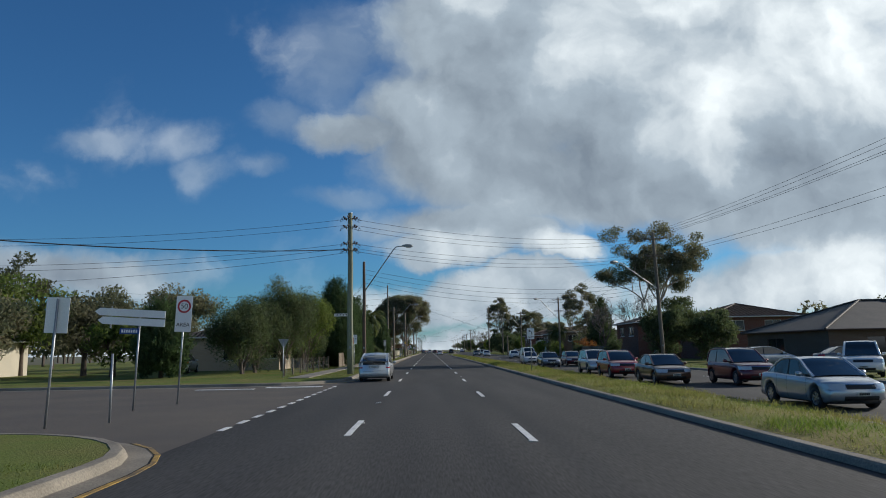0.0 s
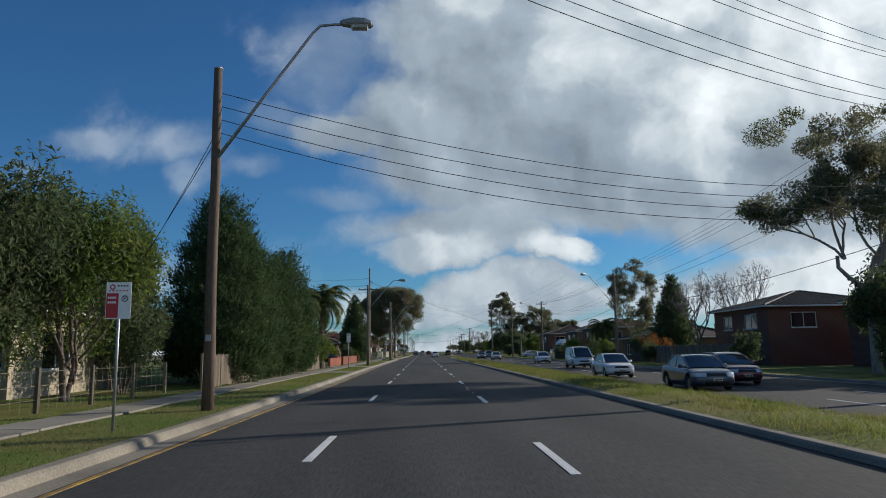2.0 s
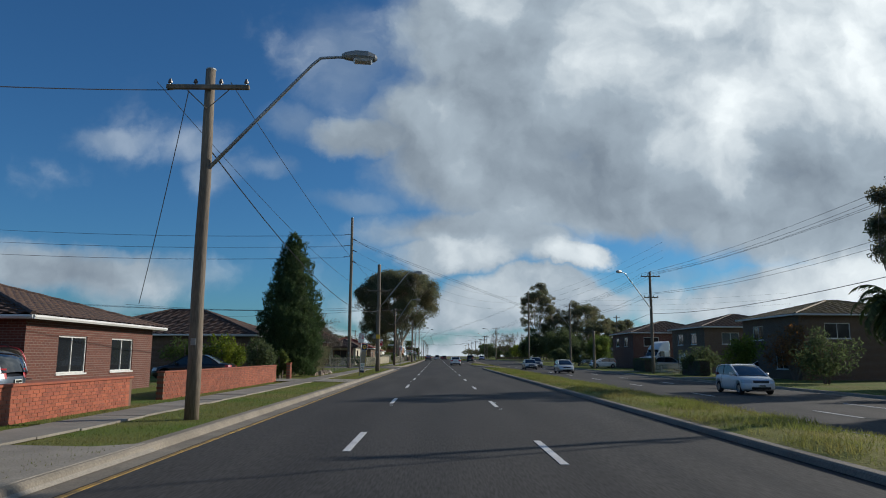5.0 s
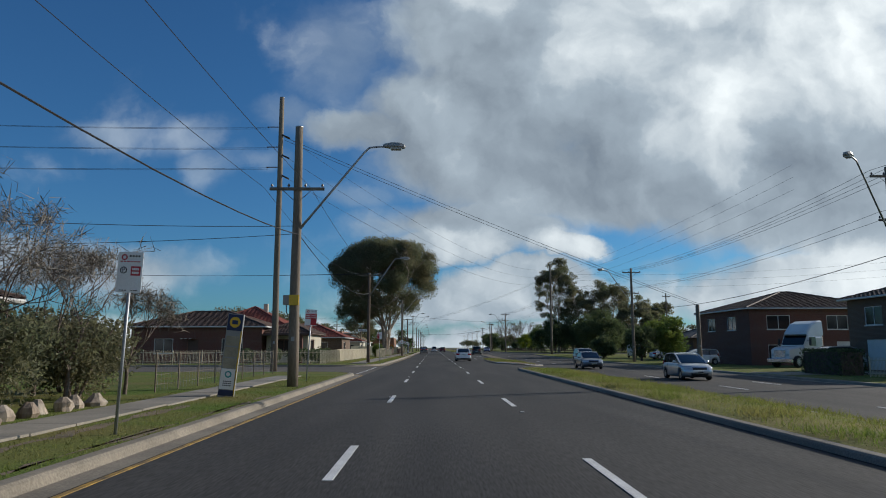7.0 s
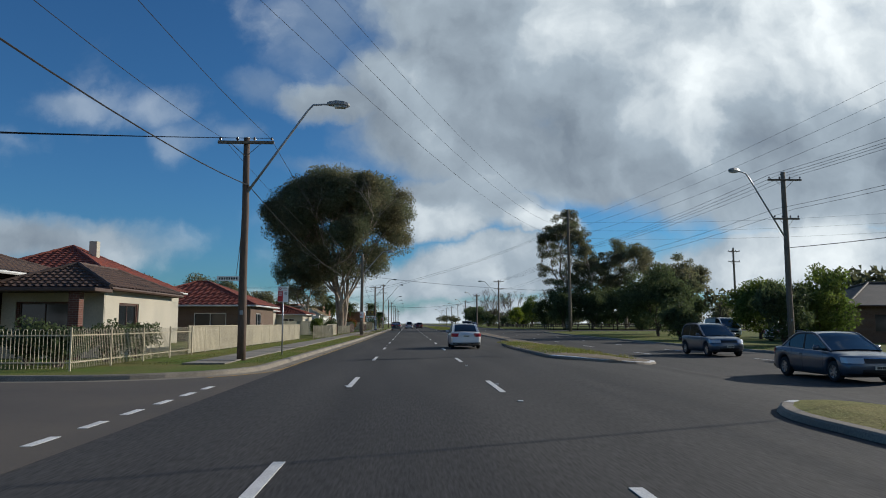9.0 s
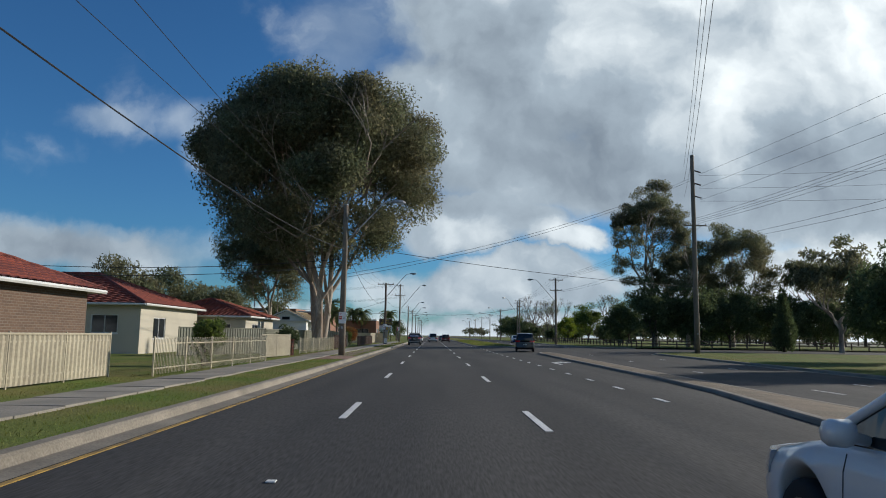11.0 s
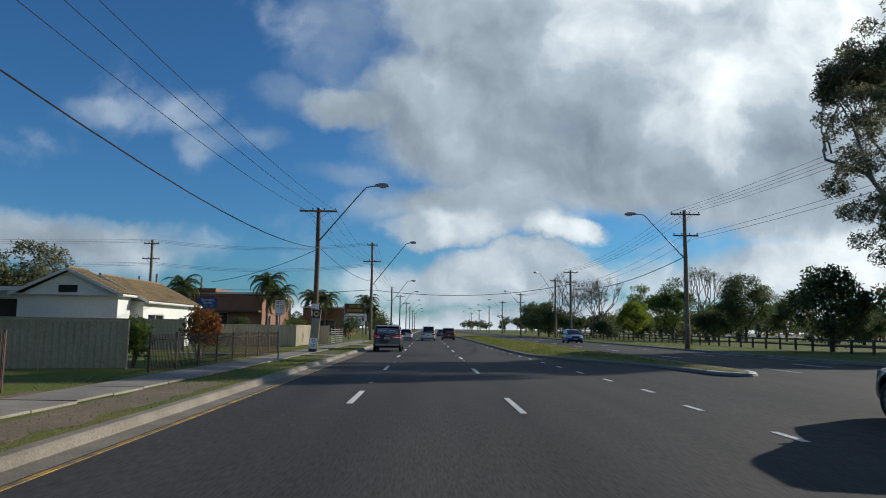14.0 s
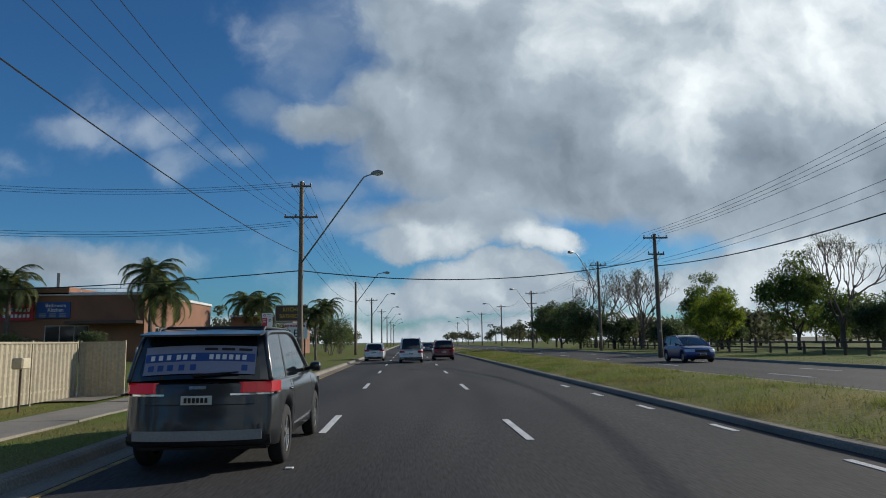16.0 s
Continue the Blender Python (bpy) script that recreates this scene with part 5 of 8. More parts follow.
    def lens(nm, inner, z0, z1, material, lb, y):
        for sg in (1, -1):
            sgy = 1 if y == 0 else -1
            outer = [(lerp(inner, hw * 0.9, k / 4), y - sgy * 0.01) for k in range(5)] + [(hw * (1 - 0.10 * (1 - e / 0.5) ** 2) + 0.008, y + sgy * e) for e in (0.02, 0.07, 0.13, 0.2, 0.28)]
            back = [(x - 0.05, yy + sgy * 0.03) for x, yy in reversed(outer)]
            q = Shape()
            q.rings([[bend(sg * x, yy, zz) for x, yy in outer] + [bend(sg * x, yy, zz) for x, yy in back] for zz in (z0, lerp(z0, z1, 0.5), z1)])
            part(nm, q, material, t, lb)
    if tail_kind == "wide":
        lens("tail_light", hw * 0.56, tz[0], tz[1], BRAKE if braking else TAIL, "red tail light", 0)
    else:
        lens("tail_light", hw * 0.74, tz[0], tz[0] + 0.075, TAIL, "red tail light", 0)
        lens("lamp_lens", hw * 0.74, tz[0] + 0.095, tz[1], CLEAR_LIGHT, "clear upper tail lamp lens", 0)
    lens("headlight", hw * 0.52, fz[0], fz[1], CLEAR_LIGHT, "clear glass headlight", L)
    gr = part("grille", patch(-hw * 0.46, hw * 0.46, fz[0] + 0.01, fz[1] - 0.03, 0.006, y=L), TRIM_BLACK, t)
    part("chrome_strip", patch(-hw * 0.46, hw * 0.46, fz[1] - 0.028, fz[1] - 0.008, 0.010, y=L), CHROME, gr)
    part("lower_grille", patch(-hw * 0.55, hw * 0.55, sill + 0.08, sill + 0.2, 0.006, y=L), TRIM_BLACK, t)
    if insert:
        part("bumper_insert", patch(-hw * 0.9, hw * 0.9, sill + 0.06, sill + 0.17, 0.006, n=12), insert, t)
    part("lid_seam", patch(-hw * 0.70, hw * 0.70, tz[0] - 0.145, tz[0] - 0.133, 0.004, n=12), TRIM_BLACK, t)
    for y, zz in ((0, trunk_z or tz[0] - 0.04), (L, sill + 0.26)):
        pl = part("number_plate", patch(-0.186, 0.186, zz - 0.054, zz + 0.054, 0.022, 0.012, 2, y), PLATE, t, "pale number plate")
        for k in range(6):
            part("marking", patch(-0.145 + k * 0.05, -0.145 + k * 0.05 + 0.03, zz - 0.03, zz + 0.03, 0.026, 0.004, 1, y, 1), BLACK_SIGN, pl)
    HUG[t.name] = patch
    return t


HUG = {}


def hatch(at, label, paint, group="oncoming traffic", **k):
    return car("hatchback", at, label, paint, 4.1, 1.72, 1.48, [(0, 0.86), (0.25, 0.95), (2.2, 0.96), (3.0, 0.92), (3.7, 0.82), (4.1, 0.66)], 0.9,
               [(0.08, 0.95), (0.28, 1.30), (0.55, 1.43), (1.4, 1.48), (2.0, 1.44), (2.6, 1.18), (3.1, 0.93)], (0.72, 3.28), 0.30, group=group, tail=(0.82, 1.08), rear_glass=(2, 2), trunk_z=0.74, glass_cut=[0.34], **k)


def sedan(at, label, paint, group="oncoming traffic", L=4.55, name="sedan", **k):
    return car(name, at, label, paint, L, 1.75, 1.43, [(0, 0.80), (0.1, 0.95), (0.8, 0.98), (2.4, 0.93), (3.3, 0.90), (L - 0.35, 0.78), (L, 0.60)], 0.9,
               [(0.75, 0.96), (1.15, 1.22), (1.55, 1.40), (2.1, 1.43), (2.55, 1.39), (3.0, 1.15), (3.45, 0.91)], (0.95, L - 0.9), 0.31, group=group, tail=(0.70, 0.90), rear_glass=(2, 2), trunk_z=0.74, glass_cut=[1.2], **k)


def wagon(at, label, paint, group="oncoming traffic", L=4.5, H=1.68, name="sport_utility_car", tail=(0.76, 0.93), **k):
    return car(name, at, label, paint, L, 1.82, H, [(0, 0.92), (0.15, 1.06), (2.6, 1.04), (3.3, 1.02), (L - 0.35, 0.92), (L, 0.72)], 0.9,
               [(0.06, 1.05), (0.22, 1.42), (0.5, H - 0.05), (1.4, H), (2.2, H - 0.04), (2.75, 1.34), (3.25, 1.04)], (0.82, L - 0.88), 0.35, sill=0.26, group=group, tail=tail, rear_glass=(2, 2), rails=True, front_h=(0.72, 0.88), trunk_z=0.70, **k)


def on(x, y, heading=0):
    """A pose on the road: heading 0 drives north, 180 comes towards the camera; y is the place of the end that faces south."""
    return pose(x, y, rise(x, y) + 0.004, 0, 0, heading)


# the silver hatchback in the kerb lane
LIFTBACK = car("liftback_car", on(-2.9, 36.0), "silver liftback car with a sloping rear window", SILVER, 4.45, 1.725, 1.49,
            [(0, 1.0), (0.10, 1.05), (0.6, 1.03), (2.2, 0.95), (3.3, 0.90), (4.0, 0.78), (4.45, 0.60)], 0.9,
            [(0.10, 1.07), (0.50, 1.22), (0.95, 1.365), (1.4, 1.45), (2.0, 1.49), (2.6, 1.43), (3.2, 1.18), (3.85, 0.88)], (0.80, 3.50), 0.315, rear_glass=(2, 2), group="", tail=(0.70, 1.0), tail_kind="narrow", trunk_z=0.78,
            glass_cut=[0.98], style=7, insert=GREY_PANEL, rear=[(0.2, 0.14), (0.3, 0.03), (0.45, 0.0), (0.60, 0.02), (0.66, 0.07), (0.85, 0.10), (1.0, 0.15), (1.06, 0.10)])
hug = HUG[LIFTBACK.name]
part("lower_rear_window", hug(-0.60, 0.60, 0.885, 1.02, 0.008, n=12), CAR_GLASS, LIFTBACK)
part("spoiler", hug(-0.60, 0.60, 1.025, 1.06, 0.03, 0.08, 12), SILVER, LIFTBACK)
part("plate_recess", hug(-0.27, 0.27, 0.715, 0.85, 0.014, n=12, rows_n=8), GREY_PANEL, LIFTBACK)
part("garnish", hug(-0.33, 0.33, 0.85, 0.872, 0.02, n=4), SILVER, LIFTBACK)
q = Shape()
q.tube([(-0.06 * math.cos(a), 0.075, 0.905 + 0.04 * math.sin(a)) for a in [k * math.pi / 8 for k in range(17)]], 0.007, 5)
part("badge", q, CHROME, LIFTBACK)
q = Shape()
q.tube([(0, 1.28, 1.46), (0, 1.22, 1.55)], [0.012, 0.006], 6)
part("aerial", q, TRIM_BLACK, LIFTBACK)

# the dark four-wheel drive in the kerb lane
OFF_ROADER = car("four_wheel_drive", on(-2.6, 319.9), "dark graphite four-wheel drive with sign-written rear window", GRAPHITE, 4.82, 1.94, 1.74,
           [(0, 1.08), (0.10, 1.13), (2.8, 1.11), (3.5, 1.10), (4.4, 1.04), (4.82, 0.85)], 0.9,
           [(0.06, 1.12), (0.20, 1.45), (0.42, 1.69), (1.3, 1.74), (2.4, 1.71), (2.95, 1.42), (3.45, 1.12)], (0.95, 3.86), 0.385, sill=0.30, rear_glass=(2, 2), group="", tail=(0.98, 1.11), rails=True, trunk_z=0.90, front_h=(0.80, 0.98),
           style=5, braking=True)
hug = HUG[OFF_ROADER.name]
for sg in (-1, 1):
    part("chrome_strip", hug(*sorted((sg * 0.40, sg * 0.86)), 0.952, 0.975, 0.014, n=6), CHROME, OFF_ROADER)
q = Shape()
q.rings([[(x, plan_pull(x, 0.02, 0.97) + dy, z) for dy, z in ((0.0, 1.675), (0.0, 1.70), (0.34, 1.745), (0.34, 1.70))] for x in (-0.74, -0.6, -0.3, 0, 0.3, 0.6, 0.74)])
part("spoiler", q, GRAPHITE, OFF_ROADER)


def on_glass(z0, z1, x0, x1, off=0.012):
    """A film on the sloping rear glass."""
    s, n = Shape(), 8
    rings = []
    for z in (z0, z1):
        y = lerp(0.06, 0.20, (z - 1.12) / 0.33)
        xs = [lerp(x0, x1, k / n) for k in range(n + 1)]
        row = [(x, plan_pull(x, y, 0.97) - off - 0.012, z + 0.035 * (1 - (x / 0.8) ** 2)) for x in xs]
        rings.append(row + [(x, y_ + 0.006, z_) for x, y_, z_ in reversed(row)])
    return s.rings(rings)


stick = part("window_sticker", on_glass(1.19, 1.53, -0.68, 0.68, 0.02), FILM, OFF_ROADER, "white sign film with lettering on the rear window")
part("band", on_glass(1.34, 1.44, -0.67, 0.67, 0.03), BLUE_SIGN, stick)
for x in (-0.6, -0.5, -0.4, -0.28, -0.2, -0.1, 0.12, 0.2, 0.28, 0.36, 0.44, 0.52):
    part("marking", on_glass(1.36, 1.42, x, x + 0.05, 0.04), WHITE_SIGN, stick)
for x in (-0.62, -0.5, -0.38, -0.24, -0.10, 0.52):
    part("marking", on_glass(1.23, 1.30, x, x + 0.07, 0.03), BLUE_SIGN, stick)
for x in (0.05, 0.26, 0.47):
    part("marking", on_glass(1.47, 1.50, x, x + 0.16, 0.03), BLACK_SIGN, stick)
q = Shape()
q.tube([(-0.05, 0.03, 1.20), (0.5, 0.04, 1.235)], [0.018, 0.01], 6)
part("wiper", q, TRIM_BLACK, OFF_ROADER)
part("badge", hug(-0.10, 0.10, 1.03, 1.07, 0.012, n=4), CHROME, OFF_ROADER)
for y in (0.9, 2.2):
    q = Shape()
    q.tube([(-0.66, y, 1.80), (0.66, y, 1.80)], 0.02, 6)
    part("roof_bar", q, DARK_STEEL, OFF_ROADER)
part("lower_bumper", hug(-0.78, 0.78, 0.42, 0.54, 0.02, n=16, rows_n=4), GREY_PANEL, OFF_ROADER)

# traffic going north
sedan(on(3.25, 216.0), "white saloon with a boot spoiler in the median lane", WHITE_P, "", name="sedan")
wagon(on(0.2, 364.5), "white people mover seen from behind", WHITE_P, "", L=4.7, H=1.85, name="people_mover")
wagon(on(3.0, 371.0), "dark red sport utility car in the median lane", MAROON, "", L=4.5, H=1.68)
hatch(on(-2.9, 371.5), "white hatchback in the kerb lane", WHITE_P, "")
hatch(on(-0.2, 398.0), "silver hatchback far along the road", SILVER, "")
sedan(on(2.8, 412.0), "dark saloon far along the road", SLATE, "")
wagon(pose(8.75, 281.6, rise(8.6, 281.6) + 0.004, 0, 0, -7), "black sport utility car turning through the median gap", BLACK_P, "", L=4.7, H=1.74, tail=(0.92, 1.10))

# oncoming traffic (the nose faces south)
def toward(x, y, L):
    return pose(x, y + L, rise(x, y) + 0.004, 0, 0, 180)


sedan(toward(12.0, 17.2, 4.55), "silver-blue saloon coming along the far carriageway", SILVER)
sedan(toward(12.1, 32.2, 4.55), "dark bronze saloon with its headlights catching the sun", BRONZE)
wagon(toward(15.1, 29.6, 4.5), "maroon four-wheel drive in the outer lane", MAROON)
wagon(toward(11.9, 40.0, 4.4), "bright red sport utility car", RED_P, L=4.4, H=1.62)
wagon(toward(12.2, 47.4, 4.4), "silver sport utility car with a roof box", SILVER, L=4.4, H=1.66)
sedan(toward(11.9, 66.0, 4.55), "dark blue saloon on the far carriageway", SLATE)
hatch(toward(15.0, 70.0, 4.1), "dark red hatchback in the outer lane", MAROON)
sedan(toward(12.0, 80.0, 4.55), "white saloon on the far carriageway", WHITE_P)
hatch(toward(16.2, 131.0, 4.1), "white hatchback on the far carriageway", WHITE_P)
hatch(toward(14.4, 174.0, 4.1), "silver hatchback with clear headlights", SILVER)
sedan(toward(13.2, 194.4, 4.55), "slate grey saloon passing the median gap", SLATE)
wagon(toward(16.3, 210.4, 4.5), "slate grey sport utility car passing the median gap", SLATE)
hatch(toward(16.2, 349.5, 4.0), "small bright blue hatchback", BLUE_P)


def van(at, label, paint):
    t = car("van", at, label, paint, 4.9, 1.9, 1.96, [(0, 0.96), (0.1, 1.12), (3.6, 1.10), (4.4, 1.02), (4.9, 0.78)], 0.9,
            [(0.03, 1.12), (0.08, 1.7), (0.25, 1.93), (1.6, 1.96), (3.1, 1.92), (3.8, 1.5), (4.5, 1.04)], (0.95, 3.75), 0.33, sill=0.25, group="oncoming traffic", tail=(0.8, 1.1), rear_glass=(2, 2), trunk_z=0.7, category="van")
    for sg in (1, -1):
        q = Shape()
        q.add([(sg * 0.875, 0.2, 1.06), (sg * 0.875, 2.6, 1.06), (sg * 0.745, 2.5, 1.90), (sg * 0.745, 0.3, 1.90)], [(0, 1, 2, 3) if sg > 0 else (3, 2, 1, 0)])
        part("side_panel", q, paint, t)


van(toward(15.0, 102.8, 4.9), "white delivery van on the far carriageway", WHITE_P)

# parked cars
wagon(pose(23.5, 36.0, -0.08, 0, 0, 150), "white four-wheel drive parked on a driveway", WHITE_P, "parked cars", L=4.6, H=1.75)
sedan(pose(23.0, 27.0, -0.08, 0, 0, 165), "pale saloon parked on a driveway", SILVER, "parked cars")
sedan(pose(27.5, 48.0, -0.08, 0, 0, -95), "dark saloon parked before a house", SLATE, "parked cars")
hatch(pose(24.5, 52.5, -0.08, 0, 0, -90), "silver hatchback parked before a house", SILVER, "parked cars")
sedan(pose(-15.5, 110.5, 0.145, 0, 0, -85), "white saloon parked in a driveway", WHITE_P, "parked cars")
hatch(pose(-11.0, 114.5, 0.145, 0, 0, 95), "dark hatchback parked behind a brick wall", SLATE, "parked cars")
wagon(pose(-12.5, 117.0, 0.145, 0, 0, 95), "red sport utility car parked behind a brick wall", RED_P, "parked cars")
sedan(pose(-11.2, 135.4, 0.145, 0, 0, 92), "black saloon parked behind a brick wall", BLACK_P, "parked cars")
hatch(pose(-12.6, 153.6, 0.145, 0, 0, 80), "bright red hatchback parked among shrubs", RED_P, "parked cars")
hatch(pose(-19.6, 53.5, 0.145, 0, 0, 5), "silver hatchback parked beside a house", SILVER, "parked cars")
sedan(pose(26.5, 158.0, -0.08, 0, 0, -90), "white saloon parked before a house", WHITE_P, "parked cars")
wagon(pose(27.5, 186.0, -0.08, 0, 0, -90), "silver four-wheel drive parked before a house", SILVER, "parked cars")
hatch(pose(27.0, 203.0, -0.08, 0, 0, 100), "white hatchback parked before a house", WHITE_P, "parked cars")
sedan(pose(29.5, 232.0, -0.05, 0, 0, -80), "silver saloon parked under trees", SILVER, "parked cars")
van(pose(31.0, 246.0, 0.0, 0, 0, 180), "white van parked under trees", WHITE_P)

# ---- poles, lamps, wires ----
def street_lamp_parts(t, base, tip, mat_arm=GALV):
    """A bent outreach arm from base up to tip, with a flat lantern at its end (points local to the pole)."""
    a, b = Vector(base), Vector(tip)
    flat = Vector((b.x - a.x, b.y - a.y, 0)).normalized()
    knee = b - flat * 0.75 - Vector((0, 0, 0.10))
    s = Shape()
    s.tube([a, a.lerp(knee, 0.5), knee - (knee - a).normalized() * 0.2, knee + Vector((0, 0, 0.05)) + flat * 0.08, b - flat * 0.25, b], [0.05, 0.045, 0.04, 0.038, 0.036, 0.034], 8)
    part("lamp_arm", s, mat_arm, t, smooth=True)
    h = Shape()
    side = Vector((-flat.y, flat.x, 0))
    rings = []
    for d, w, z0, z1 in ((-0.15, 0.05, 0.0, 0.08), (-0.05, 0.11, -0.03, 0.12), (0.2, 0.17, -0.05, 0.16), (0.5, 0.18, -0.06, 0.15), (0.68, 0.12, -0.05, 0.09), (0.74, 0.05, -0.02, 0.04)):
        c = b + flat * d
        rings.append([c + side * w * q + Vector((0, 0, z)) for q, z in ((-1, lerp(z0, z1, 0.3)), (-0.7, z0), (0.7, z0), (1, lerp(z0, z1, 0.3)), (0.7, z1), (-0.7, z1))])
    h.rings(rings)
    head = part("lamp_head", h, GREY_PANEL, t, "grey street lantern", smooth=False)
    g = Shape()
    c = b + flat * 0.38
    g.rings([[c + side * w * q + flat * e * l + Vector((0, 0, z)) for q, e in ((-1, -1), (1, -1), (1, 1), (-1, 1))] for w, l, z in ((0.15, 0.24, -0.05), (0.12, 0.2, -0.11), (0.07, 0.12, -0.125))])
    part("diffuser", g, LENS, head)


def crossarm(t, z, length, along="x", pins=4, drop=False, offset=0.0, mat_arm=TIMBER):
    s = Shape()
    hl = length / 2
    s.box(offset - hl, offset + hl, -0.20, -0.10, z - 0.055, z + 0.055, 0, 0.01)
    s.tube([(offset - hl * 0.55, -0.15, z - 0.03), (0, -0.15, z - 0.55)], 0.012, 4)
    s.tube([(offset + hl * 0.55, -0.15, z - 0.03), (0, -0.15, z - 0.55)], 0.012, 4)
    arm = part("crossarm", s, mat_arm, t)
    for k in range(pins):
        x = offset - hl * 0.92 + 2 * hl * 0.92 * k / (pins - 1)
        q = Shape()
        q.tube([(x, -0.15, z + 0.05), (x, -0.15, z + 0.09), (x, -0.15, z + 0.10), (x, -0.15, z + 0.15), (x, -0.15, z + 0.155), (x, -0.15, z + 0.20)], [0.015, 0.015, 0.055, 0.05, 0.035, 0.03], 8)
        part("insulator", q, PORCELAIN, arm)


def pole(x, y, h, label, wood=TIMBER, r=0.15, arms=(), lamp=None, z=None, group="power poles", lean=0.0, name="power_pole", steps_on=False):
    base = rise(x, y) + 0.12 if z is None else z
    t = thing(name, pose(x, y, base, 0, lean, 0), label, "utility pole", group)
    s = Shape()
    n = 6
    s.tube([(0.012 * math.sin(k * 2.0), 0.012 * math.cos(k * 1.3), -0.3 if k == 0 else h * k / n) for k in range(n + 1)], [lerp(r * 1.12, r * 0.78, k / n) for k in range(n + 1)], 12)
    part("shaft", s, wood, t, smooth=True)
    for a in arms:
        crossarm(t, *a[:1], **a[1]) if isinstance(a[1], dict) else crossarm(t, a[0], a[1])
    if lamp:
        start, tip = lamp
        street_lamp_parts(t, (0.0, -0.05, start), (tip[0] - x, tip[1] - y, tip[2] - base))
    c = Shape()
    c.tube([(0, 0, h - 0.01), (0, 0, h + 0.02)], r * 0.82, 10)
    part("cap", c, GALV, t)
    q = Shape()
    q.box(-0.06, 0.06, -r * 1.1, -r * 0.98, 1.7, 1.86, 0, 0.004)
    part("tag", q, GALV, t)
    return t


def cluster(t, z, r=0.15):
    """Short brackets with shackle insulators and looped jumper leads round the pole's top."""
    for a in range(6):
        an = a * math.pi / 3 + 0.3
        d = Vector((math.cos(an), math.sin(an), 0))
        q = Shape()
        q.tube([d * r * 0.8 + Vector((0, 0, z)), d * 0.42 + Vector((0, 0, z + 0.06))], 0.02, 5)
        br = part("bracket", q, GALV, t)
        k = Shape()
        k.tube([d * 0.36 + Vector((0, 0, z - 0.02)), d * 0.40 + Vector((0, 0, z + 0.02)), d * 0.44 + Vector((0, 0, z + 0.12)), d * 0.5 + Vector((0, 0, z + 0.14))], [0.03, 0.06, 0.06, 0.03], 7)
        part("insulator", k, PORCELAIN, br)
        w = Shape()
        e = Vector((math.cos(an + 0.9), math.sin(an + 0.9), 0))
        w.tube([d * 0.5 + Vector((0, 0, z + 0.1)), (d + e) * 0.42 + Vector((0, 0, z - 0.18)), e * 0.6 + Vector((0, 0, z + 0.05))], 0.012, 4)
        part("jumper_lead", w, WIRE, br)


A = pole(-5.2, 45.3, 10.9, "tall grey-green timber power pole with wire clusters", GREEN_TIMBER, 0.19)
for zc in (10.5, 9.9, 8.75, 8.3):
    cluster(A, zc)
B = pole(-5.2, 55.5, 8.8, "brown timber pole carrying a street lamp", BROWN_TIMBER, 0.14, lamp=(6.3, (-1.9, 55.6, 10.2)))
C = pole(-5.6, 112.0, 8.4, "timber pole with a crossarm and street lamp", TIMBER, 0.15, arms=[(7.9, 2.0)], lamp=(5.8, (-2.3, 112.3, 9.0)))
D = pole(-5.5, 161.8, 10.0, "weathered timber pole with crossarm, street lamp and switch box", TIMBER, 0.19, arms=[(7.5, 2.1)], lamp=(5.8, (-2.1, 162.0, 9.4)))
q = Shape()
q.box(-0.42, -0.17, -0.15, 0.1, 3.05, 3.42, 0, 0.02)
part("switch_box", q, GREY_PANEL, D)
q = Shape()
q.box(-0.17, 0.2, -0.26, -0.19, 3.03, 3.42, 0, 0.01)
part("warning_plate", q, YELLOW_SIGN, D)
q = Shape()
q.tube([(-0.3, -0.05, 3.05), (-0.28, -0.1, 2.8), (-0.2, -0.12, 2.6)], 0.02, 5)
part("conduit", q, DARK_STEEL, D)
TALL = pole(-10.6, 181.5, 18.4, "very tall slim timber transmission pole on a corner", TIMBER, 0.2)
for zc in (16.3, 14.9, 13.5):
    q = Shape()
    q.tube([(-0.9, -0.05, zc), (0.0, -0.05, zc)], 0.035, 6)
    part("insulator", q, PORCELAIN, TALL)
    q = Shape()
    q.tube([(0.0, -0.05, zc - 0.5), (0.62, -0.05, zc - 0.8)], 0.06, 6)
    part("insulator", q, PORCELAIN, TALL)
E_ = pole(-6.3, 201.5, 8.4, "dark timber pole with a crossarm and street lamp", BROWN_TIMBER, 0.15, arms=[(8.2, 2.1)], lamp=(6.2, (-3.2, 201.9, 10.0)))
G = pole(-5.7, 260.2, 9.7, "pale grey timber pole with a street lamp arm", TIMBER, 0.19, lamp=(7.2, (-2.6, 261.5, 10.3)))
H = pole(-6.7, 315.6, 8.7, "timber pole with a crossarm and street lamp", BROWN_TIMBER, 0.16, arms=[(8.5, 2.3)], lamp=(6.6, (-3.1, 314.8, 10.1)))
I = pole(-6.4, 353.3, 11.2, "grey timber pole with two crossarms and a street lamp", TIMBER, 0.16, arms=[(10.9, 1.2), (9.0, 2.0)], lamp=(6.2, (-1.9, 349.6, 10.9)))
J = pole(-6.2, 395.0, 8.6, "timber pole with a street lamp", TIMBER, 0.15, lamp=(6.0, (-2.8, 394.0, 9.7)))
K = pole(-6.2, 432.0, 9.0, "timber pole with a street lamp", TIMBER, 0.15, arms=[(8.6, 2.0)], lamp=(6.0, (-2.8, 432.0, 9.8)))
for yy in (478, 520, 566, 615):
    pole(-6.2, yy, 9.2, "distant timber pole with a street lamp", TIMBER, 0.15, arms=[(8.6, 2.0)], lamp=(6.0, (-2.8, yy, 9.8)))
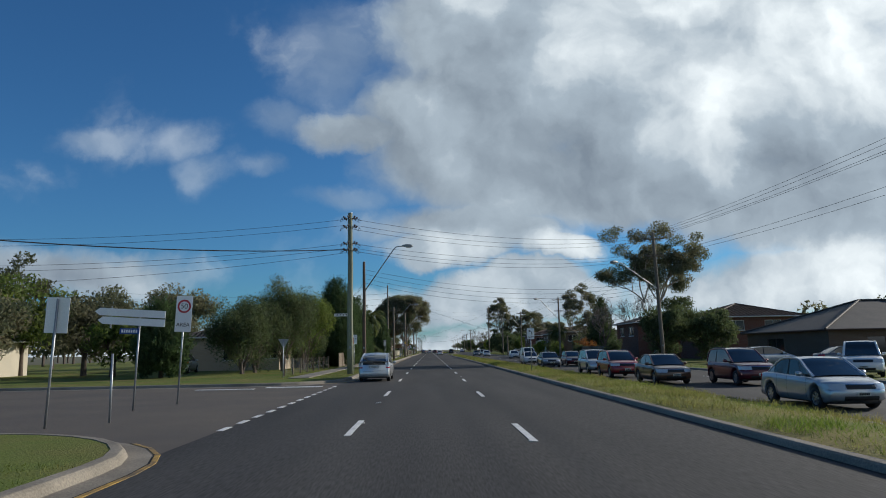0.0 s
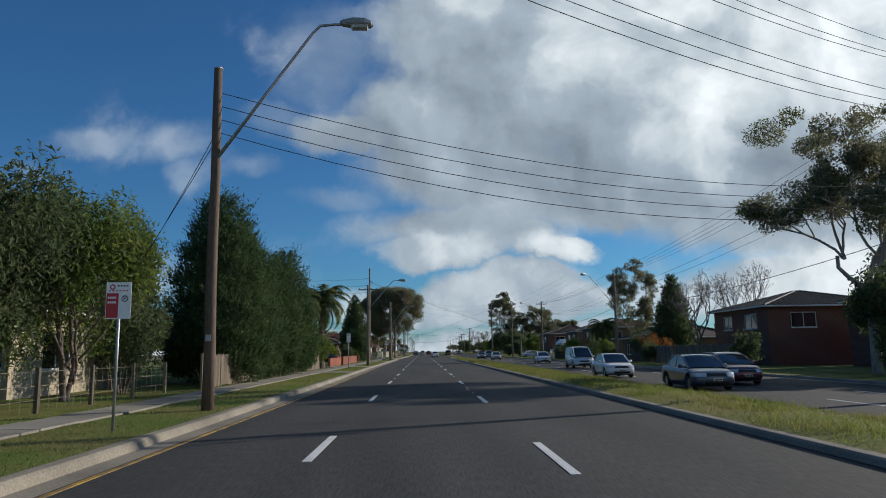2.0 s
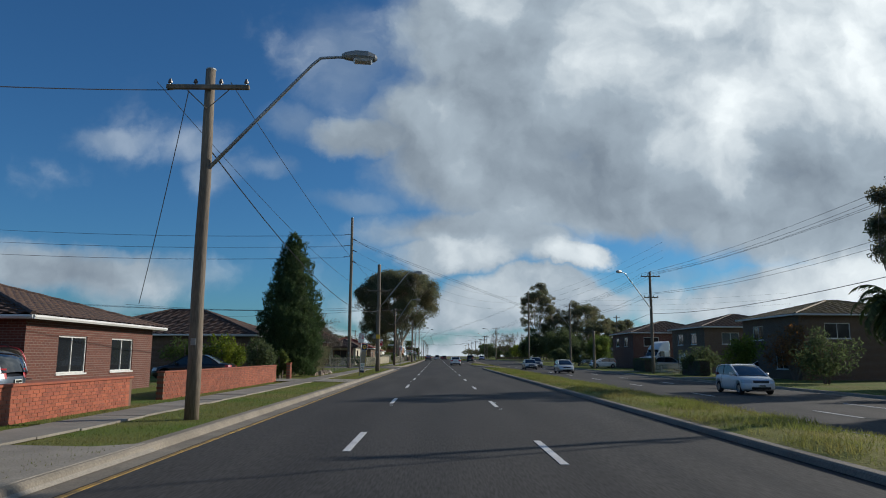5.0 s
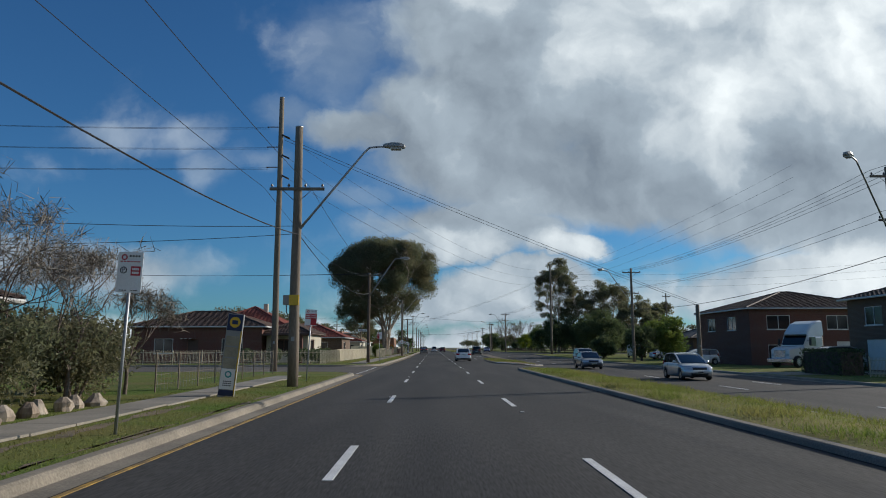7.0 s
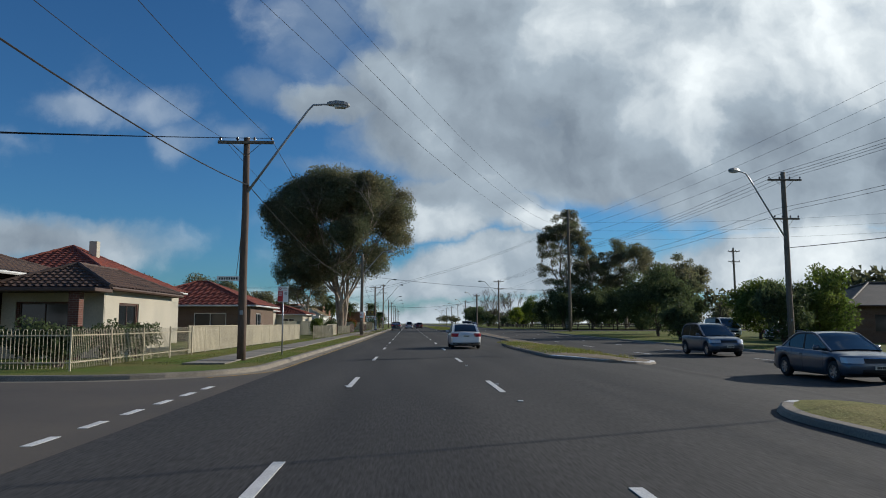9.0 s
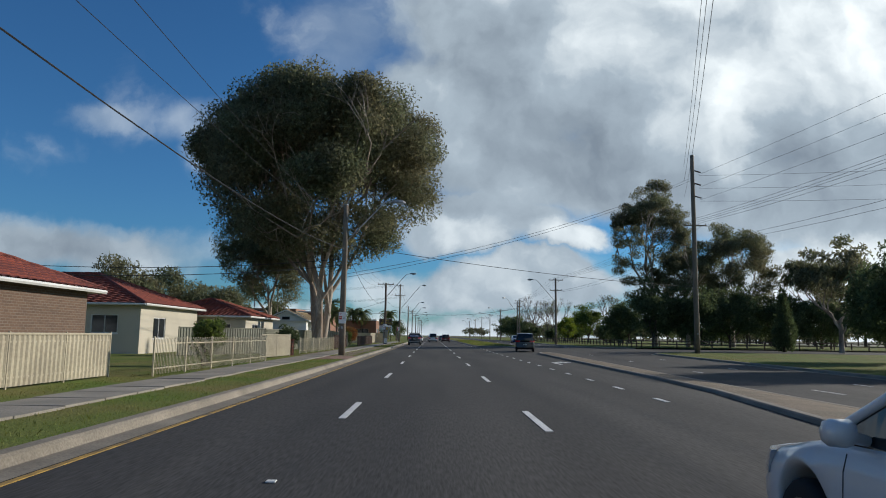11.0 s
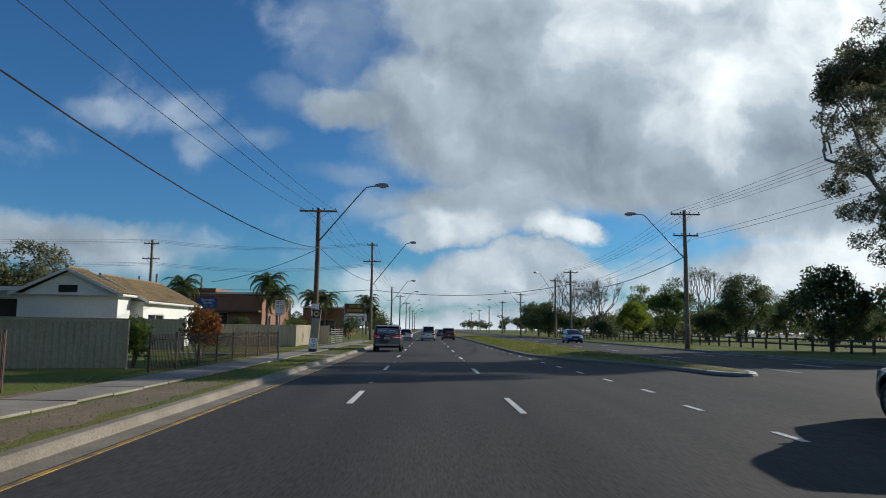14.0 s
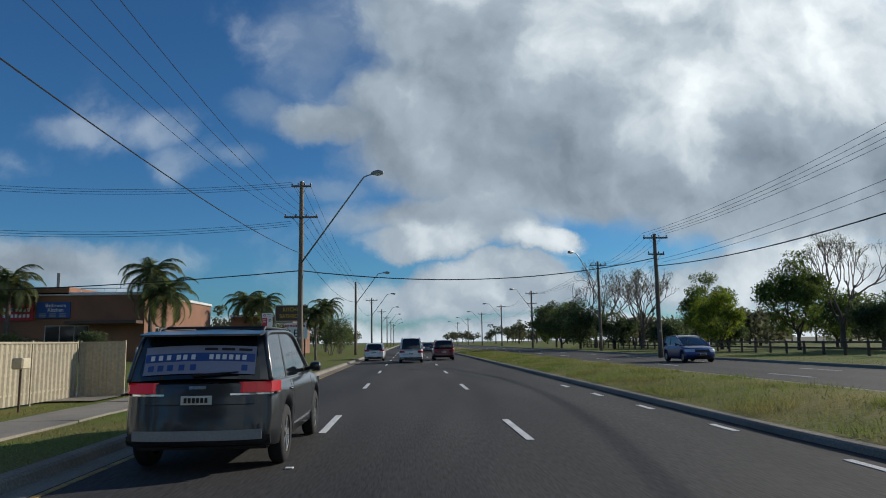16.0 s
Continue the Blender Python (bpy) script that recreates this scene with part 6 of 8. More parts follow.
LF = pole(-28.9, 346.7, 10.3, "timber pole with crossarms behind the houses", TIMBER, 0.16, arms=[(9.9, 1.6), (8.3, 1.8)])
LG = pole(-19.0, 120.0, 6.5, "short dark pole behind a roof", TIMBER, 0.1)

R0 = pole(21.6, 62.7, 12.3, "timber power pole leaning slightly on the far side", TIMBER, 0.17, arms=[(11.7, 2.0), (10.1, 1.6)], lamp=(7.0, (17.2, 60.0, 9.2)), lean=-1.5)
R1 = pole(22.4, 118.5, 10.3, "timber pole with crossarms and street lamp on the far side", TIMBER, 0.16, arms=[(9.9, 2.0), (8.0, 1.6)], lamp=(6.5, (18.2, 115.0, 9.7)))
R2 = pole(22.4, 169.0, 10.6, "timber pole with crossarms and street lamp on the far side", TIMBER, 0.16, arms=[(10.1, 2.0), (7.9, 1.5)], lamp=(6.7, (18.4, 165.4, 10.0)))
R2S = pole(21.7, 193.3, 5.2, "plain grey timber stub pole on the far verge", TIMBER, 0.19)
R3 = pole(22.8, 216.3, 10.8, "timber pole with crossarms and street lamp on the far side", TIMBER, 0.17, arms=[(10.3, 2.1), (7.9, 1.6)], lamp=(6.6, (19.1, 214.5, 10.3)))
RT = pole(23.8, 278.3, 18.2, "very tall timber transmission pole on a corner lawn", TIMBER, 0.22, arms=[(11.6, 2.2)])
for zc in (16.8, 15.6, 14.4):
    q = Shape()
    q.tube([(0.0, 0, zc), (0.75, -0.05, zc - 0.22)], 0.06, 6)
    part("insulator", q, PORCELAIN, RT)
R5 = pole(19.2, 324.6, 10.3, "timber pole with crossarms and street lamp beside the park", TIMBER, 0.17, arms=[(10.0, 2.2), (8.4, 1.9)], lamp=(6.6, (15.6, 325.2, 10.4)))
R6 = pole(18.0, 361.0, 8.8, "timber pole with a crossarm beside the park", TIMBER, 0.16, arms=[(8.5, 1.8), (7.3, 1.2)])
R6B = pole(20.6, 386.0, 9.6, "timber pole with street lamp beside the park", TIMBER, 0.16, arms=[(9.2, 1.8)], lamp=(6.6, (17.2, 383.2, 10.6)))
R7 = pole(20.3, 426.0, 9.3, "distant timber pole with crossarms", TIMBER, 0.16, arms=[(8.9, 2.0), (7.2, 1.6)], lamp=(6.2, (17.0, 424.0, 9.8)))
for yy in (464, 505, 550, 600):
    pole(20.3, yy, 9.0, "distant timber pole with crossarms", TIMBER, 0.15, arms=[(8.6, 2.0)], lamp=(6.2, (17.0, yy, 9.6)))
RB = pole(44.0, 268.0, 11.5, "timber pole along the side street", TIMBER, 0.15, arms=[(11.0, 1.6), (9.6, 1.6)])


def wire(a, b, sag, r=0.0105, label="thin black overhead power cable between poles"):
    s = Shape()
    a, b = Vector(a), Vector(b)
    s.tube([a.lerp(b, k / 18) - Vector((0, 0, sag * 4 * (k / 18) * (1 - k / 18))) for k in range(19)], r, 4)
    part("overhead_cable", s, WIRE, None, label, category="cable", group="overhead cables")


def span(p, q, offs, sag=0.6, r=0.0105):
    for o in offs:
        wire((p[0] + o[0], p[1], p[2] + o[1]), (q[0] + o[0], q[1], q[2] + o[1]), sag * random.uniform(0.85, 1.15), r)


random.seed(11)
# across the road from the tall near-side pole to the far side
for za, zb, sg in ((10.6, 12.0, 0.9), (10.2, 11.8, 1.0), (9.9, 11.6, 1.1), (8.9, 10.3, 0.9), (8.6, 10.1, 1.0), (8.4, 9.9, 1.1)):
    wire((-5.0, 45.3, za), (21.2 + (za % 1) * 0.8, 62.7, zb), sg)
for za, zb in ((10.6, 12.5), (10.2, 12.0), (8.9, 10.6), (8.6, 10.2), (8.3, 9.0)):
    wire((-5.4, 45.3, za), (-42, 30 + za, zb - 3.0), 0.9)
wire((-5.4, 45.3, 8.5), (-36, 18, 8.2), 1.1, 0.03)
for zo in (0.0, 0.3, 0.6, 0.9):
    wire((-5.2, 55.5, 7.2 + zo * 1.2), (21.6, 62.9, 6.9 + zo * 0.9), 1.5 - zo * 0.3)
wire((-5.2, 55.5, 7.2), (-9.2, 60.0, 3.6), 0.1)
wire((-5.2, 55.5, 7.0), (-9.6, 60.4, 3.4), 0.1)
# along the far side
line = [(22.2, 5.0, 11.0), (21.6, 62.7, 12.0), (22.4, 118.5, 9.9), (22.4, 169.0, 10.2), (22.8, 216.3, 10.4), (23.6, 278.3, 12.0), (19.2, 324.6, 10.5), (18.0, 361, 9.1), (20.6, 386, 9.4), (20.3, 426, 9.0), (20.3, 464, 8.8), (20.3, 505, 8.8)]
for p, q2 in zip(line, line[1:]):
    span(p, q2, [(-0.9, 0.1), (-0.3, 0.1), (0.3, 0.1), (0.9, 0.1)], 0.7)
    span(p, q2, [(-0.6, -2.0), (0.6, -2.0)], 0.7)
# along the near side
line = [(-6.0, 112.0, 8.1), (-5.9, 161.8, 7.6), (-6.3, 201.5, 8.4)]
for p, q2 in zip(line, line[1:]):
    span(p, q2, [(-0.9, 0.1), (0.9, 0.1)], 0.8)
wire((-6.1, 112.0, 8.1), (-9.5, 118.0, 3.2), 0.15)
wire((-6.5, 112.0, 8.0), (-12.0, 100.0, 4.0), 0.2)
for o in (-0.9, 0.9):
    wire((-6.3 + o, 201.5, 8.5), (-5.7, 260.2, 8.2 + o * 0.1), 0.9)
for o in (-0.4, 0.1, 0.5):
    wire((-5.7, 260.2, 7.0 + o), (-6.7 + o * 2, 315.6, 8.7), 0.9)
for o in (-1.0, -0.4, 0.4, 1.0):
    wire((-6.7 + o, 315.6, 8.8), (-6.4 + o * 0.8, 353.3, 9.2), 0.7)
for o in (-0.5, 0, 0.5):
    for za in (11.1, 9.1):
        wire((-6.4 + o, 353.3, za), (-6.2 + o, 395.0, 8.5), 0.6)
        wire((-6.2 + o, 395.0, 8.5), (-6.2 + o, 432.0, 8.7), 0.6)
# heavy service and stay cables
wire((-5.5, 161.8, 6.2), (-24.0, 150.0, 5.4), 0.4)
wire((-5.5, 161.8, 5.9), (-26.0, 156.0, 5.0), 0.4)
wire((-10.4, 181.5, 15.75), (21.7, 193.3, 5.2), 0.25, 0.014)
wire((-10.4, 181.5, 15.55), (21.7, 193.3, 5.05), 0.3, 0.014)
wire((-6.3, 201.5, 6.5), (-14.0, 232.0, 5.0), 0.5, 0.018)
for zc in (16.3, 14.9, 13.5):
    for dz in (0, 0.3):
        wire((-11.4, 181.5, zc + dz * 0.3), (-75, 172.0 + dz, zc + 0.5), 1.0)
    wire((-10.0, 181.5, zc - 0.7), (23.0, 278.3, zc + 1.0), 2.6)
for o in (-0.9, -0.3, 0.3, 0.9):
    wire((-6.3 + o, 201.4, 8.5), (-60, 190 + o * 2, 8.9 + o * 0.2), 0.8)
for o in (0.0, 0.22):
    wire((-5.6, 260.2, 5.1 + o), (23.6, 278.3, 16.0 + o), 0.9, 0.012)
wire((-5.6, 260.2, 7.2), (23.7, 278.3, 6.2), 0.35, 0.018)
wire((-5.7, 260.2, 6.3), (-30, 250, 5.2), 0.7, 0.018)
wire((-5.7, 260.2, 5.9), (-26, 246, 4.2), 0.6, 0.018)
for zc in (16.8, 15.6, 14.4):
    wire((24.4, 278.3, zc - 0.2), (34, 200.0, zc + 2), 1.0)
    wire((24.4, 278.3, zc - 0.3), (78.0, 250.0, zc - 1), 1.0)
wire((-6.7, 315.6, 6.3), (-15.0, 322.0, 4.6), 0.3, 0.018)
wire((-6.4, 353.3, 5.9), (18.0, 361.0, 7.4), 1.0, 0.03)
wire((-6.4, 353.3, 5.9), (-60.0, 352.0, 6.0), 1.2, 0.03)
for o in (0, 0.35, 0.7):
    for za, sag in ((11.3, 0.7), (8.9, 0.7)):
        wire((-7.0, 353.3, za - o * 0.4), (-28.9, 346.7, za - 0.8 - o * 0.4), sag)
        wire((-28.9, 346.7, za - 0.8 - o * 0.4), (-75.0, 338.0, za - 0.8 - o), sag)
wire((19.2, 324.6, 7.2), (18.0, 361, 6.8), 0.8, 0.03)


# thick bundled cable along both sides
near_line = [(-5.6, 112.0, 6.6, 1.5), (-5.4, 161.8, 5.85, 0.9), (-6.2, 201.5, 6.7, 1.25), (-5.6, 260.2, 6.9, 1.65), (-6.6, 315.6, 6.4, 0.5), (-6.3, 353.3, 6.9, 0.8), (-6.2, 395.0, 6.4, 0.8), (-6.2, 432.0, 6.4, 0.8)]
for p, q2 in zip(near_line, near_line[1:]):
    wire(p[:3], q2[:3], p[3], 0.019, "thick black bundled cable strung between poles")
far_line = [(21.6, 62.7, 6.6), (22.3, 118.5, 6.2), (22.3, 169.0, 6.1), (22.7, 216.3, 6.0)]
for p, q2 in zip(far_line, far_line[1:]):
    wire(p, q2, 0.8, 0.019, "thick black bundled cable strung between poles")

# ---- houses ----
def wall_panel(s, p, d, length, z0, z1, holes, thick=0.2):
    """An upright wall from p along d (unit, plan) with rectangular holes (u0, u1, z0, z1) right through it; the outside is to the right of d."""
    us = sorted({0, length, *[h[0] for h in holes], *[h[1] for h in holes]})
    zs = sorted({z0, z1, *[h[2] for h in holes], *[h[3] for h in holes]})
    r = Vector((d.y, -d.x))
    solid = {(i, j) for i in range(len(us) - 1) for j in range(len(zs) - 1)
             if not any(h[0] < (us[i] + us[i + 1]) / 2 < h[1] and h[2] < (zs[j] + zs[j + 1]) / 2 < h[3] for h in holes)}
    verts, faces, seen = [], [], {}

    def at(i, j, o):
        if (i, j, o) not in seen:
            c = Vector(p) + d * us[i] - r * (thick * o)
            seen[(i, j, o)] = len(verts)
            verts.append((c.x, c.y, zs[j]))
        return seen[(i, j, o)]
    for i, j in sorted(solid):
        faces.append((at(i, j, 0), at(i + 1, j, 0), at(i + 1, j + 1, 0), at(i, j + 1, 0)))
        faces.append((at(i, j + 1, 1), at(i + 1, j + 1, 1), at(i + 1, j, 1), at(i, j, 1)))
        for (di, dj), (a, b) in (((-1, 0), ((i, j + 1), (i, j))), ((1, 0), ((i + 1, j), (i + 1, j + 1))), ((0, -1), ((i, j), (i + 1, j))), ((0, 1), ((i + 1, j + 1), (i, j + 1)))):
            if (i + di, j + dj) not in solid:
                faces.append((at(*b, 0), at(*a, 0), at(*a, 1), at(*b, 1)))
    s.add(verts, faces)


def window_unit(t, p, d, u0, u1, z0, z1, frame_mat, bars=2, blind=None):
    r = Vector((d.y, -d.x))

    def at(u, o, z):
        c = Vector(p) + d * u - r * o
        return (c.x, c.y, z)

    def bar(s, a, b, e, f, o0, o1):
        v = [at(u, o, z) for z in (e, f) for o in (o0, o1) for u in (a, b)]
        s.add(v, [(0, 1, 5, 4), (3, 2, 6, 7), (1, 3, 7, 5), (2, 0, 4, 6), (4, 5, 7, 6), (0, 2, 3, 1)])
    s = Shape()
    w = 0.055
    for a, b, e, f in ((u0, u1, z0, z0 + w), (u0, u1, z1 - w, z1), (u0, u0 + w, z0 + w, z1 - w), (u1 - w, u1, z0 + w, z1 - w)):
        bar(s, a, b, e, f, 0.04, 0.12)
    for k in range(1, bars):
        m = lerp(u0, u1, k / bars)
        bar(s, m - 0.02, m + 0.02, z0 + w, z1 - w, 0.05, 0.11)
    win = part("window", s, frame_mat, t)
    for k in range(bars):
        q = Shape()
        bar(q, lerp(u0, u1, k / bars) + 0.03, lerp(u0, u1, (k + 1) / bars) - 0.03, z0 + w, z1 - w, 0.08, 0.09)
        part("pane", q, DARK_GLASS, win)
    q = Shape()
    bar(q, u0 - 0.05, u1 + 0.05, z0 - 0.06, z0, -0.04, 0.1)
    part("sill", q, frame_mat, win)
    if blind:
        q = Shape()
        bar(q, u0 + 0.06, u1 - 0.06, lerp(z0, z1, 0.35), z1 - w, 0.14, 0.15)
        part("blind", q, blind, win)


def tiled_plane(s, a, b, c, d, course=0.33, wave=0.30, lift=0.055):
    """A tiled slope: eave from a to b, ridge from d to c (d above a). Overlapping courses, each with a rolled profile."""
    a, b, c, d = map(Vector, (a, b, c, d))
    e = (b - a).normalized()
    n = e.cross(d - a if (d - a).length > 0.1 else c - a).normalized()
    if n.z < 0:
        n = -n
    up = (((d + c) / 2) - ((a + b) / 2))
    up = (up - e * up.dot(e))
    rows = max(2, round(up.length / course))
    ln = (b - a).length
    cols = max(4, min(46, round(ln / wave * 2)))
    la, lb = 0.0, ln
    ld, lc = (d - a).dot(e), (c - a).dot(e)
    v, m = [], cols + 1
    for k in range(rows):
        for j, t in enumerate((k / rows, (k + 1) / rows)):
            lo, hi = lerp(la, ld, t), lerp(lb, lc, t)
            for i in range(m):
                u = min(hi, max(lo, ln * i / cols))
                v.append(a + e * u + up * t + n * (lift * (1 - j) + (0.05 if i % 2 else 0.0)))
    s.add(v, [(q * m + i, q * m + i + 1, q * m + m + i + 1, q * m + m + i) for q in range(2 * rows - 1) for i in range(cols)
              if (v[q * m + i + 1] - v[q * m + i]).length > 1e-4 or (v[q * m + m + i + 1] - v[q * m + m + i]).length > 1e-4])


def house(label, x0, x1, y0, y1, wall_h, rise_h, wall_mat, roof_mat, holes=(), roof="hip", eave=0.45, z=0.13, trim=TRIM_WHITE, ridge_axis=None, name="house", blind=None, fine=True, gable_mat=None, bars=2, chimney=False):
    """holes: (side, u0, u1, z0, z1, kind) with side s(outh), e(ast), w(est); u runs anticlockwise along the wall."""
    t = thing(name, pose(0, 0, 0), label, "house")
    corners = {"s": ((x0, y0), Vector((1, 0)), x1 - x0), "e": ((x1, y0), Vector((0, 1)), y1 - y0), "n": ((x1, y1), Vector((-1, 0)), x1 - x0), "w": ((x0, y1), Vector((0, -1)), y1 - y0)}
    for side, (p, d, ln) in corners.items():
        in_ = 0.2 if side in "ew" else 0.0
        hs = [(u0 - in_, u1 - in_, z + a, z + b) for sd, u0, u1, a, b, kind in holes if sd == side]
        s = Shape()
        wall_panel(s, Vector(p) + d * in_, d, ln - 2 * in_, z - 0.1, z + wall_h, hs)
        part("wall", s, wall_mat, t)
        for sd, u0, u1, a, b, kind in holes:
            if sd == side and kind == "window":
                window_unit(t, p, d, u0, u1, z + a, z + b, trim, bars, blind)
            elif sd == side:
                q = Shape()
                r = Vector((d.y, -d.x))
                q0 = [Vector(p) + d * u - r * o for o in (0.06, 0.11) for u in (u0, u1)]
                q.add([(c.x, c.y, zz) for zz in (z + a, z + b) for c in q0], [(0, 1, 5, 4), (3, 2, 6, 7), (1, 3, 7, 5), (2, 0, 4, 6), (4, 5, 7, 6), (0, 2, 3, 1)])
                dr = part("door" if kind == "door" else "garage_door", q, TRIM_BROWN if kind == "door" else trim, t)
    inside = Shape()
    inside.box(x0 + 0.25, x1 - 0.25, y0 + 0.25, y1 - 0.25, z + 0.02, z + 0.1)
    part("floor_slab", inside, CONCRETE, t)
    cl = Shape()
    cl.box(x0 - eave + 0.02, x1 + eave - 0.02, y0 - eave + 0.02, y1 + eave - 0.02, z + wall_h, z + wall_h + 0.03)
    part("soffit", cl, trim, t)
    X0, X1, Y0, Y1, Z0 = x0 - eave, x1 + eave, y0 - eave, y1 + eave, z + wall_h + 0.05
    Z1 = Z0 + rise_h
    s = Shape()
    axis = ridge_axis or ("x" if x1 - x0 > y1 - y0 else "y")
    if roof == "flat":
        s.box(X0, X1, Y0, Y1, Z0, Z0 + 0.2, 0, 0.03)
        part("roof", s, roof_mat, t)
    else:
        if axis == "x":
            h = (Y1 - Y0) / 2 if roof == "hip" else 0.0
            ym = (Y0 + Y1) / 2
            ra, rb = (X0 + h, ym, Z1), (X1 - h, ym, Z1)
            planes = [((X0, Y0, Z0), (X1, Y0, Z0), rb, ra), ((X1, Y1, Z0), (X0, Y1, Z0), ra, rb)]
            if roof == "hip":
                planes += [((X1, Y0, Z0), (X1, Y1, Z0), rb, rb), ((X0, Y1, Z0), (X0, Y0, Z0), ra, ra)]
        else:
            h = (X1 - X0) / 2 if roof == "hip" else 0.0
            xm = (X0 + X1) / 2
            ra, rb = (xm, Y0 + h, Z1), (xm, Y1 - h, Z1)
            planes = [((X1, Y0, Z0), (X1, Y1, Z0), rb, ra), ((X0, Y1, Z0), (X0, Y0, Z0), ra, rb)]
            if roof == "hip":
                planes += [((X0, Y0, Z0), (X1, Y0, Z0), ra, ra), ((X1, Y1, Z0), (X0, Y1, Z0), rb, rb)]
        for p in planes:
            s = Shape()
            if fine:
                tiled_plane(s, *p)
            else:
                s.add(list(p), [(0, 1, 2, 3)])
            part("roof_slope", s, roof_mat, t)
        caps = Shape()
        edges = [(ra, rb)]
        if roof == "hip":
            edges += [((X0, Y0, Z0), ra), ((X1, Y1, Z0), rb)] + ([((X0, Y1, Z0), ra), ((X1, Y0, Z0), rb)] if axis == "x" else [((X1, Y0, Z0), ra), ((X0, Y1, Z0), rb)])
        for a, b in edges:
            a, b = Vector(a) + Vector((0, 0, 0.06)), Vector(b) + Vector((0, 0, 0.07))
            n = max(2, round((b - a).length / 0.4))
            caps.tube([a.lerp(b, k / n) for k in range(n + 1)], [0.075 if k % 2 else 0.095 for k in range(n + 1)], 7)
        part("ridge_capping", caps, roof_mat, t)
        if roof == "gable":
            gm = gable_mat or wall_mat
            for yy in ((y0, y1) if axis == "y" else ()):
                q = Shape()
                xm = (x0 + x1) / 2
                k = 0.0 if yy == y0 else 0.15
                q.add([(x0, yy - k, Z0 - 0.05), (x1, yy - k, Z0 - 0.05), (xm, yy - k, Z1 - 0.12), (x0, yy - k + 0.15, Z0 - 0.05), (x1, yy - k + 0.15, Z0 - 0.05), (xm, yy - k + 0.15, Z1 - 0.12)], [(0, 1, 2), (5, 4, 3), (0, 3, 4, 1), (1, 4, 5, 2), (2, 5, 3, 0)])
                part("gable", q, gm, t)
                for sg in (0, 1):
                    xa = X0 if sg == 0 else X1
                    fb = Shape()
                    yo = Y0 if yy == y0 else Y1
                    fb.add([(xa, yo - 0.02, Z0 - 0.12), (xa, yo - 0.02, Z0 + 0.06), (xm, yo - 0.02, Z1 + 0.06), (xm, yo - 0.02, Z1 - 0.12), (xa, yo + 0.02, Z0 - 0.12), (xa, yo + 0.02, Z0 + 0.06), (xm, yo + 0.02, Z1 + 0.06), (xm, yo + 0.02, Z1 - 0.12)],
                           [(0, 1, 2, 3), (7, 6, 5, 4), (0, 4, 5, 1), (1, 5, 6, 2), (2, 6, 7, 3), (3, 7, 4, 0)])
                    part("bargeboard", fb, trim, t)
    for a, b in (((X0, Y0), (X1, Y0)), ((X1, Y0), (X1, Y1)), ((X1, Y1), (X0, Y1)), ((X0, Y1), (X0, Y0))):
        if roof == "gable" and ((axis == "y") == (abs(a[1] - b[1]) < 0.01)):
            continue
        g = Shape()
        g.box(min(a[0], b[0]) - 0.06, max(a[0], b[0]) + 0.06, min(a[1], b[1]) - 0.06, max(a[1], b[1]) + 0.06, Z0 - 0.10, Z0 + 0.035, 0, 0.01) if False else g.tube([(*a, Z0 - 0.03), (*b, Z0 - 0.03)], 0.075, 6)
        part("gutter", g, trim, t)
    if chimney:
        q = Shape()
        q.box((x0 + x1) / 2 + 1, (x0 + x1) / 2 + 1.5, (y0 + y1) / 2, (y0 + y1) / 2 + 0.5, Z1 - 0.8, Z1 + 0.4, 0, 0.02)
        part("chimney", q, wall_mat, t)
    return t


# near side, going north
house("single-storey cream brick house with a grey tiled hip roof", -21.6, -13.2, 61, 71, 2.9, 1.5, CREAM_BRICK, GREY_TILE, [("s", 3.4, 5.4, 0.9, 2.2, "window"), ("s", 7.0, 8.2, 1.0, 2.2, "window"), ("e", 2, 4, 0.9, 2.2, "window")])
house("cream cottage with a dark tiled roof behind trees", -44, -33, 48, 57, 2.7, 1.7, CREAM_WALL, GREY_TILE, [("s", 7, 9, 0.9, 2.1, "window"), ("s", 2, 4, 0.9, 2.1, "window")], fine=False)
house("low red brick house with a brown tiled hip roof", -24, -13.0, 118, 128, 2.6, 1.6, RED_BRICK, BROWN_TILE, [("e", 2, 4, 0.8, 2.1, "window"), ("e", 6, 8, 0.8, 2.1, "window"), ("s", 7, 9.5, 0.8, 2.1, "window")])
house("low red brick house with a brown tiled roof beside a palm", -22, -12.8, 103, 113, 2.6, 1.5, RED_BRICK, BROWN_TILE, [("e", 2, 4, 0.8, 2.1, "window"), ("s", 6, 8, 0.8, 2.1, "window")])
house("low brick house with a long brown tiled hip roof", -26, -13.0, 145.5, 156, 2.8, 2.0, BROWN_BRICK, BROWN_TILE, [("s", 3, 5, 0.9, 2.1, "window"), ("s", 9.0, 11.0, 0.9, 2.1, "window"), ("e", 2, 4, 0.8, 2.1, "window")])
HOUSE_CORNER = house("red brick corner house with a low dark brown roof", -29.0, -16.6, 203, 212, 3.4, 1.6, RED_BRICK, BROWN_TILE,
                     [("s", 2.2, 4.0, 0.9, 2.3, "window"), ("s", 5.4, 6.4, 0.05, 2.2, "door"), ("s", 8.6, 10.6, 0.8, 2.3, "window")], trim=TRIM_WHITE)
for k in range(6):
    q = Shape()
    q.box(-24.0 + k * 0.2, -24.0 + k * 0.2 + 0.19, 202.0, 202.95, 2.40, 2.45)
    part("awning_strip", q, (TRIM_WHITE, TRIM_BROWN)[k % 2], HOUSE_CORNER)
